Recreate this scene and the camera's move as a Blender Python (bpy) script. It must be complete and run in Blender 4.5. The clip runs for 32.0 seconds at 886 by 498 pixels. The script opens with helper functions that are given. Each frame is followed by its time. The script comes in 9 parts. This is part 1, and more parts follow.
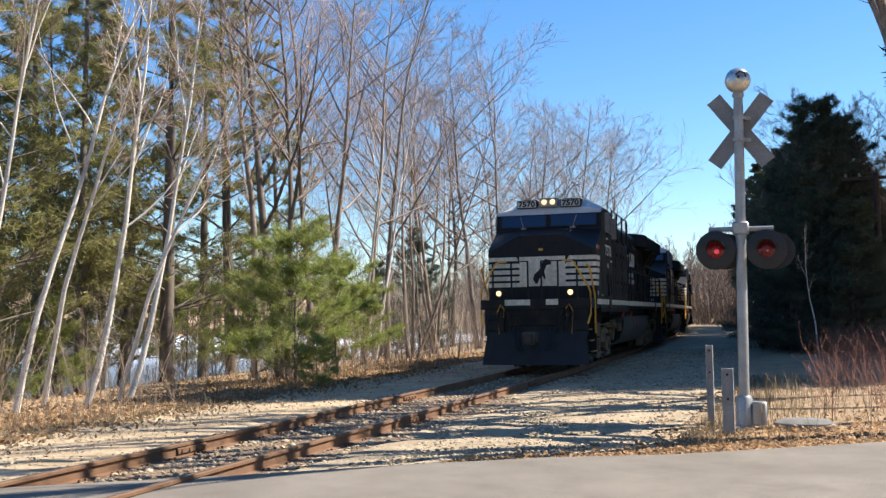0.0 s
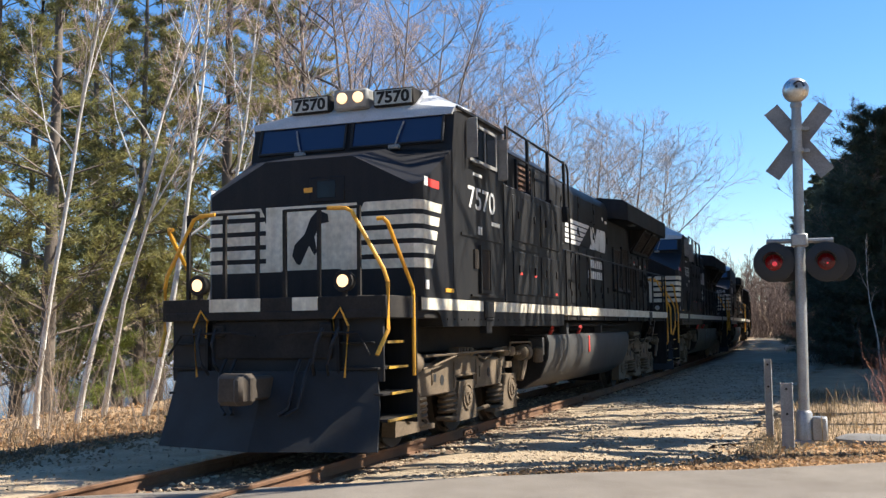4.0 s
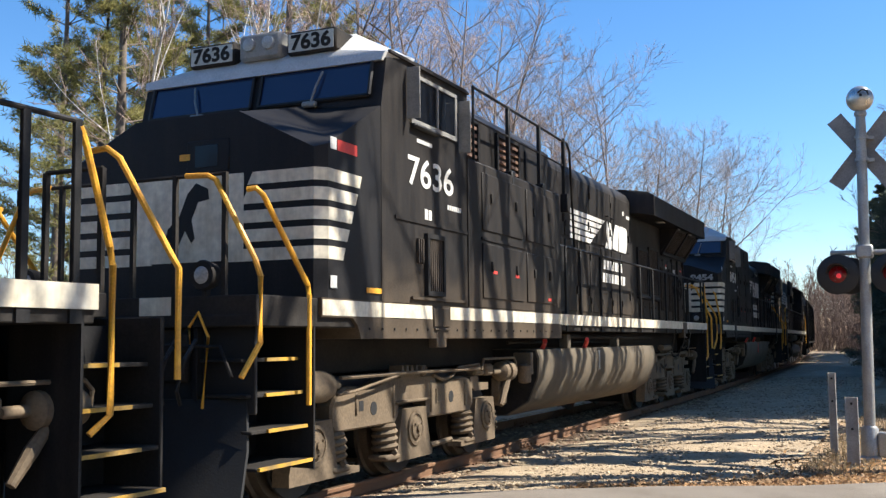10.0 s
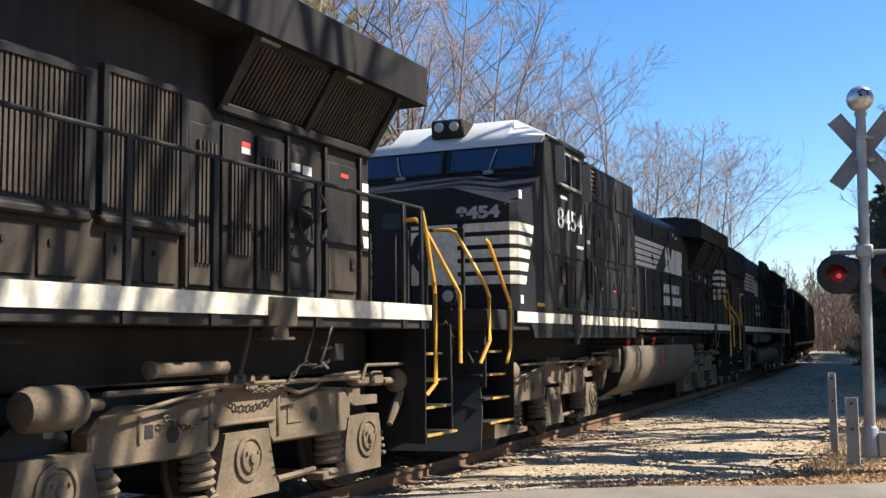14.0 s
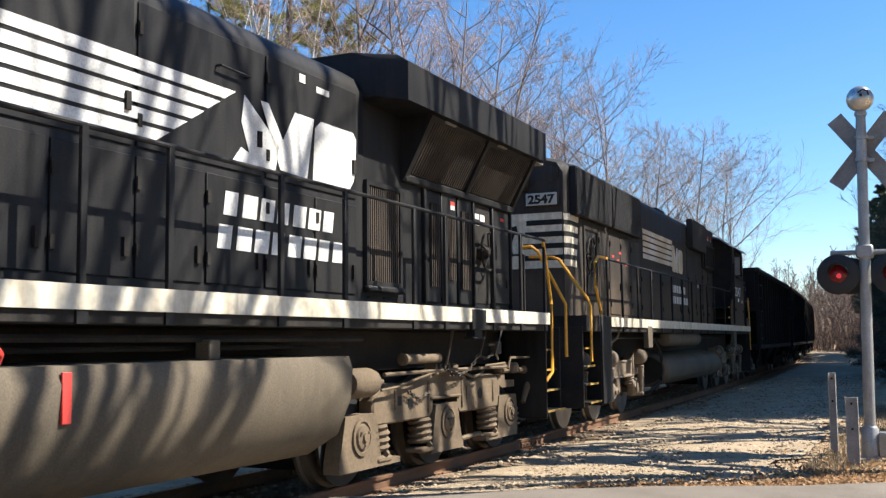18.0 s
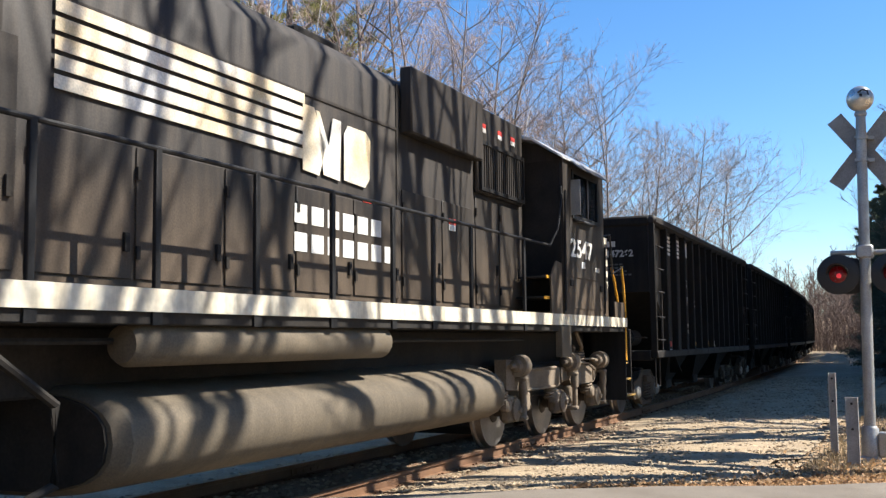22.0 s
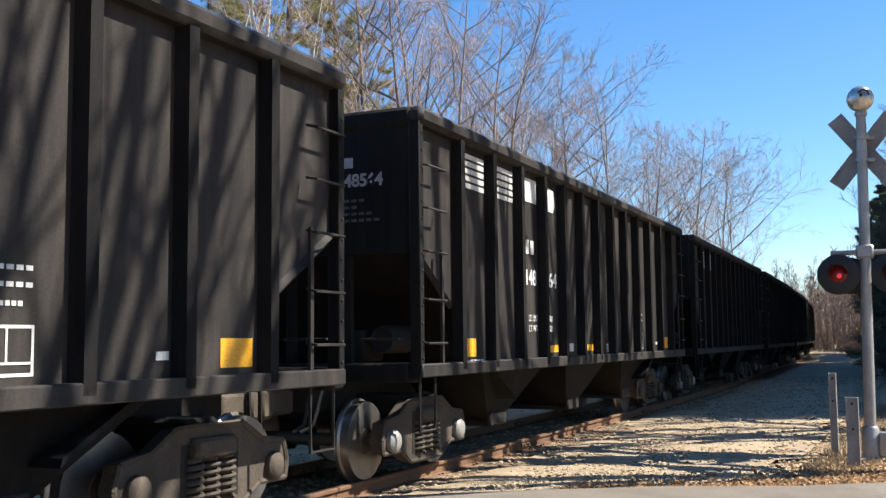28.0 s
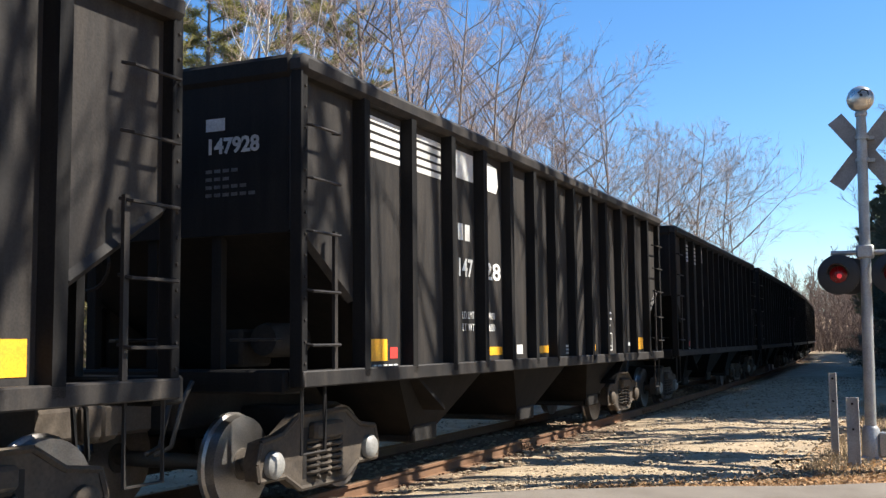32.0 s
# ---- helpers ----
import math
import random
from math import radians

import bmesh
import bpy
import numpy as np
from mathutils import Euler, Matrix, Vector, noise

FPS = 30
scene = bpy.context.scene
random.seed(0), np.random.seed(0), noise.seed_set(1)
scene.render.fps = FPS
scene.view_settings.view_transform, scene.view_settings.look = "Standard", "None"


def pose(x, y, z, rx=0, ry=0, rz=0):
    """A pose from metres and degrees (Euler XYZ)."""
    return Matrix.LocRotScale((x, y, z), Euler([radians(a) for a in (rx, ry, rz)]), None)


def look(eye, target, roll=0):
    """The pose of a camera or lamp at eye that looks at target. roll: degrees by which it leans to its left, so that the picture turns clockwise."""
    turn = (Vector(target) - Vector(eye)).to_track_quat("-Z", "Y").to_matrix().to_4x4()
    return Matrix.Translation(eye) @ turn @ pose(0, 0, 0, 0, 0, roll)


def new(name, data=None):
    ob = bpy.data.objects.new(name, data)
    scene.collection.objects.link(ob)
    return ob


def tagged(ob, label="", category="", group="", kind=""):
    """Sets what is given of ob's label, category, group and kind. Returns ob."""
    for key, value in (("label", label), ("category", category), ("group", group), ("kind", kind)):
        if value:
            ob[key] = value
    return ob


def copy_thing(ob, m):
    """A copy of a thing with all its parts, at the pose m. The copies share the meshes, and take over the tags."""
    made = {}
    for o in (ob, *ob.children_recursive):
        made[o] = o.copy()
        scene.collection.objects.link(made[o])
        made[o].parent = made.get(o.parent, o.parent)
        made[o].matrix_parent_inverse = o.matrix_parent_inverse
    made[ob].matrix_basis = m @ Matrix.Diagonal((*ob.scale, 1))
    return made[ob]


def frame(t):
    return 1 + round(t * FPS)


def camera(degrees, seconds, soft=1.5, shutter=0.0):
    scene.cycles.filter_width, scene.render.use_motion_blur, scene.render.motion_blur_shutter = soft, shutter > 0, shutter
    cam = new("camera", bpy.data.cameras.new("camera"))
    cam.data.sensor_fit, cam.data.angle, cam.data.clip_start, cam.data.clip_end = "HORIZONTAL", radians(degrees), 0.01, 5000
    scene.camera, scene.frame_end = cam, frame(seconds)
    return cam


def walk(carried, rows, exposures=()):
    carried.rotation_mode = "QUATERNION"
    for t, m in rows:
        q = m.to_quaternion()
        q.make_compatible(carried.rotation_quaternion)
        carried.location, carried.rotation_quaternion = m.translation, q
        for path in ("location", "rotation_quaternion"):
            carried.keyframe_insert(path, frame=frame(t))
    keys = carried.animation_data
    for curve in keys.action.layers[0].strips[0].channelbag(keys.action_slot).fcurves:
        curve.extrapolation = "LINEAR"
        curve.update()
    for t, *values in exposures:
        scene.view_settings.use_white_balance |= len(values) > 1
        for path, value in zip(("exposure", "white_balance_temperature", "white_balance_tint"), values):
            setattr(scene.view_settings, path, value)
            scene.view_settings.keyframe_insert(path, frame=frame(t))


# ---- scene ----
from functools import partial
from math import cos, pi, sin

# ---------------------------------------------------------------- camera
EYE = (6.268, 0.0, 1.471)
cam = camera(46.3, 32.0, soft=1.4)


def view(yaw, pitch, roll):
    return pose(*EYE, 90 + pitch, roll, yaw)


walk(cam, [
    (0.0, view(19.09, 3.67, 0.954)), (1.5, view(19.07, 3.67, 0.96)), (2.0, view(19.04, 3.68, 0.97)), (2.5, view(19.06, 3.66, 0.95)),
    (3.0, view(19.62, 3.83, 0.93)), (3.5, view(20.622, 4.103, 0.885)), (4.5, view(23.6, 4.70, 0.73)),
    (5.5, view(25.394, 4.95, 0.60)), (6.0, view(25.30, 5.10, 0.60)), (7.0, view(25.20, 5.10, 0.58)), (8.0, view(25.181, 5.09, 0.56)),
    (12.0, view(25.187, 5.068, 0.535)), (20.0, view(25.19, 5.08, 0.546)), (28.5, view(25.21, 5.09, 0.57)), (32.0, view(25.22, 5.10, 0.58)),
])

# ---------------------------------------------------------------- light
SUN = Vector((1.0, 0.50, 1.22)).normalized()
world = bpy.data.worlds.new("sky")
scene.world = world
world.use_nodes = True
wn = world.node_tree
sky = wn.nodes.new("ShaderNodeTexSky")
sky.sky_type = "NISHITA"
sky.sun_disc = False
sky.sun_elevation = math.asin(SUN.z)
sky.sun_rotation = math.atan2(SUN.x, SUN.y)
sky.air_density, sky.dust_density, sky.ozone_density = 1.0, 0.15, 5.0
wn.nodes["Background"].inputs["Strength"].default_value = 0.079
deep = wn.nodes.new("ShaderNodeHueSaturation")
deep.inputs["Saturation"].default_value, deep.inputs["Hue"].default_value = 1.2, 0.502
wn.links.new(sky.outputs[0], deep.inputs["Color"])
wn.links.new(deep.outputs[0], wn.nodes["Background"].inputs["Color"])
sun = new("sun", bpy.data.lights.new("sun", "SUN"))
sun.data.energy, sun.data.angle, sun.data.color = 4.6, radians(0.5), (1.0, 0.95, 0.87)
sun.matrix_world = look(SUN * 60, (0, 0, 0))
scene.view_settings.exposure = 1.38

# ---------------------------------------------------------------- the line of the track
BEND = 0.001


def on_track(y, lateral=0.0, z=0.0):
    """A place beside the track: y metres along it, lateral metres to the east of its middle."""
    a = BEND * y
    return Vector(((cos(a) - 1) / BEND + lateral * cos(a), sin(a) / BEND + lateral * sin(a), z))


# where the head of the train is, every half second
NOSE = [27.61, 25.61, 23.61, 21.61, 19.61, 17.6, 15.58, 13.55, 11.50, 9.45, 7.40, 5.33, 3.26, 1.14, -0.97, -3.06, -5.14, -7.21, -9.28, -11.35, -13.43,
        -15.49, -17.57, -19.66, -21.75, -23.84, -25.87, -27.89, -29.94, -31.97, -34.0, -36.03, -38.07, -40.19, -42.31, -44.43, -46.56, -48.67,
        -50.79, -52.91, -55.0, -57.09, -59.18, -61.29, -63.43, -65.59, -67.73, -69.88, -72.04, -74.21, -76.35, -78.48, -80.59, -82.71, -84.83,
        -86.95, -89.06, -91.19, -93.31, -95.45, -97.6, -99.76, -101.91, -104.07, -106.23]


def head_at(t):
    return float(np.interp(t, np.arange(0, 32.01, 0.5), NOSE))


def car_pose(t, back, first, last):
    """The pose of a car whose front is `back` metres behind the head; its trucks stand at first and last metres behind its front."""
    a, b = on_track(head_at(t) + back + first), on_track(head_at(t) + back + last)
    d = (b - a).normalized()
    o = a - d * first
    return Matrix.Translation(o) @ Matrix.Rotation(math.atan2(-d.x, d.y), 4, "Z")


TIMES = [0.5 * i for i in range(65)]

# ---------------------------------------------------------------- materials
def mat(name, base, other=None, scale=3.0, rough=0.6, metal=0.0, bump=0.15, fine=60.0, dirt=None, dirt_amount=0.5, streak=False, vary=0.0, glow=0.0, spec=0.5, bump_dist=0.01, thin=0.0, low=None):
    """A painted or natural surface: two colours in broad patches, a fine grain, dirt in stains or streaks, and relief."""
    m = bpy.data.materials.new(name)
    m.use_nodes = True
    nt = m.node_tree
    N, K = nt.nodes, nt.links.new
    b = N["Principled BSDF"]
    tc = N.new("ShaderNodeTexCoord")
    if other is None:
        other = tuple(c * 0.78 for c in base)
    broad = N.new("ShaderNodeTexNoise")
    broad.inputs["Scale"].default_value, broad.inputs["Detail"].default_value = scale, 5.0
    K(tc.outputs["Object"], broad.inputs["Vector"])
    ramp = N.new("ShaderNodeMapRange")
    ramp.inputs["From Min"].default_value, ramp.inputs["From Max"].default_value = 0.35, 0.65
    K(broad.outputs["Fac"], ramp.inputs["Value"])
    mix = N.new("ShaderNodeMix")
    mix.data_type = "RGBA"
    mix.inputs["A"].default_value, mix.inputs["B"].default_value = (*base, 1), (*other, 1)
    K(ramp.outputs[0], mix.inputs["Factor"])
    colour = mix.outputs["Result"]
    grain = N.new("ShaderNodeTexNoise")
    grain.inputs["Scale"].default_value, grain.inputs["Detail"].default_value = fine, 4.0
    K(tc.outputs["Object"], grain.inputs["Vector"])
    if dirt:
        mp = N.new("ShaderNodeMapping")
        mp.inputs["Scale"].default_value = (4.0, 4.0, 0.45) if streak else (1.1, 1.1, 1.1)
        K(tc.outputs["Object"], mp.inputs["Vector"])
        dn = N.new("ShaderNodeTexNoise")
        dn.inputs["Scale"].default_value, dn.inputs["Detail"].default_value, dn.inputs["Roughness"].default_value = 1.6, 7.0, 0.65
        K(mp.outputs[0], dn.inputs["Vector"])
        dr = N.new("ShaderNodeMapRange")
        dr.inputs["From Min"].default_value, dr.inputs["From Max"].default_value, dr.inputs["To Max"].default_value = 0.42, 0.72, dirt_amount
        K(dn.outputs["Fac"], dr.inputs["Value"])
        dm = N.new("ShaderNodeMix")
        dm.data_type = "RGBA"
        K(dr.outputs[0], dm.inputs["Factor"]); K(colour, dm.inputs["A"])
        dm.inputs["B"].default_value = (*dirt, 1)
        colour = dm.outputs["Result"]
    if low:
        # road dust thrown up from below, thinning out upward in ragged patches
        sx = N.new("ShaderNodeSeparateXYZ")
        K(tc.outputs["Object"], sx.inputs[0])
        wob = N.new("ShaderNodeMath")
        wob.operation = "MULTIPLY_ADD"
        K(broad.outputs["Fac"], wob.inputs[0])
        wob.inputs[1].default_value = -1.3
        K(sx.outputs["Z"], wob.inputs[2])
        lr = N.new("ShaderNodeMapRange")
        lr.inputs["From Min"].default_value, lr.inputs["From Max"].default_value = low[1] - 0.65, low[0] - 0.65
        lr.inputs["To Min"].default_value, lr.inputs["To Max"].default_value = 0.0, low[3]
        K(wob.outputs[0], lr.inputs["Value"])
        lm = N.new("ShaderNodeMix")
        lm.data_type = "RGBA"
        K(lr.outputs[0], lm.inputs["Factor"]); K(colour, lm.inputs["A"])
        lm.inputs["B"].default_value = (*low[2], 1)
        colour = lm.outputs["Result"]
    gm = N.new("ShaderNodeMapRange")
    gm.inputs["From Min"].default_value, gm.inputs["From Max"].default_value = 0.3, 0.7
    gm.inputs["To Min"].default_value, gm.inputs["To Max"].default_value = 0.82, 1.15
    K(grain.outputs["Fac"], gm.inputs["Value"])
    hs = N.new("ShaderNodeHueSaturation")
    K(colour, hs.inputs["Color"])
    value = gm.outputs[0]
    if vary:
        oi = N.new("ShaderNodeObjectInfo")
        vr = N.new("ShaderNodeMapRange")
        vr.inputs["To Min"].default_value, vr.inputs["To Max"].default_value = 1 - vary, 1 + vary
        K(oi.outputs["Random"], vr.inputs["Value"])
        mu = N.new("ShaderNodeMath")
        mu.operation = "MULTIPLY"
        K(value, mu.inputs[0]); K(vr.outputs[0], mu.inputs[1])
        value = mu.outputs[0]
    K(value, hs.inputs["Value"])
    K(hs.outputs[0], b.inputs["Base Color"])
    rm = N.new("ShaderNodeMapRange")
    rm.inputs["To Min"].default_value, rm.inputs["To Max"].default_value = max(0.02, rough - 0.14), min(1.0, rough + 0.14)
    K(broad.outputs["Fac"], rm.inputs["Value"]); K(rm.outputs[0], b.inputs["Roughness"])
    b.inputs["Metallic"].default_value = metal
    b.inputs["Specular IOR Level"].default_value = spec
    if bump:
        bp = N.new("ShaderNodeBump")
        bp.inputs["Strength"].default_value, bp.inputs["Distance"].default_value = bump, bump_dist
        K(grain.outputs["Fac"], bp.inputs["Height"]); K(bp.outputs[0], b.inputs["Normal"])
    if thin:
        tl = N.new("ShaderNodeBsdfTranslucent")
        K(hs.outputs[0], tl.inputs["Color"])
        ms = N.new("ShaderNodeMixShader")
        ms.inputs["Fac"].default_value = thin
        K(b.outputs[0], ms.inputs[1]); K(tl.outputs[0], ms.inputs[2])
        K(ms.outputs[0], N["Material Output"].inputs["Surface"])
    if glow:
        b.inputs["Emission Color"].default_value, b.inputs["Emission Strength"].default_value = (*base, 1), glow
    return m


def glass(name, tint=(0.02, 0.03, 0.05), rough=0.04):
    m = bpy.data.materials.new(name)
    m.use_nodes = True
    b = m.node_tree.nodes["Principled BSDF"]
    b.inputs["Base Color"].default_value = (*tint, 1)
    b.inputs["Roughness"].default_value, b.inputs["IOR"].default_value = rough, 1.5
    b.inputs["Specular IOR Level"].default_value = 0.7
    return m


M_BLACK = mat("black_paint", (0.0125, 0.0125, 0.0135), (0.020, 0.0196, 0.0195), 1.4, 0.5, bump=0.05, dirt=(0.055, 0.050, 0.043), dirt_amount=0.28, streak=True, spec=0.14)
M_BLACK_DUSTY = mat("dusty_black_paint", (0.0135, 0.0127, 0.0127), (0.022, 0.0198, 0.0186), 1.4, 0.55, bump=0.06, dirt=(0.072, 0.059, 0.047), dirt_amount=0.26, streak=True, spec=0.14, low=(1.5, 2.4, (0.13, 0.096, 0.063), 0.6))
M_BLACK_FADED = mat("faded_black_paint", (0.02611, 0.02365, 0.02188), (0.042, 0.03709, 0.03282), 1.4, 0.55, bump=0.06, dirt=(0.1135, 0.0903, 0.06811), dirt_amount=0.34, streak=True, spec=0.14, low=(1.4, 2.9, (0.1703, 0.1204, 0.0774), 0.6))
M_NOSE = mat("nose_black_paint", (0.0095, 0.0095, 0.0112), (0.0145, 0.0139, 0.0145), 1.4, 0.55, bump=0.04, dirt=(0.033, 0.0284, 0.0238), dirt_amount=0.3, streak=True, spec=0.2)
M_WHITE = mat("white_stripe_paint", (0.72, 0.665, 0.535), (0.62, 0.555, 0.42), 3.0, 0.55, bump=0.02, fine=14, dirt=(0.34, 0.25, 0.14), dirt_amount=0.5, streak=True)
M_LETTER = mat("white_lettering", (0.736, 0.727, 0.69), (0.644, 0.626, 0.57), 3.0, 0.5, bump=0.03, dirt=(0.414, 0.368, 0.304), dirt_amount=0.3)
M_LETTER_DULL = mat("faded_lettering", (0.42, 0.42, 0.40), (0.30, 0.30, 0.29), 6.0, 0.6, bump=0.03)
M_STENCIL = mat("worn_stencil", (0.10, 0.10, 0.098), (0.05, 0.05, 0.05), 9.0, 0.6, bump=0.03)
M_LETTER_RUST = mat("rust_stained_lettering", (0.74, 0.71, 0.65), (0.62, 0.50, 0.30), 1.7, 0.5, bump=0.03, dirt=(0.42, 0.27, 0.10), dirt_amount=0.55)
M_SILVER = mat("silver_cab_paint", (0.533, 0.533, 0.525), (0.43, 0.43, 0.421), 3.0, 0.45, bump=0.04, dirt=(0.215, 0.189, 0.155), dirt_amount=0.35)
M_BROW = mat("pale_silver_paint", (0.516, 0.516, 0.5032), (0.4515, 0.4515, 0.4387), 3.0, 0.5, bump=0.04, dirt=(0.258, 0.2385, 0.2063), dirt_amount=0.25)
M_YELLOW = mat("yellow_grab_paint", (0.80, 0.40, 0.03), (0.68, 0.31, 0.03), 6.0, 0.5, bump=0.04)
M_STEP = mat("worn_yellow_step_paint", (0.60, 0.33, 0.03), (0.30, 0.19, 0.05), 7.0, 0.6, bump=0.1, dirt=(0.06, 0.05, 0.04), dirt_amount=0.7)
M_ORANGE = mat("orange_reflector", (0.85, 0.42, 0.02), (0.78, 0.36, 0.02), 6.0, 0.45, bump=0.02)
M_RED = mat("red_sticker", (0.62, 0.05, 0.035), (0.55, 0.05, 0.04), 6.0, 0.5, bump=0.02)
M_TANK = mat("dusty_tank_paint", (0.1213, 0.09697, 0.06647), (0.09228, 0.07507, 0.05318), 1.2, 0.75, bump=0.1, dirt=(0.1642, 0.1291, 0.08602), dirt_amount=0.5, spec=0.3, streak=True)
M_TANK_BLACK = mat("sooty_tank_paint", (0.04464, 0.0432, 0.04104), (0.0612, 0.0576, 0.05256), 1.2, 0.6, bump=0.1, dirt=(0.1008, 0.0864, 0.0684), dirt_amount=0.4, spec=0.3, streak=True)
M_TRUCK = mat("dusty_cast_steel", (0.1369, 0.1004, 0.06388), (0.1825, 0.1351, 0.08642), 2.4, 0.85, bump=0.3, fine=35, dirt=(0.04563, 0.03407, 0.02312), dirt_amount=0.5, spec=0.25)
M_TRUCK_PALE = mat("sandy_cast_steel", (0.1716, 0.1338, 0.09504), (0.2288, 0.1804, 0.132), 2.4, 0.85, bump=0.3, fine=35, dirt=(0.0528, 0.04048, 0.02816), dirt_amount=0.45, spec=0.25)
M_FREIGHT = mat("oily_brown_truck_steel", (0.062, 0.049, 0.037), (0.10, 0.078, 0.056), 2.4, 0.8, bump=0.3, fine=35, dirt=(0.024, 0.019, 0.015), dirt_amount=0.5, spec=0.3)
# grimy steel, also the dark tone for shaded tank ends and spring openings
M_DARK = mat("grimy_and_shaded_steel", (0.015, 0.014, 0.013), (0.028, 0.025, 0.022), 2.4, 0.8, bump=0.2, fine=35, dirt=(0.06, 0.048, 0.036), dirt_amount=0.4, spec=0.2)
M_WHEEL = mat("worn_wheel_steel", (0.0602, 0.0499, 0.0404), (0.103, 0.0817, 0.0602), 3.0, 0.6, metal=0.3, bump=0.15)
M_TREAD = mat("polished_wheel_tread", (0.30, 0.28, 0.26), (0.22, 0.20, 0.18), 3.0, 0.35, metal=0.8, bump=0.03)
M_LOUVRE = mat("dusty_louvre", (0.014, 0.013, 0.012), (0.026, 0.023, 0.02), 3.0, 0.7, bump=0.1, dirt=(0.06, 0.046, 0.033), dirt_amount=0.3, spec=0.2)
M_GRILLE = mat("brown_dusty_grille", (0.055, 0.044, 0.034), (0.035, 0.029, 0.024), 3.0, 0.75, bump=0.1, dirt=(0.095, 0.07, 0.05), dirt_amount=0.4, spec=0.2)
M_RUSTVENT = mat("rusty_louvre", (0.16, 0.085, 0.05), (0.10, 0.06, 0.045), 4.0, 0.8, bump=0.1)
M_GLASS = glass("tinted_cab_glass", (0.012, 0.022, 0.06))
M_PANE = glass("dark_cab_pane", (0.006, 0.008, 0.012), 0.06)
M_PANE.node_tree.nodes["Principled BSDF"].inputs["Specular IOR Level"].default_value = 0.25
# hose rubber, and the black that paints shade into holes and recesses
M_RUBBER_SHADE = mat("rubber_and_shade_black", (0.012, 0.012, 0.012), None, 3.0, 0.7)
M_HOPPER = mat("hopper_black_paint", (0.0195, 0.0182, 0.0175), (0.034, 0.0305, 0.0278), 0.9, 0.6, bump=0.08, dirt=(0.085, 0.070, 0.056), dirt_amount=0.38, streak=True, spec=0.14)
# darker copy of the hopper paint: blacker posts, painted shade on ends and bays
M_HOPPER_DARK = mat("black_and_shaded_hopper_paint", (0.0085, 0.0085, 0.0088), (0.015, 0.0143, 0.0138), 1.5, 0.7, bump=0.08, dirt=(0.034, 0.030, 0.025), dirt_amount=0.35, streak=True, spec=0.08)
M_COAL = mat("coal", (0.012, 0.012, 0.013), (0.022, 0.022, 0.022), 5.0, 0.7, bump=0.5)
M_LAMP = mat("lit_headlamp", (1.0, 0.64, 0.30), (1.0, 0.64, 0.30), 1, 0.3, bump=0, glow=0.75)
M_LAMP_OFF = mat("headlamp_lens", (0.42, 0.42, 0.40), None, 8, 0.2, bump=0.05)
M_BOARD = mat("number_board_face", (0.50, 0.50, 0.44), (0.42, 0.42, 0.37), 6, 0.5, bump=0.02)
M_CHROME = mat("bright_metal", (0.62, 0.62, 0.60), (0.5, 0.5, 0.48), 5, 0.3, metal=0.8, bump=0.03)
M_COAT_GREY = mat("grey_metal_trim", (0.275, 0.267, 0.241), (0.206, 0.198, 0.181), 5, 0.5, bump=0.04)


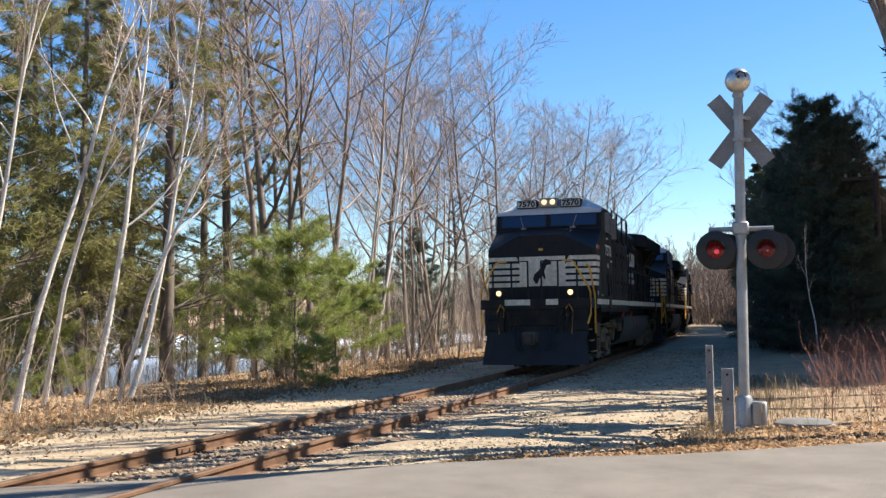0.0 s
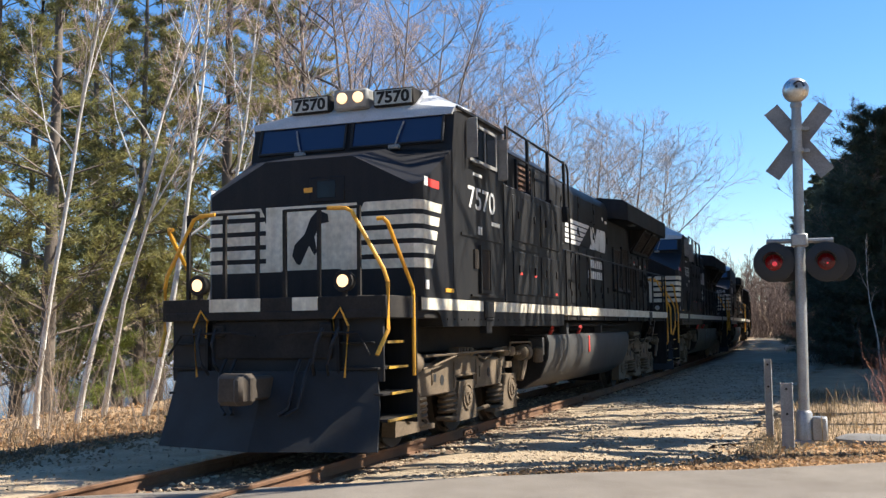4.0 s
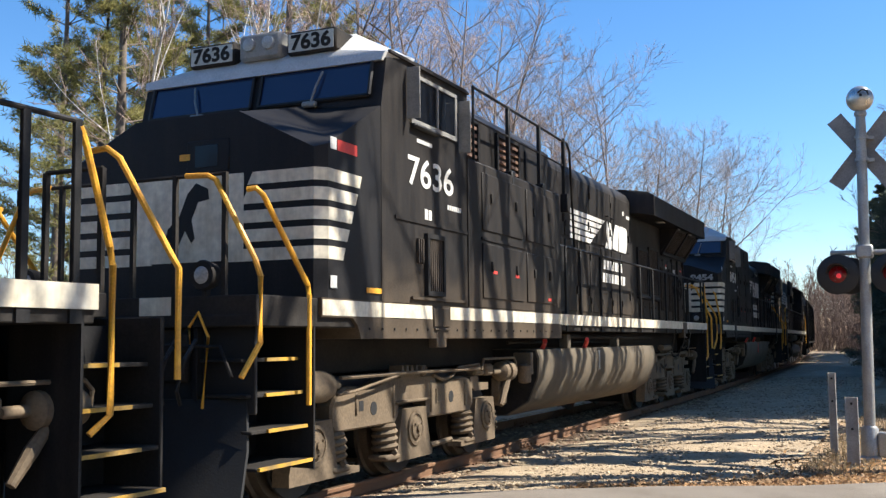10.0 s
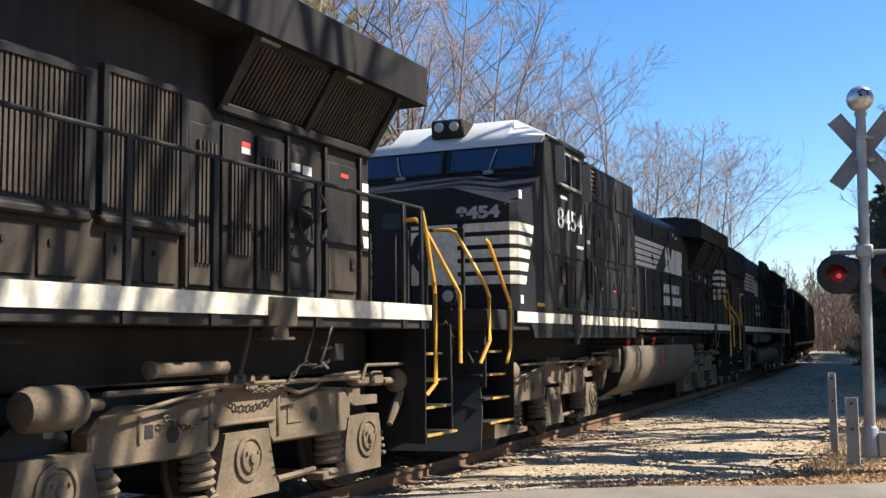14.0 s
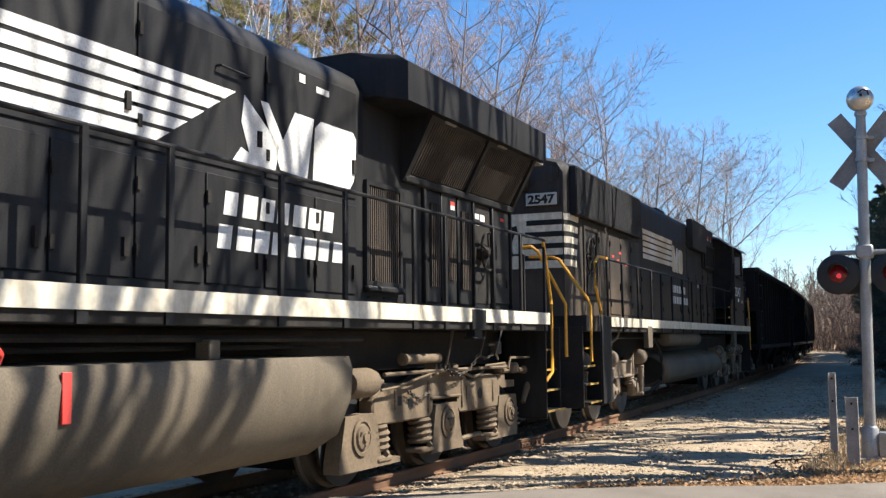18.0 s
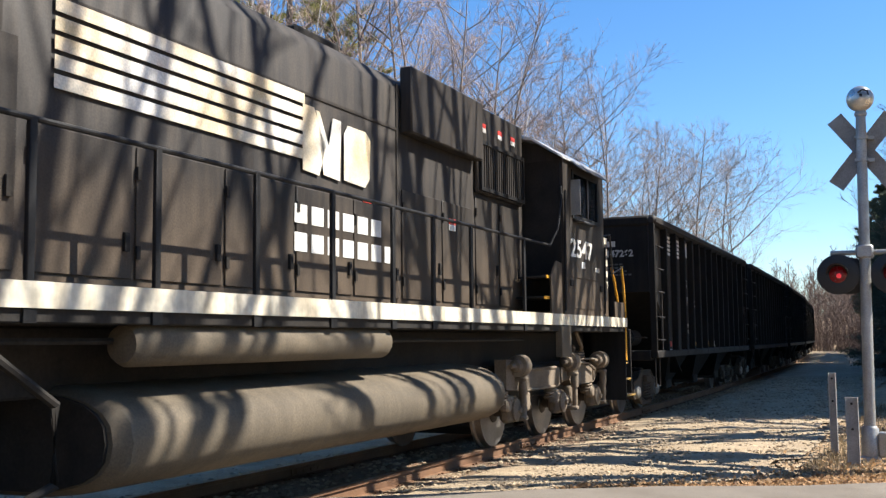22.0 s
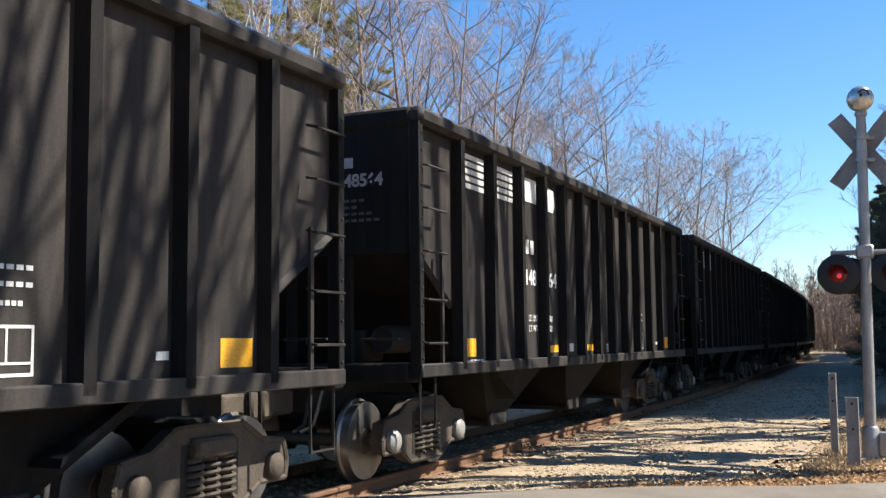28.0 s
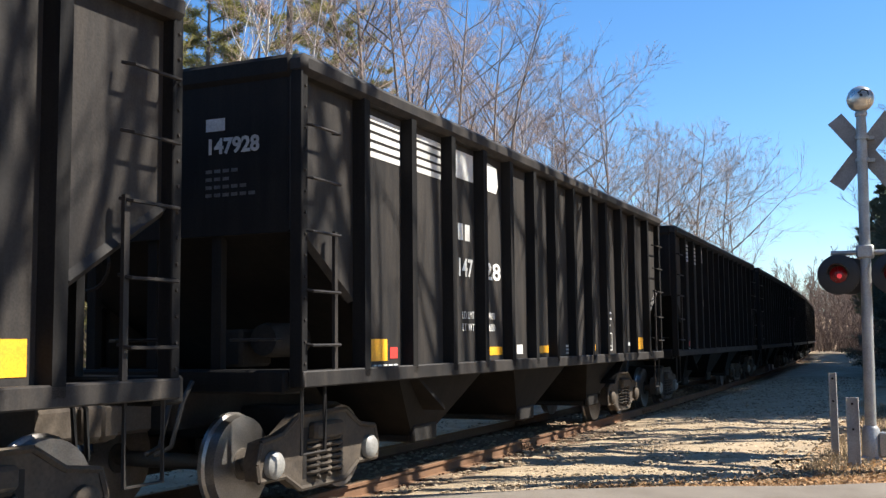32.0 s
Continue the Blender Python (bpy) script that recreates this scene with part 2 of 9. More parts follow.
# ---------------------------------------------------------------- shapes
class Shape:
    """Collects vertices and faces of one mesh."""

    def __init__(self):
        self.v, self.f = [], []

    def add(self, verts, faces):
        n = len(self.v)
        self.v += [tuple(p) for p in verts]
        self.f += [tuple(n + i for i in f) for f in faces]
        return self

    def box(self, x0, x1, y0, y1, z0, z1, c=0.0):
        """A box with its edges cut by c."""
        x0, x1, y0, y1, z0, z1 = min(x0, x1), max(x0, x1), min(y0, y1), max(y0, y1), min(z0, z1), max(z0, z1)
        if not c:
            v = [(x, y, z) for z in (z0, z1) for y in (y0, y1) for x in (x0, x1)]
            return self.add(v, [(0, 2, 3, 1), (4, 5, 7, 6), (0, 1, 5, 4), (2, 6, 7, 3), (0, 4, 6, 2), (1, 3, 7, 5)])
        c = min(c, (x1 - x0) / 2.2, (y1 - y0) / 2.2, (z1 - z0) / 2.2)
        rings = []
        for z, e in ((z0, c), (z0 + c, 0), (z1 - c, 0), (z1, c)):
            a, b, p, q = x0 + e, x1 - e, y0 + e, y1 - e
            if e:
                rings.append([(a, p + 1e-5, z), (a + 1e-5, p, z), (b - 1e-5, p, z), (b, p + 1e-5, z), (b, q - 1e-5, z), (b - 1e-5, q, z), (a + 1e-5, q, z), (a, q - 1e-5, z)])
            else:
                rings.append([(a, p + c, z), (a + c, p, z), (b - c, p, z), (b, p + c, z), (b, q - c, z), (b - c, q, z), (a + c, q, z), (a, q - c, z)])
        return self.loft(rings)

    def loft(self, rings, caps=True):
        n = len(rings[0])
        v = [p for r in rings for p in r]
        f = [(k * n + i, k * n + (i + 1) % n, (k + 1) * n + (i + 1) % n, (k + 1) * n + i) for k in range(len(rings) - 1) for i in range(n)]
        if caps:
            f += [tuple(reversed(range(n))), tuple(range((len(rings) - 1) * n, len(rings) * n))]
        return self.add(v, f)

    def along_y(self, profile, y0, y1):
        """A profile of (x, z) drawn out along y; counter-clockwise seen from the front (-y)."""
        return self.loft([[(x, y0, z) for x, z in profile], [(x, y1, z) for x, z in profile]])

    def along_x(self, profile, x0, x1):
        """A profile of (y, z) drawn out along x."""
        return self.loft([[(x0, y, z) for y, z in reversed(profile)], [(x1, y, z) for y, z in reversed(profile)]])

    def tube(self, points, r, n=6):
        pts = [Vector(p) for p in points]
        rings = []
        up = Vector((0, 0, 1))
        for i, p in enumerate(pts):
            d = (pts[min(i + 1, len(pts) - 1)] - pts[max(i - 1, 0)]).normalized()
            a = d.cross(up)
            if a.length < 0.05:
                a = d.cross(Vector((1, 0, 0)))
            a.normalize()
            b = d.cross(a)
            rr = r[i] if isinstance(r, (list, tuple)) else r
            rings.append([p + a * (rr * cos(2 * pi * k / n)) + b * (rr * sin(2 * pi * k / n)) for k in range(n)])
        return self.loft(rings)

    def lathe(self, profile, origin, axis="x", n=20):
        """Turns a profile of (radius, along) round an axis through origin."""
        o = Vector(origin)
        rings = []
        for r, h in profile:
            ring = []
            for k in range(n):
                a, c = r * cos(2 * pi * k / n), r * sin(2 * pi * k / n)
                ring.append(o + Vector({"x": (h, a, c), "y": (a, h, c), "z": (a, c, h)}[axis]))
            rings.append(ring)
        return self.loft(rings)

    def mesh(self, name, material, smooth=38.0):
        me = bpy.data.meshes.new(name)
        me.from_pydata(self.v, [], self.f)
        bm = bmesh.new()
        bm.from_mesh(me)
        bmesh.ops.recalc_face_normals(bm, faces=bm.faces)
        bm.to_mesh(me)
        bm.free()
        if smooth:
            me.shade_smooth()
            me.set_sharp_from_angle(angle=radians(smooth))
        me.materials.append(material)
        return me


def part(name, shape, material, parent, label="", smooth=38.0):
    ob = new(name, shape.mesh(name, material, smooth) if isinstance(shape, Shape) else shape)
    ob.parent = parent
    if label:
        ob["label"] = label
    return ob


def thing(name, label, category, group="", kind=""):
    return tagged(new(name), label, category, group, kind)


LETTERS = {}


def lettering(text, height, material, thick=0.0):
    """A mesh of flat letters in the built-in font, in the xz plane, its foot at the origin."""
    key = (text, round(height, 3), material.name)
    if key not in LETTERS:
        cu = bpy.data.curves.new("letters", "FONT")
        cu.body, cu.size, cu.extrude, cu.offset = text, height / 0.70, 0.0015, thick
        ob = bpy.data.objects.new("letters", cu)
        scene.collection.objects.link(ob)
        bpy.context.view_layer.update()
        me = bpy.data.meshes.new_from_object(ob.evaluated_get(bpy.context.evaluated_depsgraph_get()))
        bpy.data.objects.remove(ob)
        me.materials.clear()
        me.materials.append(material)
        me.transform(Matrix.Rotation(radians(90), 4, "X"))
        LETTERS[key] = me
    return LETTERS[key]


def write(name, text, parent, place, height, material, facing="side", squeeze=1.0, thick=0.0, width=None, label=""):
    """Letters on a car: on its east side (they run back along it), or on its front."""
    me = lettering(text, height, material, thick)
    ob = new(name, me)
    if width:
        squeeze = width / max(v.co.x for v in me.vertices)
    ob.parent = parent
    turn = {"side": Matrix.Rotation(radians(90), 4, "Z"), "front": Matrix.Identity(4), "west": Matrix.Rotation(radians(-90), 4, "Z")}[facing]
    ob.matrix_basis = Matrix.Translation(place) @ turn @ Matrix.Diagonal((squeeze, 1, 1, 1))
    if label:
        ob["label"] = label
    return ob


def plate(name, parent, material, lat, y0, y1, z0, z1, label="", slant=0.0, thick=0.004, slant_end=None):
    """A flat painted or riveted panel on a car's side at lateral lat; slant leans its upright ends."""
    e = slant if slant_end is None else slant_end
    s = 1 if lat > 0 else -1
    a, b = lat, lat + s * thick
    pr = [(y0, z0), (y1, z0), (y1 + e, z1), (y0 + slant, z1)]
    return part(name, Shape().along_x(pr, min(a, b), max(a, b)), material, parent, label)

# ---------------------------------------------------------------- ground
M_LITTER = mat("leaf_litter_soil", (0.42, 0.285, 0.155), (0.28, 0.185, 0.10), 1.3, 0.95, bump=0.9, fine=26, dirt=(0.32, 0.215, 0.115), dirt_amount=0.6, bump_dist=0.05)
M_GRAVEL = mat("grey_gravel", (0.3955, 0.303, 0.1929), (0.303, 0.2296, 0.1433), 0.9, 0.95, bump=0.65, fine=42, dirt=(0.2191, 0.1405, 0.06994), dirt_amount=0.5, bump_dist=0.04)
M_DIRT = mat("sandy_dirt", (0.50, 0.375, 0.235), (0.39, 0.285, 0.17), 0.8, 0.95, bump=0.9, fine=34, dirt=(0.26, 0.175, 0.09), dirt_amount=0.75, bump_dist=0.03)
M_ASPHALT = mat("worn_asphalt", (0.188, 0.1588, 0.1235), (0.1491, 0.1245, 0.09709), 0.7, 0.92, bump=0.5, fine=90, dirt=(0.1103, 0.08807, 0.06309), dirt_amount=0.7, bump_dist=0.012)
M_BALLAST = mat("ballast", (0.246, 0.172, 0.106), (0.165, 0.111, 0.069), 1.2, 0.95, bump=1.0, fine=32, dirt=(0.175, 0.0837, 0.0365), dirt_amount=0.6, bump_dist=0.06)
M_STONE = mat("crushed_stone", (0.3886, 0.3004, 0.1913), (0.2584, 0.1939, 0.1214), 3.0, 0.9, bump=0.4, fine=50)
M_RAIL = mat("rusty_rail_steel", (0.1512, 0.07568, 0.03784), (0.1928, 0.1, 0.04816), 2.0, 0.85, metal=0.1, bump=0.3, fine=60, dirt=(0.04816, 0.0248, 0.01512), dirt_amount=0.5)
M_RAILTOP = mat("worn_rail_head", (0.258, 0.172, 0.112), (0.189, 0.112, 0.0688), 3.0, 0.42, metal=0.6, bump=0.08)
M_TIE = mat("weathered_tie", (0.112, 0.0843, 0.0619), (0.0645, 0.0473, 0.0361), 2.0, 0.9, bump=0.7, fine=22, dirt=(0.206, 0.146, 0.0946), dirt_amount=0.4, vary=0.3)
M_WATER = glass("river_water", (0.05, 0.10, 0.17), 0.12)
M_FOAM = mat("white_water", (0.688, 0.705, 0.722), (0.533, 0.585, 0.636), 1.5, 0.8, bump=0.6, fine=8)


def smooth(a, b, x):
    t = min(1.0, max(0.0, (x - a) / (b - a)))
    return t * t * (3 - 2 * t)


def beside(x, y):
    """Metres to the east of the track's middle."""
    return x + BEND * y * y / 2 if y < 260 else x + BEND * 260 * 260 / 2 + 0.26 * (y - 260)


def height(x, y):
    """The ground's height."""
    d = beside(x, y)
    z = -0.20 + 0.05 * noise.noise(Vector((x * 0.25, y * 0.25, 0)))
    z -= 0.06 * smooth(-2.2, -4.0, d) + 0.12 * smooth(-6, -10, d)
    river = smooth(-11.5, -16.5, d + 1.2 * noise.noise(Vector((y * 0.07, 3, 0)))) * (1 - smooth(-80, -100, d))
    z -= 1.9 * river
    z += 16 * smooth(-95, -230, d) * (0.8 + 0.3 * noise.noise(Vector((x * 0.01, y * 0.01, 5))))
    z += 0.9 * smooth(8.5, 16, d) + 5 * smooth(30, 140, d)
    z += 9 * smooth(150, 420, y)
    return z


def lay(name, xs, ys, lift, material, shape=None, rough=0.0, label=""):
    """A sheet of ground over a grid of places; shape drops the cells outside it."""
    s = Shape()
    nx = len(xs)
    s.v = [(x, y, height(x, y) + lift(x, y) + rough * noise.noise(Vector((x * 2.3, y * 2.3, 7)))) for y in ys for x in xs]
    for j in range(len(ys) - 1):
        for i in range(nx - 1):
            if shape is None or shape((xs[i] + xs[i + 1]) / 2, (ys[j] + ys[j + 1]) / 2):
                s.f.append((j * nx + i, j * nx + i + 1, (j + 1) * nx + i + 1, (j + 1) * nx + i))
    used = sorted({i for f in s.f for i in f})
    where = {o: n for n, o in enumerate(used)}
    s.v = [s.v[i] for i in used]
    s.f = [tuple(where[i] for i in f) for f in s.f]
    return tagged(new(name, s.mesh(name, material, 80)), label, kind="structure")


def span(a, b, step):
    return [a + (b - a) * i / int((b - a) / step) for i in range(int((b - a) / step) + 1)]


gx = [-900, -500, -320, -240, -190, -150, -120, -100] + span(-92, -20, 6) + span(-19, 20, 0.8) + [24, 30, 38, 50, 70, 100, 150, 240, 400, 900]
gy = [-500, -250, -120, -60] + span(-40, 0, 4) + span(1, 60, 0.9) + span(63, 150, 4) + [165, 185, 210, 240, 280, 330, 400, 500, 700, 1000]
lay("ground", gx, gy, lambda x, y: 0.0, M_LITTER, None, 0.04, "brown leaf-littered ground")


def ragged(x, y, k=1.0):
    return k * (noise.noise(Vector((x * 0.6, y * 0.6, 1))) + 0.5 * noise.noise(Vector((x * 2.1, y * 2.1, 2))))


def road_edge(x):
    return 8.30 + 0.715 * x


lay("gravel_lot", span(-6, 6.6, 0.28), span(5, 140, 0.42), lambda x, y: 0.05, M_GRAVEL,
    lambda x, y: 1.2 < beside(x, y) < 4.6 + 0.35 * ragged(x, y) + (0.5 if y > 22 else 0) + 0.035 * max(0, y - 30) and y > road_edge(x) - 1.2, 0.045, "grey and tan gravel drive beside the track")
lay("dirt_path", span(-12, -0.9, 0.26), span(-20, 80, 0.4), lambda x, y: 0.035, M_DIRT,
    lambda x, y: -4.5 + 0.5 * ragged(x, y) < beside(x, y) < -1.1, 0.03, "pale sandy path along the track")

# the road, laid across the track
rs = Shape()
ux, uy = 0.8134, 0.5816
cells = []
for i in range(61):
    u = -45 + 1.5 * i
    for j in range(8):
        w = -0.95 * j + (0.16 * noise.noise(Vector((u * 0.8, 0, 0))) if j == 0 else 0)
        x, y = ux * u - uy * w, 8.30 + uy * u + ux * w
        z = -0.045 if abs(beside(x, y)) < 2.6 else -0.045 - 0.06 * smooth(2.6, 6, abs(beside(x, y))) + (0.03 * noise.noise(Vector((x * 0.3, y * 0.3, 9))))
        rs.v.append((x, y, z))
for i in range(60):
    for j in range(7):
        rs.f.append((i * 8 + j, i * 8 + j + 1, (i + 1) * 8 + j + 1, (i + 1) * 8 + j))
n = len(rs.v)
rs.v += [(x, y, z - 0.12) for x, y, z in rs.v]
for i in range(60):
    rs.f.append((i * 8, (i + 1) * 8, n + (i + 1) * 8, n + i * 8))
tagged(new("road", rs.mesh("road", M_ASPHALT, 60)), "worn grey asphalt road crossing the track", kind="structure")

# river, with its weir
w = Shape().add([(-400, -300, -1.55), (-9, -300, -1.55), (-9, 150, -1.55), (-60, 500, -1.55), (-400, 500, -1.55)], [(0, 1, 2, 3, 4)])
tagged(new("water", w.mesh("water", M_WATER, 0)), "blue river water", kind="structure")
wf = Shape()
for i in range(60):
    a = -86 + i * 1.1
    wf.add([(a, 74 + 0.5 * noise.noise(Vector((i * 0.7, 0, 0))), -0.75), (a + 1.1, 74, -0.75), (a + 1.1, 72.4 + 0.6 * noise.noise(Vector((i * 0.9, 5, 0))), -1.5), (a, 72.5, -1.5)], [(0, 1, 2, 3)])
wf.add([(-88, 74, -0.76), (-20, 74, -0.76), (-20, 120, -0.76), (-88, 120, -0.76)], [(0, 1, 2, 3)])
tagged(new("weir", wf.mesh("weir", M_FOAM, 0)), "white water falling over a low weir", kind="structure")

# ---------------------------------------------------------------- track
track = tagged(new("track"), "single railway track with rusty rails on old wooden ties", kind="structure")
bal = Shape()
prof = [(-2.3, -0.27), (-1.45, -0.165), (-0.80, -0.15), (-0.60, -0.16), (0.60, -0.16), (0.80, -0.15), (1.45, -0.165), (2.3, -0.25)]
bys = span(-30, 150, 0.6)
for y in bys:
    bal.v += [tuple(on_track(y, a, z + 0.025 * noise.noise(Vector((a * 2, y * 1.7, 4))))) for a, z in prof]
for j in range(len(bys) - 1):
    for i in range(len(prof) - 1):
        bal.f.append((j * 8 + i, j * 8 + i + 1, (j + 1) * 8 + i + 1, (j + 1) * 8 + i))
part("ballast", bal, M_BALLAST, track, "stony ballast bed", 80)
railp = [(-0.07, -0.165), (0.07, -0.165), (0.07, -0.152), (0.012, -0.135), (0.010, -0.045), (0.037, -0.035), (0.037, -0.006), (0.030, 0.0), (-0.030, 0.0), (-0.037, -0.006), (-0.037, -0.035), (-0.010, -0.045), (-0.012, -0.135), (-0.07, -0.152)]
for d in (1, -1):
    r, h = Shape(), Shape()
    ry = span(-40, 190, 2.0)
    r.loft([[tuple(on_track(y, 0.755 * d + a, z)) for a, z in railp] for y in ry])
    rail = part("rail", r, M_RAIL, track, "rusty steel rail")
    h.loft([[tuple(on_track(y, 0.755 * d + a, z)) for a, z in ((-0.031, -0.002), (0.031, -0.002), (0.028, 0.0025), (-0.028, 0.0025))] for y in ry])
    part("rail_head", h, M_RAILTOP, rail, "worn brown running surface")
    for y in (7.2, 14.9, 22.6) if d > 0 else (11.0, 18.7, 26.4):
        j = Shape()
        for e in (1, -1):
            o = on_track(y, 0.755 * d)
            j.box(o.x + e * 0.013, o.x + e * 0.045, y - 0.32, y + 0.32, -0.125, -0.05, 0.008)
            for k in (-0.24, -0.08, 0.08, 0.24):
                j.lathe([(0.022, 0), (0.022, 0.02 * e)], (o.x + e * 0.045, y + k, -0.088), "x", 6)
        part("joint_bar", j, M_RAIL, track, "bolted rail joint bar")


def tie_mesh(k):
    random.seed(k)
    s = Shape()
    s.box(-1.28, 1.28, -0.11, 0.11, -0.17, 0.0, 0.012)
    s.v = [(x + random.uniform(-0.015, 0.015), y + random.uniform(-0.012, 0.012), z + random.uniform(-0.008, 0.006)) for x, y, z in s.v]
    return s.mesh("tie", M_TIE)


ties = [tie_mesh(k) for k in range(4)]
plate_me = Shape().box(-0.17, 0.17, -0.09, 0.09, 0.0, 0.014, 0.004)
for e in (-0.085, 0.085):
    for f in (-0.05, 0.05):
        plate_me.box(e - 0.013, e + 0.013, f - 0.013, f + 0.013, 0.0, 0.045)
plate_me = plate_me.mesh("tie_plate", M_RAIL)
random.seed(4)
y = -3.0
while y < 100:
    t = new("tie", ties[int(y * 7) % 4])
    t.parent = track
    t.matrix_basis = Matrix.Translation(on_track(y, random.uniform(-0.06, 0.06), -0.178 + random.uniform(-0.012, 0.004))) @ Matrix.Rotation(BEND * y + random.uniform(-0.03, 0.03), 4, "Z")
    if y < 34:
        for d in (1, -1):
            p = new("tie_plate", plate_me)
            p.parent = track
            p.matrix_basis = Matrix.Translation(on_track(y, 0.755 * d, -0.176))
    y += 0.54


# ---------------------------------------------------------------- loose stone, leaves
def pebbles(name, n, place, size, material, label, seed):
    """Many small broken stones, as one mesh."""
    rng = np.random.default_rng(seed)
    ico = np.array([(0, 0, 1), (0.89, 0, 0.45), (0.28, 0.85, 0.45), (-0.72, 0.53, 0.45), (-0.72, -0.53, 0.45), (0.28, -0.85, 0.45),
                    (0.72, 0.53, -0.45), (-0.28, 0.85, -0.45), (-0.89, 0, -0.45), (-0.28, -0.85, -0.45), (0.72, -0.53, -0.45), (0, 0, -1)])
    tri = [(0, 1, 2), (0, 2, 3), (0, 3, 4), (0, 4, 5), (0, 5, 1), (1, 6, 2), (2, 7, 3), (3, 8, 4), (4, 9, 5), (5, 10, 1), (6, 7, 2), (7, 8, 3), (8, 9, 4), (9, 10, 5), (10, 6, 1)]
    verts, faces = [], []
    for k in range(n):
        x, y, z = place(rng)
        r = size(rng, y)
        v = ico * (1 + rng.uniform(-0.35, 0.35, (12, 1))) * r * np.array([rng.uniform(0.8, 1.4), rng.uniform(0.8, 1.4), rng.uniform(0.5, 0.8)])
        a = rng.uniform(0, 6.28)
        v = v @ np.array([[cos(a), -sin(a), 0], [sin(a), cos(a), 0], [0, 0, 1]]) + (x, y, z)
        b = len(verts)
        verts.extend(map(tuple, v))
        faces.extend((b + i, b + j, b + l) for i, j, l in tri)
    me = bpy.data.meshes.new(name)
    me.from_pydata(verts, [], faces)
    me.materials.append(material)
    return tagged(new(name, me), label, "stones", kind="stuff")


def island(material, amount):
    """Varies a material's brightness from piece to piece of a joined mesh."""
    nt = material.node_tree
    hs = next(x for x in nt.nodes if x.type == "HUE_SAT")
    link = hs.inputs["Value"].links[0].from_socket
    g = nt.nodes.new("ShaderNodeNewGeometry")
    m = nt.nodes.new("ShaderNodeMapRange")
    m.inputs["To Min"].default_value, m.inputs["To Max"].default_value = 1 - amount, 1 + amount
    nt.links.new(g.outputs["Random Per Island"], m.inputs["Value"])
    mu = nt.nodes.new("ShaderNodeMath")
    mu.operation = "MULTIPLY"
    nt.links.new(link, mu.inputs[0])
    nt.links.new(m.outputs[0], mu.inputs[1])
    nt.links.new(mu.outputs[0], hs.inputs["Value"])


island(M_STONE, 0.45)


def on_ballast(rng):
    y = 5 + 38 * rng.random() ** 1.7
    a = rng.uniform(-1.9, 2.1)
    if abs(abs(a) - 0.755) < 0.11:
        a += 0.25
    p = on_track(y, a)
    return p.x, p.y, -0.155 - 0.06 * max(0, abs(a) - 1.4)


def on_gravel(rng):
    y = 9 + 36 * rng.random() ** 1.8
    a = rng.uniform(1.5, 5.0)
    p = on_track(y, a)
    if p.y < road_edge(p.x) - 0.15:
        return p.x, p.y + 2.0, height(p.x, p.y + 2.0) + 0.05
    return p.x, p.y, height(p.x, p.y) + 0.052


pebbles("ballast_stones", 7000, on_ballast, lambda r, y: r.uniform(0.012, 0.034) * (1 + 0.01 * y), M_STONE, "loose grey ballast stones between and beside the rails", 1)
pebbles("gravel_stones", 9000, on_gravel, lambda r, y: r.uniform(0.007, 0.022) * (1 + 0.02 * y), M_STONE, "loose gravel stones on the drive", 2)

# ---------------------------------------------------------------- running gear
def wheelset(parent, y, r=0.5, sides=True):
    """An axle with its two wheels, turning about its own middle."""
    if "wheelset" not in SHARED:
        s = Shape()
        for d in (1, -1):
            x = 0.70 * d
            s.lathe([(0.10, x - 0.09 * d), (0.16, x - 0.09 * d), (0.18, x - 0.03 * d), (r - 0.10, x - 0.02 * d), (r - 0.09, x - 0.07 * d), (r + 0.03, x - 0.075 * d), (r + 0.03, x - 0.04 * d),
                     (r, x - 0.02 * d), (r - 0.01, x + 0.065 * d), (r - 0.075, x + 0.065 * d), (r - 0.10, x + 0.02 * d), (0.19, x + 0.03 * d), (0.16, x + 0.08 * d), (0.10, x + 0.09 * d)], (0, 0, 0), "x", 28)
            for k in range(6):
                a = k * pi / 3
                s.lathe([(0.028, 0.02), (0.028, 0.05)] if d > 0 else [(0.028, -0.05), (0.028, -0.02)], (x, 0.3 * cos(a), 0.3 * sin(a)), "x", 8)
        s.lathe([(0.085, -0.95), (0.085, 0.95)], (0, 0, 0), "x", 12)
        for d in (1, -1):
            x = 0.70 * d
            t = Shape().lathe([(r + 0.0335, x - 0.076 * d), (r + 0.0335, x - 0.04 * d), (r + 0.003, x - 0.02 * d), (r - 0.007, x + 0.066 * d), (r - 0.04, x + 0.067 * d)], (0, 0, 0), "x", 28)
            SHARED["tread", d] = t.mesh("tread", M_TREAD)
        SHARED["wheelset"] = s.mesh("wheelset", M_WHEEL)
    ob = part("wheelset", SHARED["wheelset"], None, parent)
    if sides:
        for d in (1, -1):
            part("tread", SHARED["tread", d], None, ob, "polished steel wheel tread")
    ob.location = (0, y, r)
    AXLES.append((ob, y, r))
    return ob


SHARED, AXLES = {}, []


def coil(s, x, y, z0, z1, r=0.085, turns=5, wire=0.02):
    n = turns * 10
    s.tube([(x + r * cos(2 * pi * i / 10), y + r * sin(2 * pi * i / 10), z0 + (z1 - z0) * i / n) for i in range(n + 1)], wire, 5)


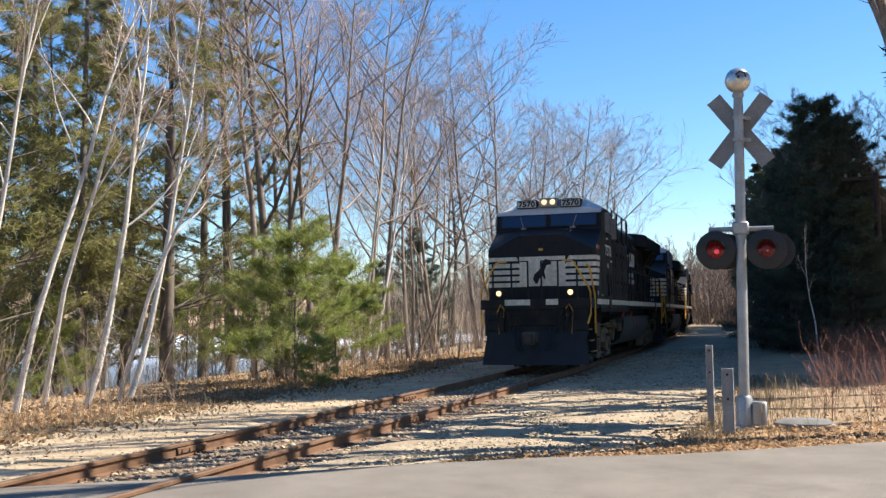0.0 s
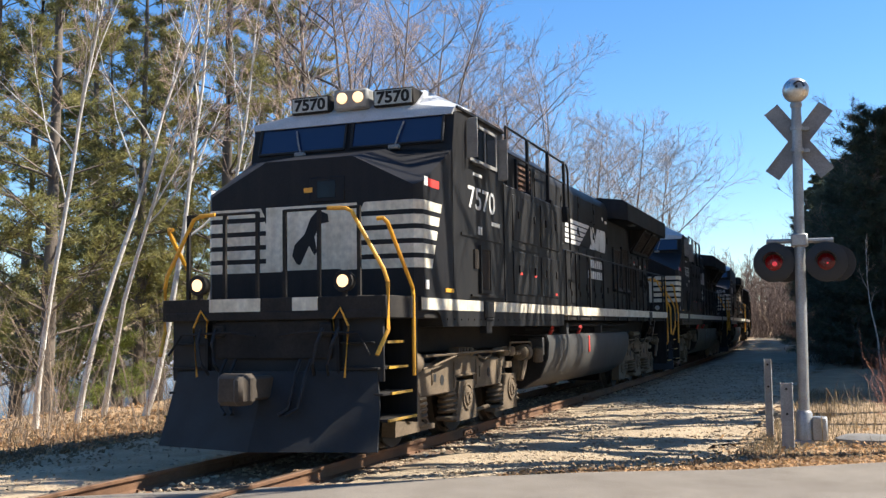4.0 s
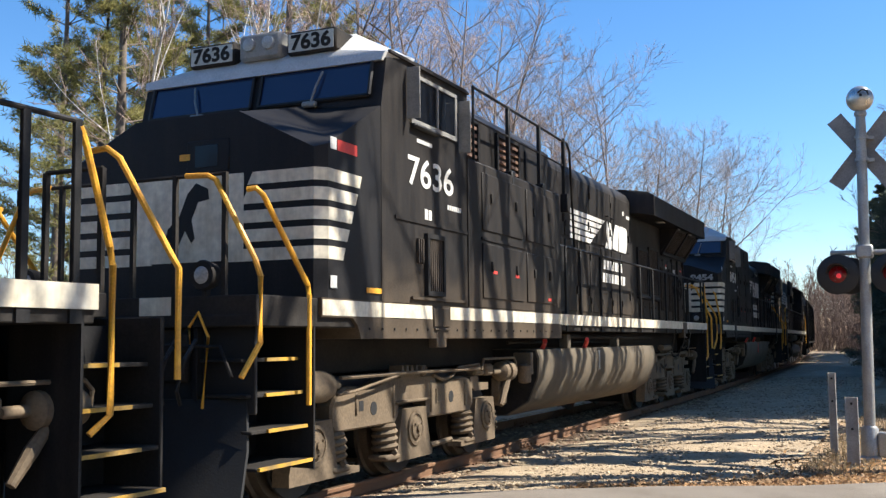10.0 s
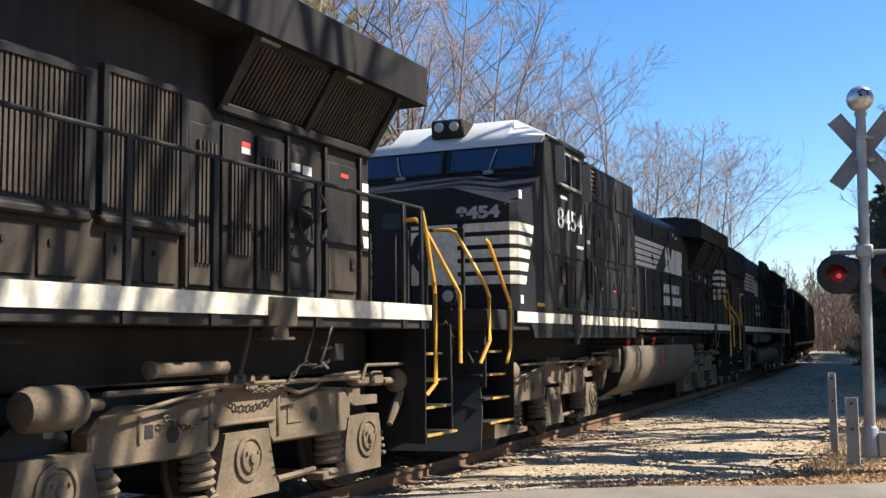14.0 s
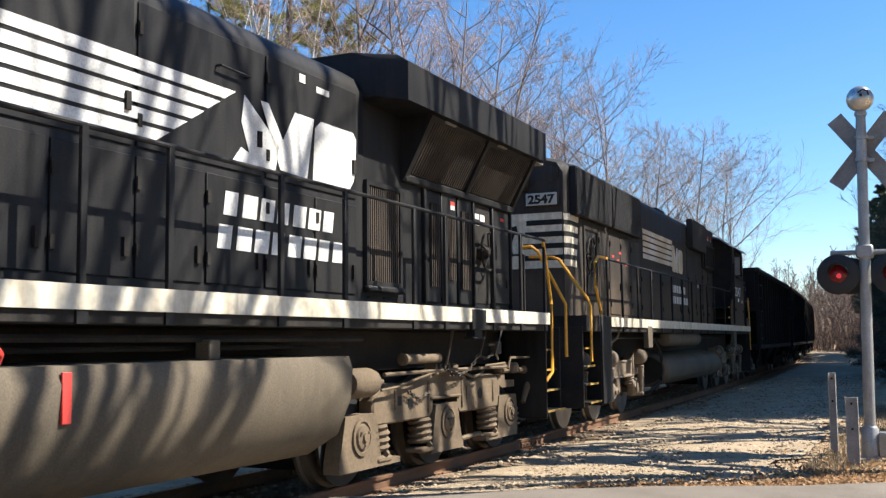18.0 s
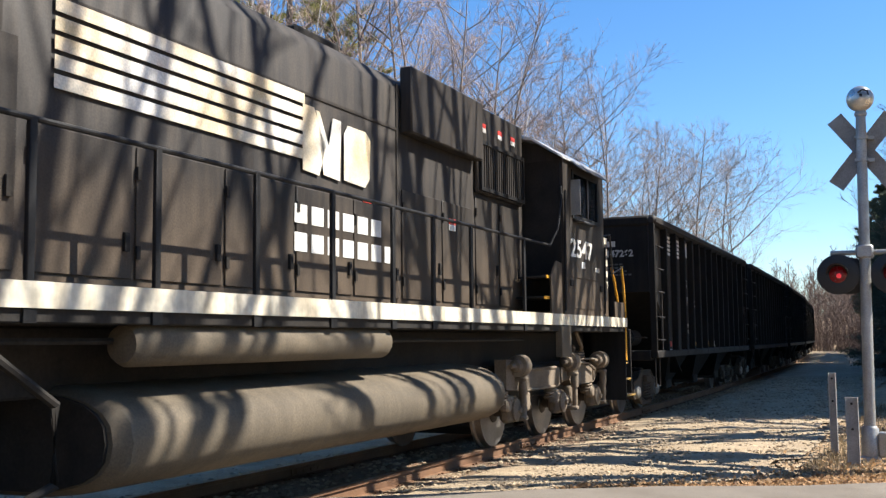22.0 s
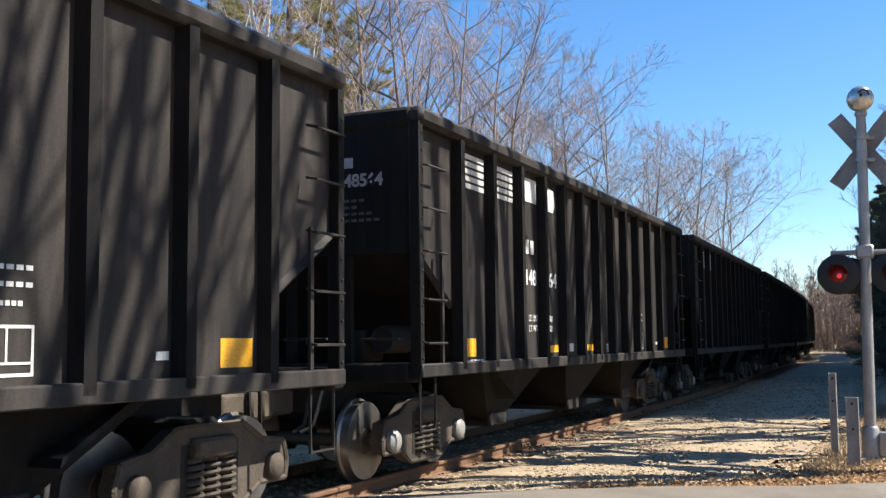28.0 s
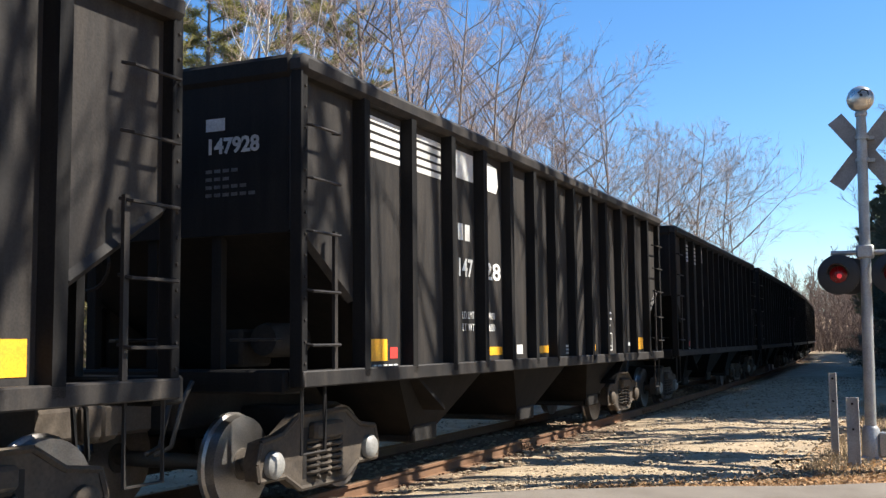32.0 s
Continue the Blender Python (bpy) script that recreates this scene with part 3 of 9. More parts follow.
def chain(s, points, link=0.05, r=0.009):
    """Links along a line of points, each turned a quarter against the last."""
    pts = [Vector(p) for p in points]
    k = 0
    for p, q in zip(pts, pts[1:]):
        n = max(1, int((q - p).length / link))
        for i in range(n):
            a, b = p.lerp(q, i / n), p.lerp(q, (i + 1.25) / n)
            w = Vector((0.022, 0, 0)) if k % 2 else Vector((0, 0.016, 0.016))
            s.tube([a, a.lerp(b, 0.3) + w, a.lerp(b, 0.7) + w, b], r, 4).tube([a, a.lerp(b, 0.3) - w, a.lerp(b, 0.7) - w, b], r, 4)
            k += 1
    return s


def heavy_truck(parent, axles, rear=False):
    """A three-axle locomotive truck: on each side a deep cast beam that steps over the journal boxes, with springs, brake cylinders, rods and pipes."""
    y0, y1, y2 = axles
    for a in axles:
        wheelset(parent, a, 0.5, False)
    part("truck_bolster", Shape().box(-0.82, 0.82, y0 - 0.3, y2 + 0.5, 0.62, 1.12, 0.03), M_RUBBER_SHADE, parent)
    for a in axles:
        part("traction_motor", Shape().box(-0.58, 0.58, a - 0.1, a + 0.95, 0.16, 0.86, 0.12), M_RUBBER_SHADE, parent)
    L = 1.0
    for d in (1, -1):
        out = d * (L + 0.085)
        lo, hi = y1 - 1.78, y1 + 1.72
        pr = [(lo, 0.66), (lo + 0.06, 0.60), (y1 - 0.46, 0.60), (y1 - 0.40, 0.66), (y1 - 0.38, 0.80), (y1 + 0.34, 0.80), (y1 + 0.36, 0.66), (y1 + 0.42, 0.60), (hi - 0.08, 0.60), (hi, 0.68), (hi, 0.92), (hi - 0.10, 1.01), (hi - 0.30, 1.04),
              (hi - 0.62, 1.03), (hi - 0.90, 0.985), (y1 + 0.66, 1.0), (y1 + 0.56, 1.09), (y1 - 0.60, 1.10), (y1 - 0.72, 1.06), (y1 - 1.02, 1.0), (y1 - 1.28, 1.03), (y1 - 1.52, 1.03), (lo + 0.08, 0.96), (lo, 0.86)]
        inset = [(y + (0.02 if y < y1 else -0.02), z + (0.02 if z < 0.83 else -0.02)) for y, z in pr]
        body = Shape().loft([[(d * (L - 0.085), y, z) for y, z in reversed(pr)], [(d * (L + 0.06), y, z) for y, z in reversed(pr)], [(out, y, z) for y, z in reversed(inset)]])
        fr = part("side_frame", body, M_TRUCK, parent)
        for y, z0, z1 in ((y1 - 1.30, 0.74, 0.96), (y1 - 0.48, 0.66, 1.02), (y1 + 0.46, 0.66, 1.02), (y1 + 1.46, 0.68, 0.98)):
            part("frame_rib", Shape().box(d * (L + 0.06), out + d * 0.018, y - 0.022, y + 0.022, z0, z1, 0.012), M_TRUCK, fr)
        part("frame_ledge", Shape().box(d * (L + 0.05), out + d * 0.03, y1 - 0.44, y1 + 0.40, 0.80, 0.835, 0.012), M_TRUCK, fr)
        part("weld_line", Shape().along_x([(y1 + 0.60, 0.76), (y1 + 0.84, 0.76), (y1 + 0.84, 0.772), (y1 + 0.612, 0.772), (y1 + 0.612, 0.92), (y1 + 0.60, 0.92)], min(out, out + d * 0.012), max(out, out + d * 0.012)), M_TRUCK, fr)
        teeth = [(y1 - 0.36, 1.08), (y1 + 0.12, 1.08), (y1 + 0.12, 1.14)]
        for y in (y1 + 0.06, y1 - 0.06, y1 - 0.18, y1 - 0.30):
            teeth += [(y + 0.02, 1.14), (y + 0.01, 1.20), (y - 0.03, 1.21), (y - 0.05, 1.14)]
        part("clamp_block", Shape().along_x(teeth + [(y1 - 0.36, 1.13)], min(out - d * 0.12, out + d * 0.03), max(out - d * 0.12, out + d * 0.03)), M_TRUCK, fr)
        part("clamp_block", Shape().box(out - d * 0.1, out + d * 0.03, y1 + 0.20, y1 + 0.32, 1.08, 1.20, 0.02), M_TRUCK, fr)
        # frame holes aren't cut: black discs and a patch paint their shade
        for y, z in ((y1 - 0.93, 0.79), (y1 + 1.04, 0.81)):
            part("lightening_hole", Shape().lathe([(0.07, -0.06 * d), (0.07, 0.004 * d)], (out, y, z), "x", 14), M_RUBBER_SHADE, fr, "black disc for the shade in a frame hole")
        part("square_hole", Shape().box(out - d * 0.05, out + d * 0.004, y1 - 1.30 + 0.06, y1 - 1.30 + 0.15, 0.78, 0.88), M_RUBBER_SHADE, fr, "black patch for the shade in a square frame hole")
        for k, a in enumerate(axles):
            wide = ((-0.42, 0.86), (-0.44, 0.46), (-0.82, 0.30))[k]
            top = ((-0.30, 0.32), (-0.30, 0.30), (-0.34, 0.26))[k]
            jp = [(a + wide[0], 0.19), (a + wide[1], 0.19), (a + wide[1], 0.25), (a + min(wide[1], 0.42), 0.30), (a + top[1] + 0.06, 0.50), (a + top[1], 0.74), (a + top[0], 0.74), (a + top[0] - 0.06, 0.50), (a + max(wide[0], -0.42), 0.30), (a + wide[0], 0.25)]
            j = part("journal_box", Shape().along_x(jp, d * (L - 0.08), d * (L + 0.10)), M_TRUCK, parent)
            cap = Shape().lathe([(0.19, 0.0), (0.19, 0.022 * d), (0.155, 0.026 * d), (0.15, 0.010 * d), (0.13, 0.012 * d), (0.12, 0.035 * d), (0.05, 0.045 * d), (0.045, 0.065 * d), (0.01, 0.068 * d)], (d * (L + 0.10), a + 0.01, 0.52), "x", 20)
            for q in range(3):
                cap.lathe([(0.016, 0.03 * d), (0.014, 0.06 * d)], (d * (L + 0.10), a + 0.01 + 0.085 * cos(q * 2.09 + 0.5), 0.52 + 0.085 * sin(q * 2.09 + 0.5)), "x", 6)
            part("bearing_cap", cap, M_TRUCK, j)
            teeth = Shape()
            for q in range(4):
                teeth.box(d * (L + 0.02), d * (L + 0.10), a + 0.30 + 0.02 * q, a + 0.36 + 0.02 * q, 0.52 - 0.07 * q, 0.555 - 0.07 * q, 0.008)
            part("bracket", teeth, M_TRUCK, j)
            c = a + (0.50, -0.53, -0.56)[k]
            sp = Shape()
            coil(sp, d * (L + 0.0), c, 0.30, 0.585, 0.115, 4, 0.034)
            sp.box(d * (L - 0.12), d * (L + 0.12), c - 0.16, c + 0.16, 0.22, 0.285, 0.02)
            part("coil_spring", sp, M_TRUCK, parent)
            # black disc behind each axle box, painting the shade inside the truck
            part("axle_recess", Shape().lathe([(0.47, 0.0), (0.47, 0.03 * d)], (d * 0.86, a, 0.5), "x", 22), M_RUBBER_SHADE, parent)
        # end bracket, brake cylinders, damper, guard rail
        part("end_bracket", Shape().along_x([(hi - 0.05, 0.90), (hi + 0.10, 0.84), (hi + 0.55, 0.84), (hi + 0.55, 0.93), (hi + 0.20, 0.94), (hi + 0.20, 1.02), (hi - 0.05, 1.02)], d * (L - 0.05), d * (L + 0.075)), M_TRUCK, parent)
        part("end_bracket", Shape().box(d * (L - 0.05), d * (L + 0.10), hi + 0.92, hi + 1.20, 0.60, 0.98, 0.03), M_TRUCK, parent)
        part("valve_block", Shape().box(d * (L - 0.02), d * (L + 0.12), hi + 0.02, hi + 0.34, 1.03, 1.15, 0.03), M_TRUCK, parent)
        part("valve_block", Shape().box(d * (L - 0.02), d * (L + 0.13), hi + 0.38, hi + 0.62, 1.02, 1.17, 0.03), M_TRUCK, parent)
        cyl = [(0.03, -0.22), (0.04, -0.20), (0.04, -0.02), (0.09, 0.0), (0.125, 0.03), (0.13, 0.14), (0.115, 0.15), (0.115, 0.18), (0.14, 0.19), (0.14, 0.36), (0.12, 0.41), (0.05, 0.44)]
        part("brake_cylinder", Shape().lathe(cyl, (d * (L + 0.12), hi + 0.82, 1.06), "y", 16), M_TRUCK, parent)
        part("brake_cylinder", Shape().lathe([(0.05, -0.40), (0.12, -0.38), (0.15, -0.32), (0.15, 0.02), (0.13, 0.05), (0.13, 0.10), (0.05, 0.14), (0.04, 0.32)], (d * (L + 0.13), y0 + 0.05, 1.06), "y", 16), M_TRUCK, parent)
        part("guard_rail", Shape().tube([(d * (L + 0.2), hi + 0.02, 1.10), (d * (L + 0.2), hi + 0.10, 1.24), (d * (L + 0.2), hi + 1.20, 1.235), (d * (L + 0.2), hi + 1.27, 1.17), (d * (L + 0.18), hi + 1.27, 1.05)], 0.018, 6), M_TRUCK, parent)
        part("damper", Shape().tube([(d * (L + 0.17), y2 + 0.36, 0.62), (d * (L + 0.17), y2 + 0.52, 0.82), (d * (L + 0.17), y2 + 0.70, 1.02)], [0.034, 0.05, 0.034], 8), M_TRUCK, parent)
        rods = Shape().tube([(d * (L + 0.18), y0 + 0.35, 1.13), (d * (L + 0.18), y1, 1.135), (d * (L + 0.17), hi + 0.1, 1.12)], 0.022, 6)
        rods.tube([(d * (L + 0.17), y0 + 0.30, 0.97), (d * (L + 0.18), y0 + 0.62, 0.99), (d * (L + 0.18), y1 - 0.5, 1.12)], 0.016, 6)
        rods.tube([(d * (L + 0.1), y1 + 0.50, 1.08), (d * (L + 0.13), y1 + 0.72, 1.02), (d * (L + 0.13), y1 + 0.98, 1.06), (d * (L + 0.13), y1 + 1.15, 1.15), (d * (L + 0.13), hi + 0.1, 1.17)], 0.02, 6)
        rods.tube([(d * (L + 0.05), y1 + 1.1, 0.30), (d * (L + 0.05), y1 + 0.5, 0.28)], 0.03, 6)
        part("brake_rod", rods, M_TRUCK, parent)
        if rear:
            tb = Shape().lathe([(0.03, -0.5), (0.07, -0.48), (0.06, -0.42), (0.055, -0.40), (0.055, 0.30), (0.045, 0.32), (0.06, 0.40), (0.03, 0.45)], (d * (L + 0.2), y1 - 0.86, 1.28), "y", 12)
            part("brake_tube", tb, M_TRUCK, parent)
            ch = chain(Shape(), [(d * (L + 0.2), y1 - 0.28, 1.17), (d * (L + 0.21), y1 - 0.1, 1.08), (d * (L + 0.21), y1 + 0.15, 1.07), (d * (L + 0.22), y1 + 0.40, 1.12), (d * (L + 0.28), y1 + 0.56, 1.30), (d * (L + 0.28), y1 + 0.70, 1.26), (d * (L + 0.28), y1 + 0.84, 1.25), (d * (L + 0.28), y1 + 1.02, 1.31)])
            chain(ch, [(d * (L + 0.14), y1 - 1.1, 0.93), (d * (L + 0.14), y1 - 0.85, 0.83), (d * (L + 0.14), y1 - 0.55, 0.90)])
            part("safety_chain", ch, M_FREIGHT, parent, "rusty grey safety chain")
            part("chain_hanger", Shape().tube([(d * (L + 0.36), y1 + 0.62, 1.62), (d * (L + 0.30), y1 + 0.56, 1.30)], 0.014, 5).tube([(d * (L + 0.30), y1 - 0.24, 1.62), (d * (L + 0.22), y1 - 0.28, 1.20)], 0.018, 5).box(d * (L + 0.24), d * (L + 0.34), y1 + 1.02, y1 + 1.16, 1.30, 1.46, 0.01).tube([(d * (L + 0.29), y1 + 0.82, 1.42), (d * (L + 0.29), y1 + 1.04, 1.42)], 0.018, 5), M_FREIGHT, parent)


def tall_truck(parent, axles, way):
    """A three-axle radial truck: a high stepped beam above open wheels, upright dampers, swing arms and brake cylinders."""
    ya, y1, yb = axles
    w = way
    for a in axles:
        ws = wheelset(parent, a, 0.5, False)
        for d in (1, -1):
            part("tread", SHARED["tread", d], None, ws, "polished steel wheel tread")
    part("truck_bolster", Shape().box(-0.82, 0.82, min(ya, yb) - 0.3, max(ya, yb) + 0.3, 0.62, 1.12, 0.03), M_RUBBER_SHADE, parent)
    for a in axles:
        part("traction_motor", Shape().box(-0.58, 0.58, a - 0.1, a + 0.95, 0.16, 0.86, 0.12), M_RUBBER_SHADE, parent)
    L = 1.0
    for d in (1, -1):
        out = d * (L + 0.085)

        def P(points):
            """Points counted from the middle axle, outward to the locomotive's end."""
            q = [(y1 + w * y, z) for y, z in points]
            return q if w > 0 else q[::-1]

        beam = P([(-2.35, 0.80), (-1.62, 0.75), (-0.18, 0.74), (0.10, 0.82), (0.42, 0.84), (0.56, 0.74), (1.80, 0.75), (1.98, 0.86), (1.92, 0.98), (1.55, 1.04), (1.00, 1.07), (0.62, 0.98), (0.40, 0.98), (0.10, 1.04), (-1.60, 1.07), (-1.74, 1.20), (-2.35, 1.21)])
        fr = part("side_frame", Shape().along_x(beam, d * (L - 0.085), out), M_TRUCK_PALE, parent)
        for y, z0, z1 in ((-1.68, 0.78, 1.12), (0.0, 0.8, 1.04), (0.60, 0.78, 0.98), (1.75, 0.78, 1.0)):
            part("frame_rib", Shape().box(out - d * 0.03, out + d * 0.025, y1 + w * y - 0.025, y1 + w * y + 0.025, z0, z1, 0.01), M_TRUCK_PALE, fr)
        for z in (1.03, 0.745):
            part("frame_rib", Shape().box(out - d * 0.03, out + d * 0.02, y1 - w * 1.6, y1 - w * 0.2, z, z + 0.042, 0.01), M_TRUCK_PALE, fr)
        for y in (0.40, 2.62 - 0.6, -1.96):
            dm = Shape().tube([(out + d * 0.10, y1 + w * y, 0.93), (out + d * 0.10, y1 + w * y, 0.72)], 0.06, 10).tube([(out + d * 0.10, y1 + w * y, 0.72), (out + d * 0.10, y1 + w * y, 0.42)], 0.042, 10)
            dm.box(out - d * 0.02, out + d * 0.16, y1 + w * y - 0.07, y1 + w * y + 0.07, 0.90, 0.96, 0.02).box(out - d * 0.12, out + d * 0.15, y1 + w * y - 0.07, y1 + w * y + 0.07, 0.36, 0.43, 0.02)
            part("damper", dm, M_TRUCK_PALE, parent)
        for k, a in enumerate(axles):
            jb = Shape().box(d * (L - 0.08), d * (L + 0.10), a - 0.19, a + 0.19, 0.34, 0.70, 0.05)
            jb.tube([(d * (L + 0.06), a + 0.15, 0.52), (d * (L + 0.06), a + 0.62, 0.56)], 0.05, 8).box(d * (L - 0.02), d * (L + 0.12), a - 0.34, a - 0.17, 0.50, 0.66, 0.03)
            jb.box(d * (L - 0.02), d * (L + 0.11), a + 0.42, a + 0.60, 0.46, 0.74, 0.03)
            j = part("journal_box", jb, M_TRUCK_PALE, parent)
            cap = Shape().lathe([(0.16, 0.0), (0.16, 0.03 * d), (0.12, 0.05 * d), (0.05, 0.06 * d), (0.04, 0.09 * d)], (d * (L + 0.10), a, 0.51), "x", 18)
            part("bearing_cap", cap, M_TRUCK_PALE, j)
            sp = Shape()
            coil(sp, d * L, a - 0.27, 0.56, 0.76, 0.085, 4, 0.024)
            part("coil_spring", sp, M_TRUCK_PALE, parent)
        for y in (0.30, 1.95, -2.0):
            c = [(0.03, -0.34), (0.035, -0.20), (0.08, -0.18), (0.10, -0.12), (0.15, -0.10), (0.155, 0.10), (0.13, 0.14), (0.05, 0.17)]
            part("brake_cylinder", Shape().lathe([(r, h * w) for r, h in c], (out + d * 0.06, y1 + w * y, 1.12), "y", 16), M_TRUCK_PALE, parent)
        lf = Shape()
        for q in range(5):
            lf.box(out - d * 0.12, out + d * 0.04, y1 + w * 1.02 - 0.20 + 0.015 * q, y1 + w * 1.02 + 0.20 - 0.015 * q, 1.09 + 0.045 * q, 1.12 + 0.045 * q, 0.01)
        part("rubber_spring", lf, M_TRUCK_PALE, parent)
        rods = Shape().tube([(out + d * 0.05, y1 + w * 0.2, 1.14), (out + d * 0.08, y1 + w * 0.7, 1.16), (out + d * 0.08, y1 + w * 1.5, 1.15), (out + d * 0.05, y1 + w * 1.9, 1.12)], 0.018, 6)
        rods.tube([(out + d * 0.06, y1 + w * 0.5, 1.02), (out + d * 0.06, y1 + w * 0.75, 1.10), (out + d * 0.06, y1 + w * 1.3, 1.08), (out + d * 0.06, y1 + w * 1.7, 0.96)], 0.02, 6)
        rods.tube([(out + d * 0.02, y1 + w * 1.0, 1.30), (out + d * 0.12, y1 + w * 0.75, 1.36), (out + d * 0.2, y1 + w * 0.3, 1.50), (out + d * 0.2, y1 + w * 0.2, 1.60)], 0.03, 6)
        rods.tube([(out + d * 0.05, y1 + w * 0.45, 1.22), (out + d * 0.1, y1 + w * 0.4, 1.34), (out + d * 0.1, y1 + w * 0.3, 1.38)], 0.025, 6)
        part("brake_rod", rods, M_TRUCK_PALE, parent)


def coupler(parent, y, way):
    s = Shape().box(-0.12, 0.12, y, y + way * 0.55, 0.72, 0.98, 0.03)
    s.box(-0.2, 0.16, y + way * 0.5, y + way * 0.78, 0.68, 1.02, 0.05).box(0.08, 0.2, y + way * 0.68, y + way * 0.9, 0.70, 1.0, 0.04)
    part("coupler", s, M_FREIGHT, parent)
    for x in (-0.55, -0.42, 0.42, 0.55):
        h = Shape().tube([(x, y + way * 0.02, 1.15), (x, y + way * 0.14, 1.0), (x * 0.9, y + way * 0.22, 0.62), (x * 0.7, y + way * 0.30, 0.55)], 0.022, 6)
        part("air_hose", h, M_RUBBER_SHADE, parent)


def grab(parent, points, r=0.024, name="yellow_grab_iron"):
    return part(name, Shape().tube(points, r, 8), M_YELLOW if name.startswith("yellow") else M_BLACK, parent, "yellow painted grab iron" if name.startswith("yellow") else "")


def corner_steps(parent, lat, y_in, y_out, deck=1.60, edge=None):
    """A stepwell at a corner of a locomotive: column, side plates, four treads with yellow edges."""
    d = 1 if lat > 0 else -1
    w = Shape().box(lat - d * 0.62, lat, y_in - 0.012, y_in + 0.012, 0.40, deck + 0.2)
    w.box(lat - d * 0.62, lat - d * 0.585, y_in, y_out, 0.40, deck)
    part("stepwell", w, M_BLACK, parent)
    e = 1 if y_out > y_in else -1
    for k in range(4):
        z = 0.46 + 0.285 * k
        t = part("step_tread", Shape().box(lat - d * 0.58, lat - d * (0.02 + 0.05 * k), min(y_in, y_out) + 0.02, max(y_in, y_out) - 0.02, z, z + 0.03, 0.006), M_DARK, parent)
        w = (abs(y_out - y_in) - 0.06) * (1.0, 0.75, 0.7, 0.6)[k]
        a = lat - d * 0.05 * k
        part("step_edge", Shape().box(a - d * 0.018, a + d * 0.004, y_in + e * 0.03, y_in + e * (0.03 + w), z + 0.004, z + 0.032), edge or M_STEP, t, "worn yellow step edge" if edge is None else "grimy step edge")


def louvre(parent, lat, y0, y1, z0, z1, step=0.055, upright=True, material=None, name="louvre", frame=True):
    """A framed bank of slats on a side wall."""
    d = 1 if lat > 0 else -1
    material = material or M_LOUVRE
    s = Shape()
    n = max(3, int(((y1 - y0) if upright else (z1 - z0)) / step))
    for i in range(n):
        if upright:
            y = y0 + (y1 - y0) * (i + 0.5) / n
            s.box(lat, lat + d * 0.03, y - step * 0.28, y + step * 0.28, z0, z1)
        else:
            z = z0 + (z1 - z0) * (i + 0.5) / n
            s.along_x([(y0, z - step * 0.4), (y1, z - step * 0.4), (y1, z + step * 0.1), (y0, z + step * 0.1)], min(lat, lat + d * 0.03), max(lat, lat + d * 0.03))
    ob = part(name, s, material, parent)
    if frame:
        f = Shape()
        for a, b, c, e in ((y0 - 0.05, y1 + 0.05, z1, z1 + 0.05), (y0 - 0.05, y1 + 0.05, z0 - 0.05, z0), (y0 - 0.05, y0, z0, z1), (y1, y1 + 0.05, z0, z1)):
            f.box(lat, lat + d * 0.045, a, b, c, e)
        part("louvre_frame", f, M_BLACK, ob)
    return ob


def hood_doors(parent, lat, ys, z0, z1, material):
    """Tall engine-room doors side by side, each with hinges and a latch."""
    d = 1 if lat > 0 else -1
    for a, b in zip(ys, ys[1:]):
        door = part("hood_door", Shape().box(lat, lat + d * 0.018, a + 0.025, b - 0.025, z0, z1, 0.006), material, parent)
        for z in (z0 + 0.2, z1 - 0.2):
            part("hinge", Shape().box(lat + d * 0.017, lat + d * 0.035, a + 0.02, a + 0.06, z - 0.05, z + 0.05), M_DARK, door)
        hw = Shape().box(lat + d * 0.017, lat + d * 0.045, b - 0.12, b - 0.07, (z0 + z1) / 2 - 0.3, (z0 + z1) / 2 - 0.16)
        part("latch", hw, M_DARK, door)


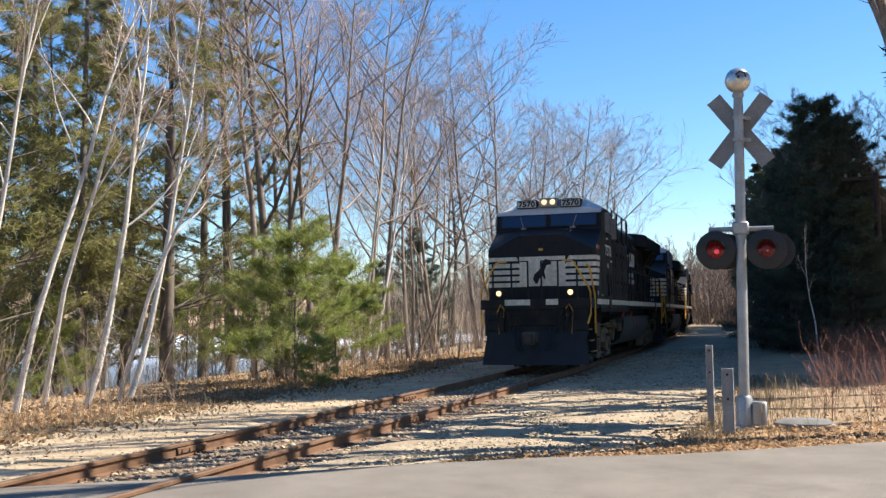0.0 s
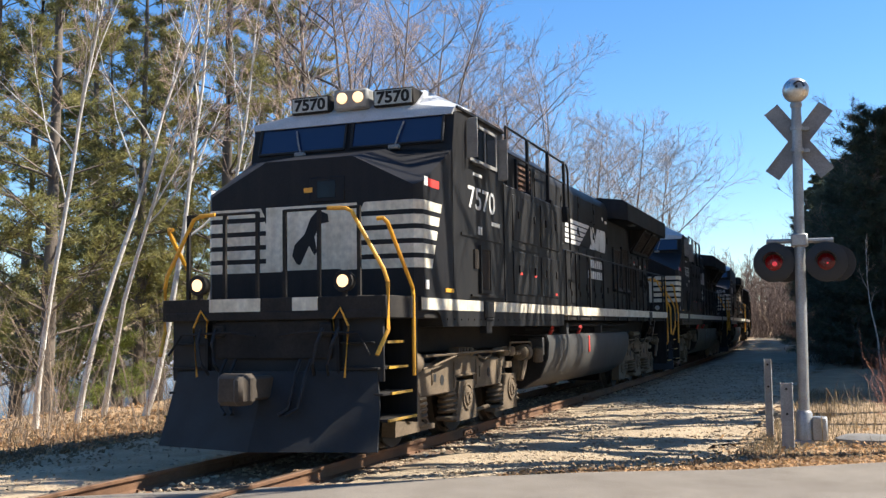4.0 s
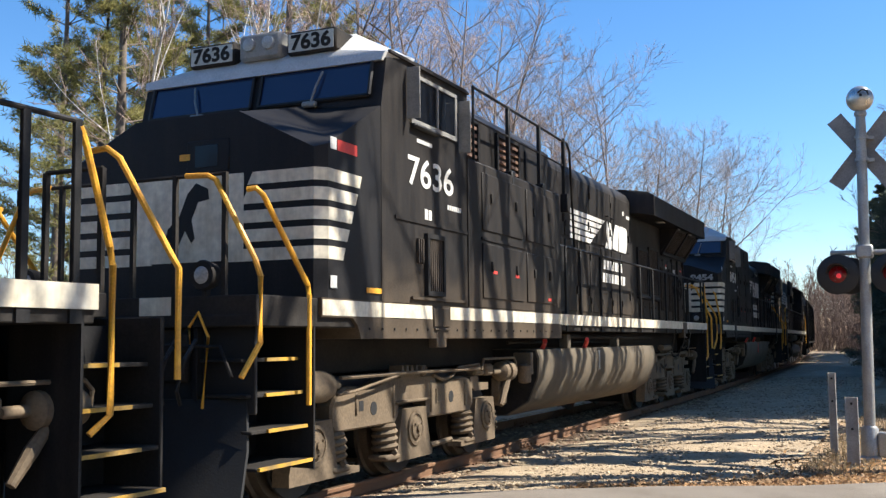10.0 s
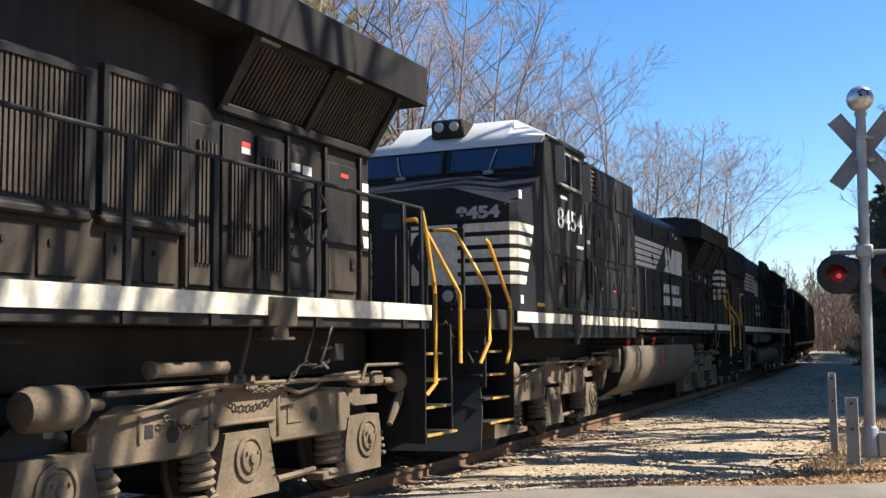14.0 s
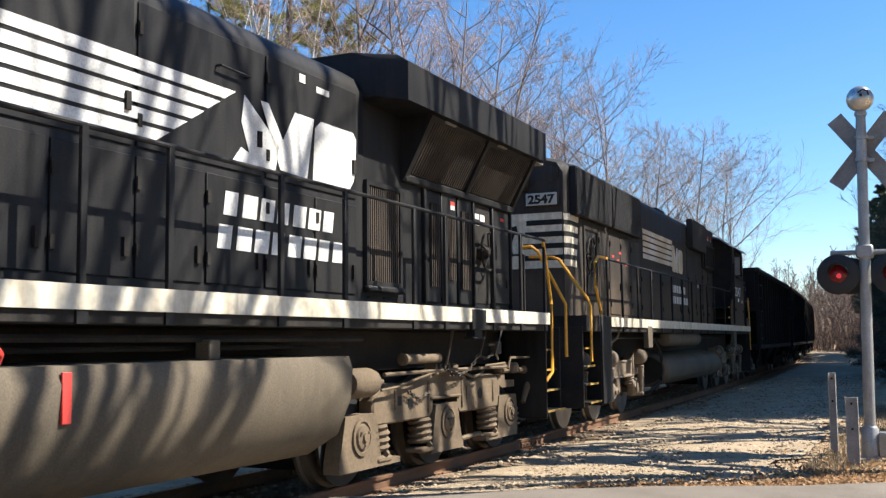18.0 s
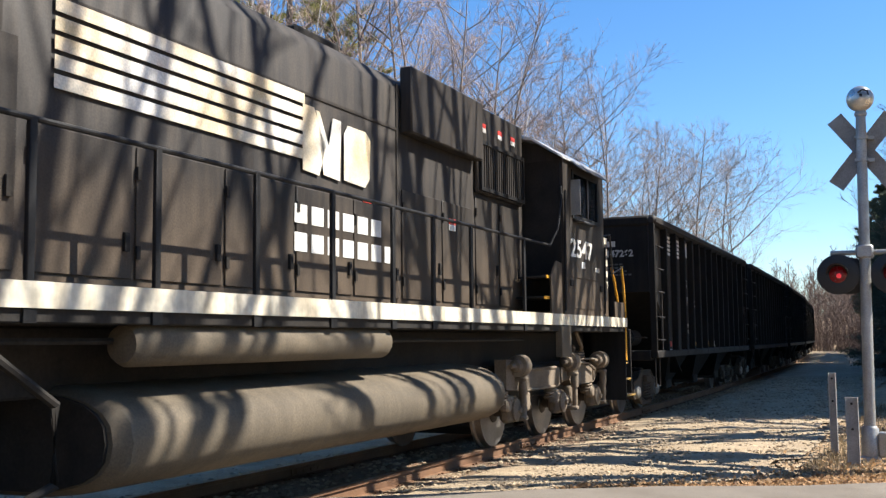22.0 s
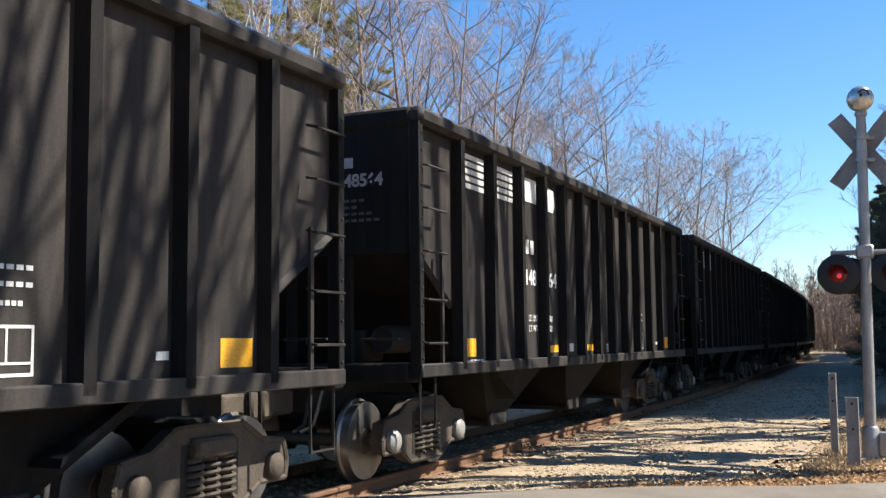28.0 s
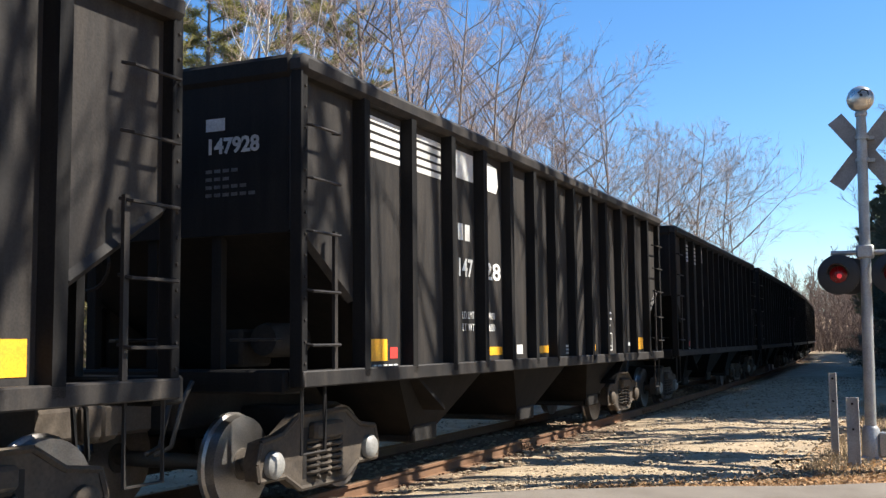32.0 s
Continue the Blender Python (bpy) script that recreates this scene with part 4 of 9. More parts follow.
def emblem(parent, lat, y0, yn, y1, z0, z1, word=0.17):
    """The road's painted mark, as plain shapes: stripes that end in a ragged mane, slanted blocks, two rows of small bars."""
    d = 1 if lat > 0 else -1
    m = M_LETTER
    step = (z1 - z0) / 4.72
    band = step * 0.72
    for k in range(5):
        z = z1 - k * step
        e = yn + 0.02 - 0.21 * k
        plate("painted_stripe", parent, m, lat, y0 - 0.012 * k, e - 0.16, z - band, z, "white painted stripe", slant=0.01, slant_end=0.16)
    w = y1 - yn
    lo, hi = min(lat, lat + d * 0.004), max(lat, lat + d * 0.004)
    for pr in ([(yn - 0.02, z0), (yn + 0.30 * w, z0), (yn + 0.30 * w + 0.07, z0 + 0.40 * (z1 - z0)), (yn + 0.14, z1), (yn + 0.10, z0 + 0.6 * (z1 - z0)), (yn + 0.22, z0 + 0.16 * (z1 - z0)), (yn + 0.10, z0 + 0.22 * (z1 - z0))],
               [(yn + 0.34 * w, z0 + 0.02), (yn + 0.56 * w, z0), (yn + 0.56 * w + 0.12, z1), (yn + 0.40 * w + 0.12, z1), (yn + 0.36 * w, z0 + 0.5 * (z1 - z0)), (yn + 0.22 * w + 0.05, z1), (yn + 0.19 * w, z1)],
               [(yn + 0.61 * w, z0), (y1 - 0.10, z0), (y1 - 0.02, z0 + 0.15 * (z1 - z0)), (y1 + 0.02, z0 + 0.42 * (z1 - z0)), (y1 + 0.03, z1 - 0.06), (y1 - 0.03, z1), (yn + 0.68 * w, z1), (yn + 0.63 * w, z1 - 0.08), (yn + 0.62 * w, z0 + 0.55 * (z1 - z0))]):
        part("painted_block", Shape().along_x(pr, lo, hi), m, parent, "white painted emblem block")
    for row, (a, b, n) in enumerate(((yn - 0.14, y1 - 0.36, 7), (yn - 0.22, y1 - 0.18, 8))):
        z = z0 - 0.23 * word / 0.17 - row * word * 1.42
        bw = (b - a) / n
        for k in range(n):
            q = a + k * bw
            plate("painted_bar", parent, m, lat, q, q + bw * (0.80 if k % 3 else 0.70), z - word, z, "white painted bar", slant=0.03)


def deck_rail(parent, lat, posts, top=2.82, deck=1.84):
    rail = Shape().tube([(lat, posts[0], top), (lat, posts[-1], top)], 0.02, 8)
    part("hand_rail", rail, M_BLACK, parent)
    for y in posts:
        p = Shape().box(lat - 0.018, lat + 0.018, y - 0.03, y + 0.03, deck - 0.22, top + 0.015, 0.005)
        p.box(lat - 0.03, lat + 0.02, y - 0.05, y + 0.05, deck - 0.24, deck - 0.10)
        part("rail_post", p, M_BLACK, parent)


def decal(parent, lat, y0, y1, z0, z1, bottom=True):
    p = plate("warning_sticker", parent, M_RED, lat, y0, y1, (z0 + z1) / 2, z1, "red and white warning sticker")
    if bottom:
        plate("sticker_text_panel", p, M_LETTER, lat, y0, y1, z0, (z0 + z1) / 2)


def ge_loco(number, label, back, lit=False, old=False, dusty=False, nose_number=False):
    """A six-axle wide-cab road locomotive, long hood to the rear. old: an earlier body with a square cab."""
    T = thing("diesel_locomotive", label, "locomotive", "locomotives of the train")
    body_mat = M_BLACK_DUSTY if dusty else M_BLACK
    tank_mat = M_TANK if (dusty or old) else M_TANK_BLACK
    N0 = -0.29
    CAB0, CAB1 = (0.82, 3.0) if not old else (0.82, 2.95)
    BOX1 = 6.5 if not old else 6.2
    HOOD1 = 12.55 if not old else 13.1
    END = 17.86 if not old else 17.3
    DECK1 = 18.45 if not old else 17.66
    TANK = (5.62, 12.75) if not old else (5.55, 12.2)
    AX = ((0.22, 2.34, 4.46), (13.62, 15.72, 17.72)) if not old else ((0.28, 2.40, 4.50), (12.95, 15.02, 17.02))
    # frame and deck
    u = Shape().box(-1.46, 1.46, N0 - 0.95, DECK1, 1.60, 1.855, 0.01)
    u.box(-0.75, 0.75, N0 - 0.9, DECK1 - 0.1, 1.15, 1.60, 0.02)
    part("underframe", u, M_DARK, T)
    sk = Shape().along_x([(N0 - 0.02, 1.69), (0.24, 1.69), (0.34, 1.62), (0.40, 1.50), (BOX1 - 0.02, 1.50), (BOX1 - 0.02, 1.86), (N0 - 0.02, 1.86)], -1.495, 1.495)
    part("side_skirt", sk, body_mat, T)
    jp, jr = (0.0, 0.0) if not old else (0.16, -0.55)
    for d in (1, -1):
        lat = 1.497 * d
        segs = ((N0 - 0.01, 1.97), (2.45, BOX1 - 0.05)) if not old else ((N0, 2.13), (2.60, BOX1 - 0.05))
        for a, b in segs:
            plate("sill_stripe", T, M_WHITE, lat, a, b, 1.705, 1.845, "dirty white painted sill stripe")
        st = Shape().box(1.46 * d, 1.49 * d, BOX1, DECK1, 1.69, 1.85)
        part("sill_stripe", st, M_WHITE, T, "dirty white painted sill stripe")
        part("jacking_pad", Shape().box(1.47 * d, 1.512 * d, 2.0 + jp, 2.42 + jp, 1.62, 1.83, 0.01).box(1.40 * d, 1.50 * d, 2.08 + jp, 2.34 + jp, 1.40, 1.60, 0.01).box(1.40 * d, 1.52 * d, 2.02 + jp, 2.40 + jp, 1.585, 1.61, 0.004), body_mat, T)
        part("jacking_pad", Shape().box(1.44 * d, 1.50 * d, 15.44 + jr, 15.86 + jr, 1.60, 1.84, 0.01).box(1.36 * d, 1.48 * d, 15.54 + jr, 15.76 + jr, 1.50, 1.62, 0.01).box(1.36 * d, 1.50 * d, 15.48 + jr, 15.82 + jr, 1.49, 1.515, 0.004), body_mat, T)
    # nose
    top_side, top_mid = (3.20, 3.60) if not old else (3.26, 3.52)

    def ring(y, lat, zs, zm, half=0.6):
        return [(-lat, y, 1.85), (lat, y, 1.85), (lat, y, zs), (half, y, zm), (-half, y, zm), (-lat, y, zs)]

    nose = Shape().loft([ring(N0, 1.40, top_side, top_mid), ring(N0 + 0.10, 1.49, top_side + 0.04, top_mid + 0.02), ring(CAB0 + 0.06, 1.49, 3.82, 3.88)])
    part("nose", nose, M_NOSE, T, "", 12.0)
    # cab with sloped windshield and faceted roof
    roof_s, roof_m = (4.42, 4.70) if not old else (4.44, 4.66)

    def cabring(y, zs, zm, half):
        return [(-1.495, y, 1.85), (1.495, y, 1.85), (1.495, y, zs), (half, y, zm), (-half, y, zm), (-1.495, y, zs)]

    cab = Shape().loft([cabring(CAB0, 3.80, 3.86, 0.9), cabring(CAB0 + 0.115, 4.30, 4.34, 0.9), cabring(CAB0 + 0.74, roof_s, roof_m, 0.9), cabring(CAB1, roof_s, roof_m, 0.9)])
    part("cab", cab, body_mat, T)
    # silver band over the windshield
    f = CAB0 + 0.105
    band = Shape().loft([[(-1.47, f - 0.05, 4.27), (1.47, f - 0.05, 4.27), (1.47, f + 0.5, 4.27), (-1.47, f + 0.5, 4.27)],
                         [(-1.50, f - 0.02, 4.36), (1.50, f - 0.02, 4.36), (1.505, f + 0.66, 4.44), (-1.505, f + 0.66, 4.44)],
                         [(-0.94, f + 0.06, 4.46), (0.94, f + 0.06, 4.46), (0.94, f + 0.66, 4.73), (-0.94, f + 0.66, 4.73)],
                         [(-0.92, f + 0.42, 4.73), (0.92, f + 0.42, 4.73), (0.92, f + 0.66, 4.74), (-0.92, f + 0.66, 4.74)]])
    part("cab_brow", band, M_BROW, T, "silver painted band above the windshield")
    for d in (1, -1):
        w = Shape().loft([[(0.06 * d, CAB0 + 0.004, 3.93), (1.34 * d, CAB0 + 0.004, 3.93), (1.34 * d, CAB0 + 0.092, 4.27), (0.06 * d, CAB0 + 0.092, 4.27)],
                          [(0.06 * d, CAB0 + 0.035, 3.92), (1.34 * d, CAB0 + 0.035, 3.92), (1.34 * d, CAB0 + 0.12, 4.27), (0.06 * d, CAB0 + 0.12, 4.27)]])
        win = part("windshield", w, M_GLASS, T, "dark blue reflecting windshield pane")
        g = Shape()
        P4 = [(0.05 * d, CAB0 - 0.006, 3.91), (1.36 * d, CAB0 - 0.006, 3.91), (1.36 * d, CAB0 + 0.085, 4.29), (0.05 * d, CAB0 + 0.085, 4.29), (0.05 * d, CAB0 - 0.006, 3.91)]
        for a, b in zip(P4, P4[1:]):
            g.tube([a, b], 0.022, 5)
        part("window_gasket", g, M_RUBBER_SHADE, win)
        wp = Shape().tube([(0.7 * d, CAB0 - 0.03, 3.88), (0.75 * d, CAB0 - 0.01, 4.05), (0.8 * d, CAB0 + 0.05, 4.22)], 0.012, 5).box(0.62 * d, 0.78 * d, CAB0 - 0.08, CAB0 - 0.01, 3.84, 3.90, 0.015)
        part("wiper", wp, M_COAT_GREY, win)
    # headlight pair on the brow
    hl = part("headlight", Shape().box(-0.26, 0.26, f - 0.02, f + 0.45, 4.46, 4.74, 0.03), M_COAT_GREY if not old else M_DARK, T)
    for x in (-0.12, 0.12):
        part("lens", Shape().lathe([(0.075, 0.0), (0.07, -0.03), (0.04, -0.04)], (x, f - 0.02, 4.62), "y", 18), M_LAMP if lit else M_LAMP_OFF, hl, "glowing headlamp" if lit else "unlit headlamp")
    # number boards
    if not nose_number:
        for d in (1, -1):
            nb = part("number_board", Shape().box(0.33 * d, 0.92 * d, f + 0.0, f + 0.42, 4.46, 4.70, 0.02), M_DARK, T)
            part("board_face", Shape().box(0.355 * d, 0.895 * d, f - 0.006, f + 0.002, 4.485, 4.675), M_BOARD, nb)
            write("board_number", number, nb, (0.385 if d > 0 else -0.865, f - 0.009, 4.51), 0.15, M_DARK, "front", thick=0.008, width=0.48)
    else:
        for d in (1, -1):
            nb = part("number_board", Shape().box(0.62 * d, 1.36 * d, N0 - 0.015, N0 + 0.03, 3.06, 3.27, 0.01), M_DARK, T)
            write("board_number", number, nb, (0.66 if d > 0 else -1.32, N0 - 0.02, 3.09), 0.15, M_LETTER_DULL, "front", thick=0.01, width=0.62)
    # stripes across the nose and round its corners
    for k in range(5):
        z1 = 3.02 - k * 0.175
        z0 = z1 - 0.114
        for d in (1, -1):
            inner = (0.70 - 0.11 * k * 0.6) if d > 0 else (0.62 - 0.06 * k)
            fs = Shape().loft([[(inner * d, N0 - 0.004, z0), (1.40 * d, N0 - 0.004, z0), (1.40 * d, N0 - 0.004, z1), ((inner + 0.06) * d, N0 - 0.004, z1)],
                               [(inner * d, N0 + 0.01, z0), (1.40 * d, N0 + 0.01, z0), (1.40 * d, N0 + 0.01, z1), ((inner + 0.06) * d, N0 + 0.01, z1)]])
            part("nose_stripe", fs, M_WHITE, T, "white painted nose stripe")
            cs = Shape().loft([[(1.404 * d, N0 - 0.003, z0), (1.404 * d, N0 - 0.003, z1), (1.38 * d, N0 + 0.01, z1), (1.38 * d, N0 + 0.01, z0)],
                               [(1.494 * d, N0 + 0.10, z0), (1.494 * d, N0 + 0.10, z1), (1.47 * d, N0 + 0.11, z1), (1.47 * d, N0 + 0.11, z0)]])
            part("nose_stripe", cs, M_WHITE, T, "white painted nose stripe")
            plate("nose_stripe", T, M_WHITE, 1.491 * d, N0 + 0.10, 0.38 - 0.078 * k, z0, z1, "white painted nose stripe", slant=0.0, slant_end=0.045)
    eb = part("nose_panel", Shape().box(-0.60, 0.66, N0 - 0.006, N0 + 0.01, 2.22, 3.02), M_WHITE, T, "white painted nose panel")
    horse = Shape().loft([[(x * 0.62 + 0.02, N0 - y, z) for x, z in ((-0.30, 2.30), (-0.22, 2.28), (-0.02, 2.52), (0.10, 2.40), (0.16, 2.44), (0.10, 2.62), (0.22, 2.78), (0.42, 2.80), (0.40, 2.90), (0.18, 2.96), (0.02, 2.86), (-0.12, 2.66), (-0.34, 2.54), (-0.40, 2.40))] for y in (0.011, 0.004)])
    part("nose_emblem", horse, M_NOSE, eb, "plain dark emblem on the white panel")
    # nose door, window and small fittings
    nd = part("nose_door", Shape().box(-0.62, -0.02, N0 - 0.02, N0 + 0.01, 1.90, 3.30, 0.012) if old else Shape().box(0.02, 0.50, N0 - 0.012, N0 + 0.01, 3.05, 3.36, 0.03), M_NOSE, T)
    part("door_window", Shape().box(-0.45, -0.18, N0 - 0.026, N0 - 0.018, 3.0, 3.22, 0.01) if old else Shape().box(0.12, 0.38, N0 - 0.018, N0 - 0.010, 3.10, 3.31, 0.02), M_PANE, nd)
    if not old:
        part("nose_marker", Shape().box(-0.06, 0.06, N0 - 0.014, N0, 3.18, 3.24), M_YELLOW, T, "small yellow plate")
    for d in (1, -1):
        zs = 3.20 if not old else 3.34
        plate("warning_sticker", T, M_LETTER, 1.492 * d, N0 + 0.13, N0 + 0.24, zs, zs + 0.11, "small white label")
        if not old:
            plate("warning_sticker", T, M_RED, 1.492 * d, N0 + 0.26, N0 + 0.62, zs, zs + 0.10, "orange-red warning sticker")
        plate("small_sticker", T, M_LETTER, 1.50 * d, N0 + 0.12, N0 + 0.23, 1.95, 2.06, "small white label")
        plate("small_sticker", T, M_YELLOW, 1.50 * d, 0.50, 0.80, 1.93, 1.98, "thin yellow label")
    # nose deck: front platform, railing, lamps, pilot, steps
    pf = N0 - 0.95
    part("front_deck_edge", Shape().box(-0.80, -0.12, pf - 0.012, pf, 1.70, 1.85), M_WHITE, T, "white painted deck edge")
    part("front_deck_edge", Shape().box(0.30, 0.62, pf - 0.012, pf, 1.70, 1.85), M_WHITE, T, "white painted deck edge")
    for d in (1, -1):
        dl = part("ditch_light", Shape().lathe([(0.06, 0.14), (0.11, 0.10), (0.125, 0.0), (0.115, -0.02)], (0.95 * d, pf - 0.02, 2.02), "y", 18), M_DARK, T)
        part("lens", Shape().lathe([(0.072, -0.021), (0.05, -0.035)], (0.95 * d, pf - 0.02, 2.02), "y", 18), M_LAMP if lit else M_LAMP_OFF, dl, "glowing ditch light" if lit else "unlit ditch light")
        part("lamp_bracket", Shape().box(0.93 * d, 0.97 * d, pf, pf + 0.06, 1.84, 1.94), M_DARK, T)
        corner_steps(T, 1.46 * d, N0 - 0.08, pf + 0.02)
        corner_steps(T, 1.46 * d, DECK1 - 0.10, DECK1 + 0.72)
        x = 1.46 * d
        grab(T, [(x, N0 - 0.17, 0.94), (x, N0 - 0.17, 1.88), (x, N0 - 0.19, 1.96), (x - 0.02 * d, N0 - 0.84, 2.66), (x - 0.05 * d, N0 - 0.90, 2.71), (x - 0.12 * d, N0 - 0.92, 2.70)] if not old else [(x, N0 - 0.32, 1.19), (x, N0 - 0.18, 1.38), (x, N0 - 0.17, 1.88), (x, N0 - 0.19, 1.96), (x - 0.02 * d, N0 - 0.84, 2.66), (x - 0.05 * d, N0 - 0.90, 2.71)])
        grab(T, [(x - 0.06 * d, pf - 0.12, 1.20), (x, pf + 0.05, 1.47), (x, pf + 0.05, 2.0), (x - 0.04 * d, pf + 0.03, 2.14), (x - 0.42 * d, pf + 0.02, 2.80), (x - 0.50 * d, pf + 0.02, 2.84), (x - 0.72 * d, pf + 0.02, 2.85)])
        grab(T, [(x - 0.50 * d, pf - 0.02, 0.95), (x - 0.45 * d, pf - 0.02, 1.52), (x - 0.55 * d, pf - 0.02, 1.72), (x - 0.64 * d, pf - 0.02, 1.60), (x - 0.62 * d, pf - 0.02, 1.40)], 0.013, "yellow_lift_handle")
        grab(T, [(x - 0.05 * d, DECK1 + 0.02, 0.90), (x, DECK1 + 0.15, 1.02), (x, DECK1 + 0.15, 1.98), (x, DECK1 + 0.12, 2.10), (x, DECK1 - 0.10, 2.72), (x, DECK1 - 0.16, 2.84)])
        grab(T, [(x, DECK1 + 0.80, 1.22), (x, DECK1 + 0.80, 2.0), (x - 0.04 * d, DECK1 + 0.76, 2.10), (x - 0.34 * d, DECK1 + 0.56, 2.78), (x - 0.42 * d, DECK1 + 0.52, 2.85), (x - 0.60 * d, DECK1 + 0.52, 2.84)])
        rp = Shape()
        for xx in (0.18, 0.62, 1.12):
            rp.box(xx * d - 0.02, xx * d + 0.02, pf + 0.02, pf + 0.06, 1.84, 2.86)
        rp.tube([(0.18 * d, pf + 0.04, 2.85), (1.12 * d, pf + 0.04, 2.85)], 0.018, 6)
        part("front_railing", rp, M_DARK, T)
        rr = Shape()
        for xx in (0.30, 0.85):
            rr.box(xx * d - 0.02, xx * d + 0.02, DECK1 + 0.66, DECK1 + 0.70, 1.80, 2.75)
        rr.tube([(0.30 * d, DECK1 + 0.68, 2.75), (0.85 * d, DECK1 + 0.68, 2.75)], 0.018, 6)
        part("rear_railing", rr, M_DARK, T)
        part("rear_platform", Shape().box(0.0, 0.88 * d, DECK1, DECK1 + 0.72, 1.66, 1.84, 0.01), M_DARK, T)
    part("pilot", Shape().box(-1.38, 1.38, pf + 0.10, pf + 0.14, 0.90, 1.68, 0.01), M_RUBBER_SHADE, T, "grimy black pilot plate")
    part("deck_beam", Shape().box(-1.42, 1.42, pf - 0.01, pf + 0.12, 1.60, 1.70, 0.01), M_DARK, T)
    for d in (1, -1):
        plough = Shape().loft([[(0.0, pf - 0.12, 1.02), (1.30 * d, pf + 0.10, 1.02), (1.30 * d, pf + 0.13, 1.02), (0.0, pf - 0.09, 1.02)],
                               [(0.0, pf - 0.26, 0.62), (1.36 * d, pf + 0.02, 0.62), (1.36 * d, pf + 0.05, 0.62), (0.0, pf - 0.23, 0.62)],
                               [(0.0, pf - 0.48, 0.16), (1.40 * d, pf - 0.14, 0.16), (1.40 * d, pf - 0.11, 0.16), (0.0, pf - 0.45, 0.16)]])
        part("snow_plough", plough, M_RUBBER_SHADE, T, "dusty black plough plate")
        part("lift_lever", Shape().tube([(0.15 * d, pf - 0.06, 1.42), (0.5 * d, pf - 0.07, 1.46), (1.15 * d, pf - 0.05, 1.44), (1.30 * d, pf - 0.10, 1.20)], 0.016, 6), M_DARK, T)
        part("hose_bracket", Shape().box(0.62 * d, 0.78 * d, pf + 0.02, pf + 0.11, 1.40, 1.56, 0.02), M_DARK, T)
    part("rear_pilot", Shape().box(-1.38, 1.38, DECK1 + 0.72, DECK1 + 0.76, 0.45, 1.66, 0.01), M_DARK, T)
    coupler(T, pf - 0.02, -1)
    coupler(T, DECK1 + 0.74, 1)
    for x in (-0.9, -0.7, 0.7, 0.9):
        mh = Shape().tube([(x, pf - 0.03, 1.5), (x * 0.97, pf - 0.14, 1.34), (x * 0.9, pf - 0.16, 1.1), (x * 0.86, pf - 0.06, 0.98)], 0.02, 6)
        part("brake_hose", mh, M_RUBBER_SHADE, T)
    # cab sides
    for d in (1, -1):
        lat = 1.497 * d
        wa, wb = (1.47, 2.66) if not old else (1.50, 2.70)
        fr = Shape()
        for a, b, c, e in ((wa, wb, 4.24, 4.28), (wa, wb, 3.74, 3.79), (wa, wa + 0.05, 3.78, 4.25), (wb - 0.05, wb, 3.78, 4.25), ((wa + wb) / 2 + 0.05, (wa + wb) / 2 + 0.08, 3.78, 4.25)):
            fr.box(lat, lat + 0.02 * d, a, b, c, e)
        cw = part("cab_window", fr, M_COAT_GREY, T, "grey framed cab side window")
        part("pane", Shape().box(lat - 0.006 * d, lat + 0.005 * d, wa + 0.04, wb - 0.04, 3.78, 4.25), M_PANE, cw)
        part("arm_rest", Shape().box(lat, lat + 0.07 * d, wa, wa + 0.62, 3.69, 3.74, 0.02), M_RUBBER_SHADE, cw)
        part("wind_deflector", Shape().box(lat + 0.01 * d, lat + 0.16 * d, wa - 0.10, wa - 0.085, 3.76, 4.30, 0.004), M_COAT_GREY, cw)
        part("wind_deflector", Shape().box(lat + 0.01 * d, lat + 0.16 * d, wb + 0.05, wb + 0.065, 3.62, 4.22, 0.004), M_COAT_GREY, cw)
        part("rain_gutter", Shape().box(lat, lat + 0.03 * d, CAB0 + 0.15, CAB1, 4.36, 4.39), body_mat, T)
        seam = Shape().box(lat, lat + 0.012 * d, CAB1 - 0.03, CAB1 + 0.01, 1.86, 3.62).box(lat, lat + 0.014 * d, 1.1, CAB1 - 0.05, 2.70, 2.735).box(lat, lat + 0.014 * d, 3.4, 5.0, 2.68, 2.715)
        part("panel_seam", seam, body_mat, T)
        if d > 0:
            write("cab_number", number, T, (lat + 0.004, 1.38 if not old else 1.47, 3.10 if not old else 3.12), 0.30, M_LETTER, "side", thick=0.004, width=1.18 if not old else 1.28, label="large white cab number")
            for k in range(2):
                plate("reporting_bar", T, M_LETTER, lat, 1.80 + 0.105 * k + (1.2 if old else 0), 1.885 + 0.09 * k + (1.16 if old else 0), (2.99 if old else 2.76), (3.05 if old else 2.87), "small white painted bar")
            for k in range(7):
                plate("model_bar", T, M_LETTER, lat, 2.40 + 0.056 * k, 2.44 + 0.056 * k, (2.87 if old else 2.93), (2.92 if old else 2.985), "small white painted bar")
        else:
            write("cab_number", number, T, (lat - 0.004, 2.84, 3.17), 0.27, M_LETTER, "west", thick=0.012, width=1.22, label="large white cab number")
        louvre(T, lat, 1.84, 2.20, 2.0, 2.56, 0.05, True, M_GRILLE, "cab_vent")
        louvre(T, lat, 1.58, 1.74, 2.28, 2.54, 0.05, True, M_GRILLE, "cab_vent", False)
        part("cab_vent_sill", Shape().box(lat, lat + 0.03 * d, 1.45, 2.9, 1.90, 1.93), body_mat, T)
    # full-width body behind the cab and the narrow top above it
    box_top = 3.62 if not old else 4.32
    bx = Shape().box(-1.495, 1.495, CAB1, BOX1, 1.85, box_top, 0.02)
    part("equipment_cabinet", bx, body_mat, T)
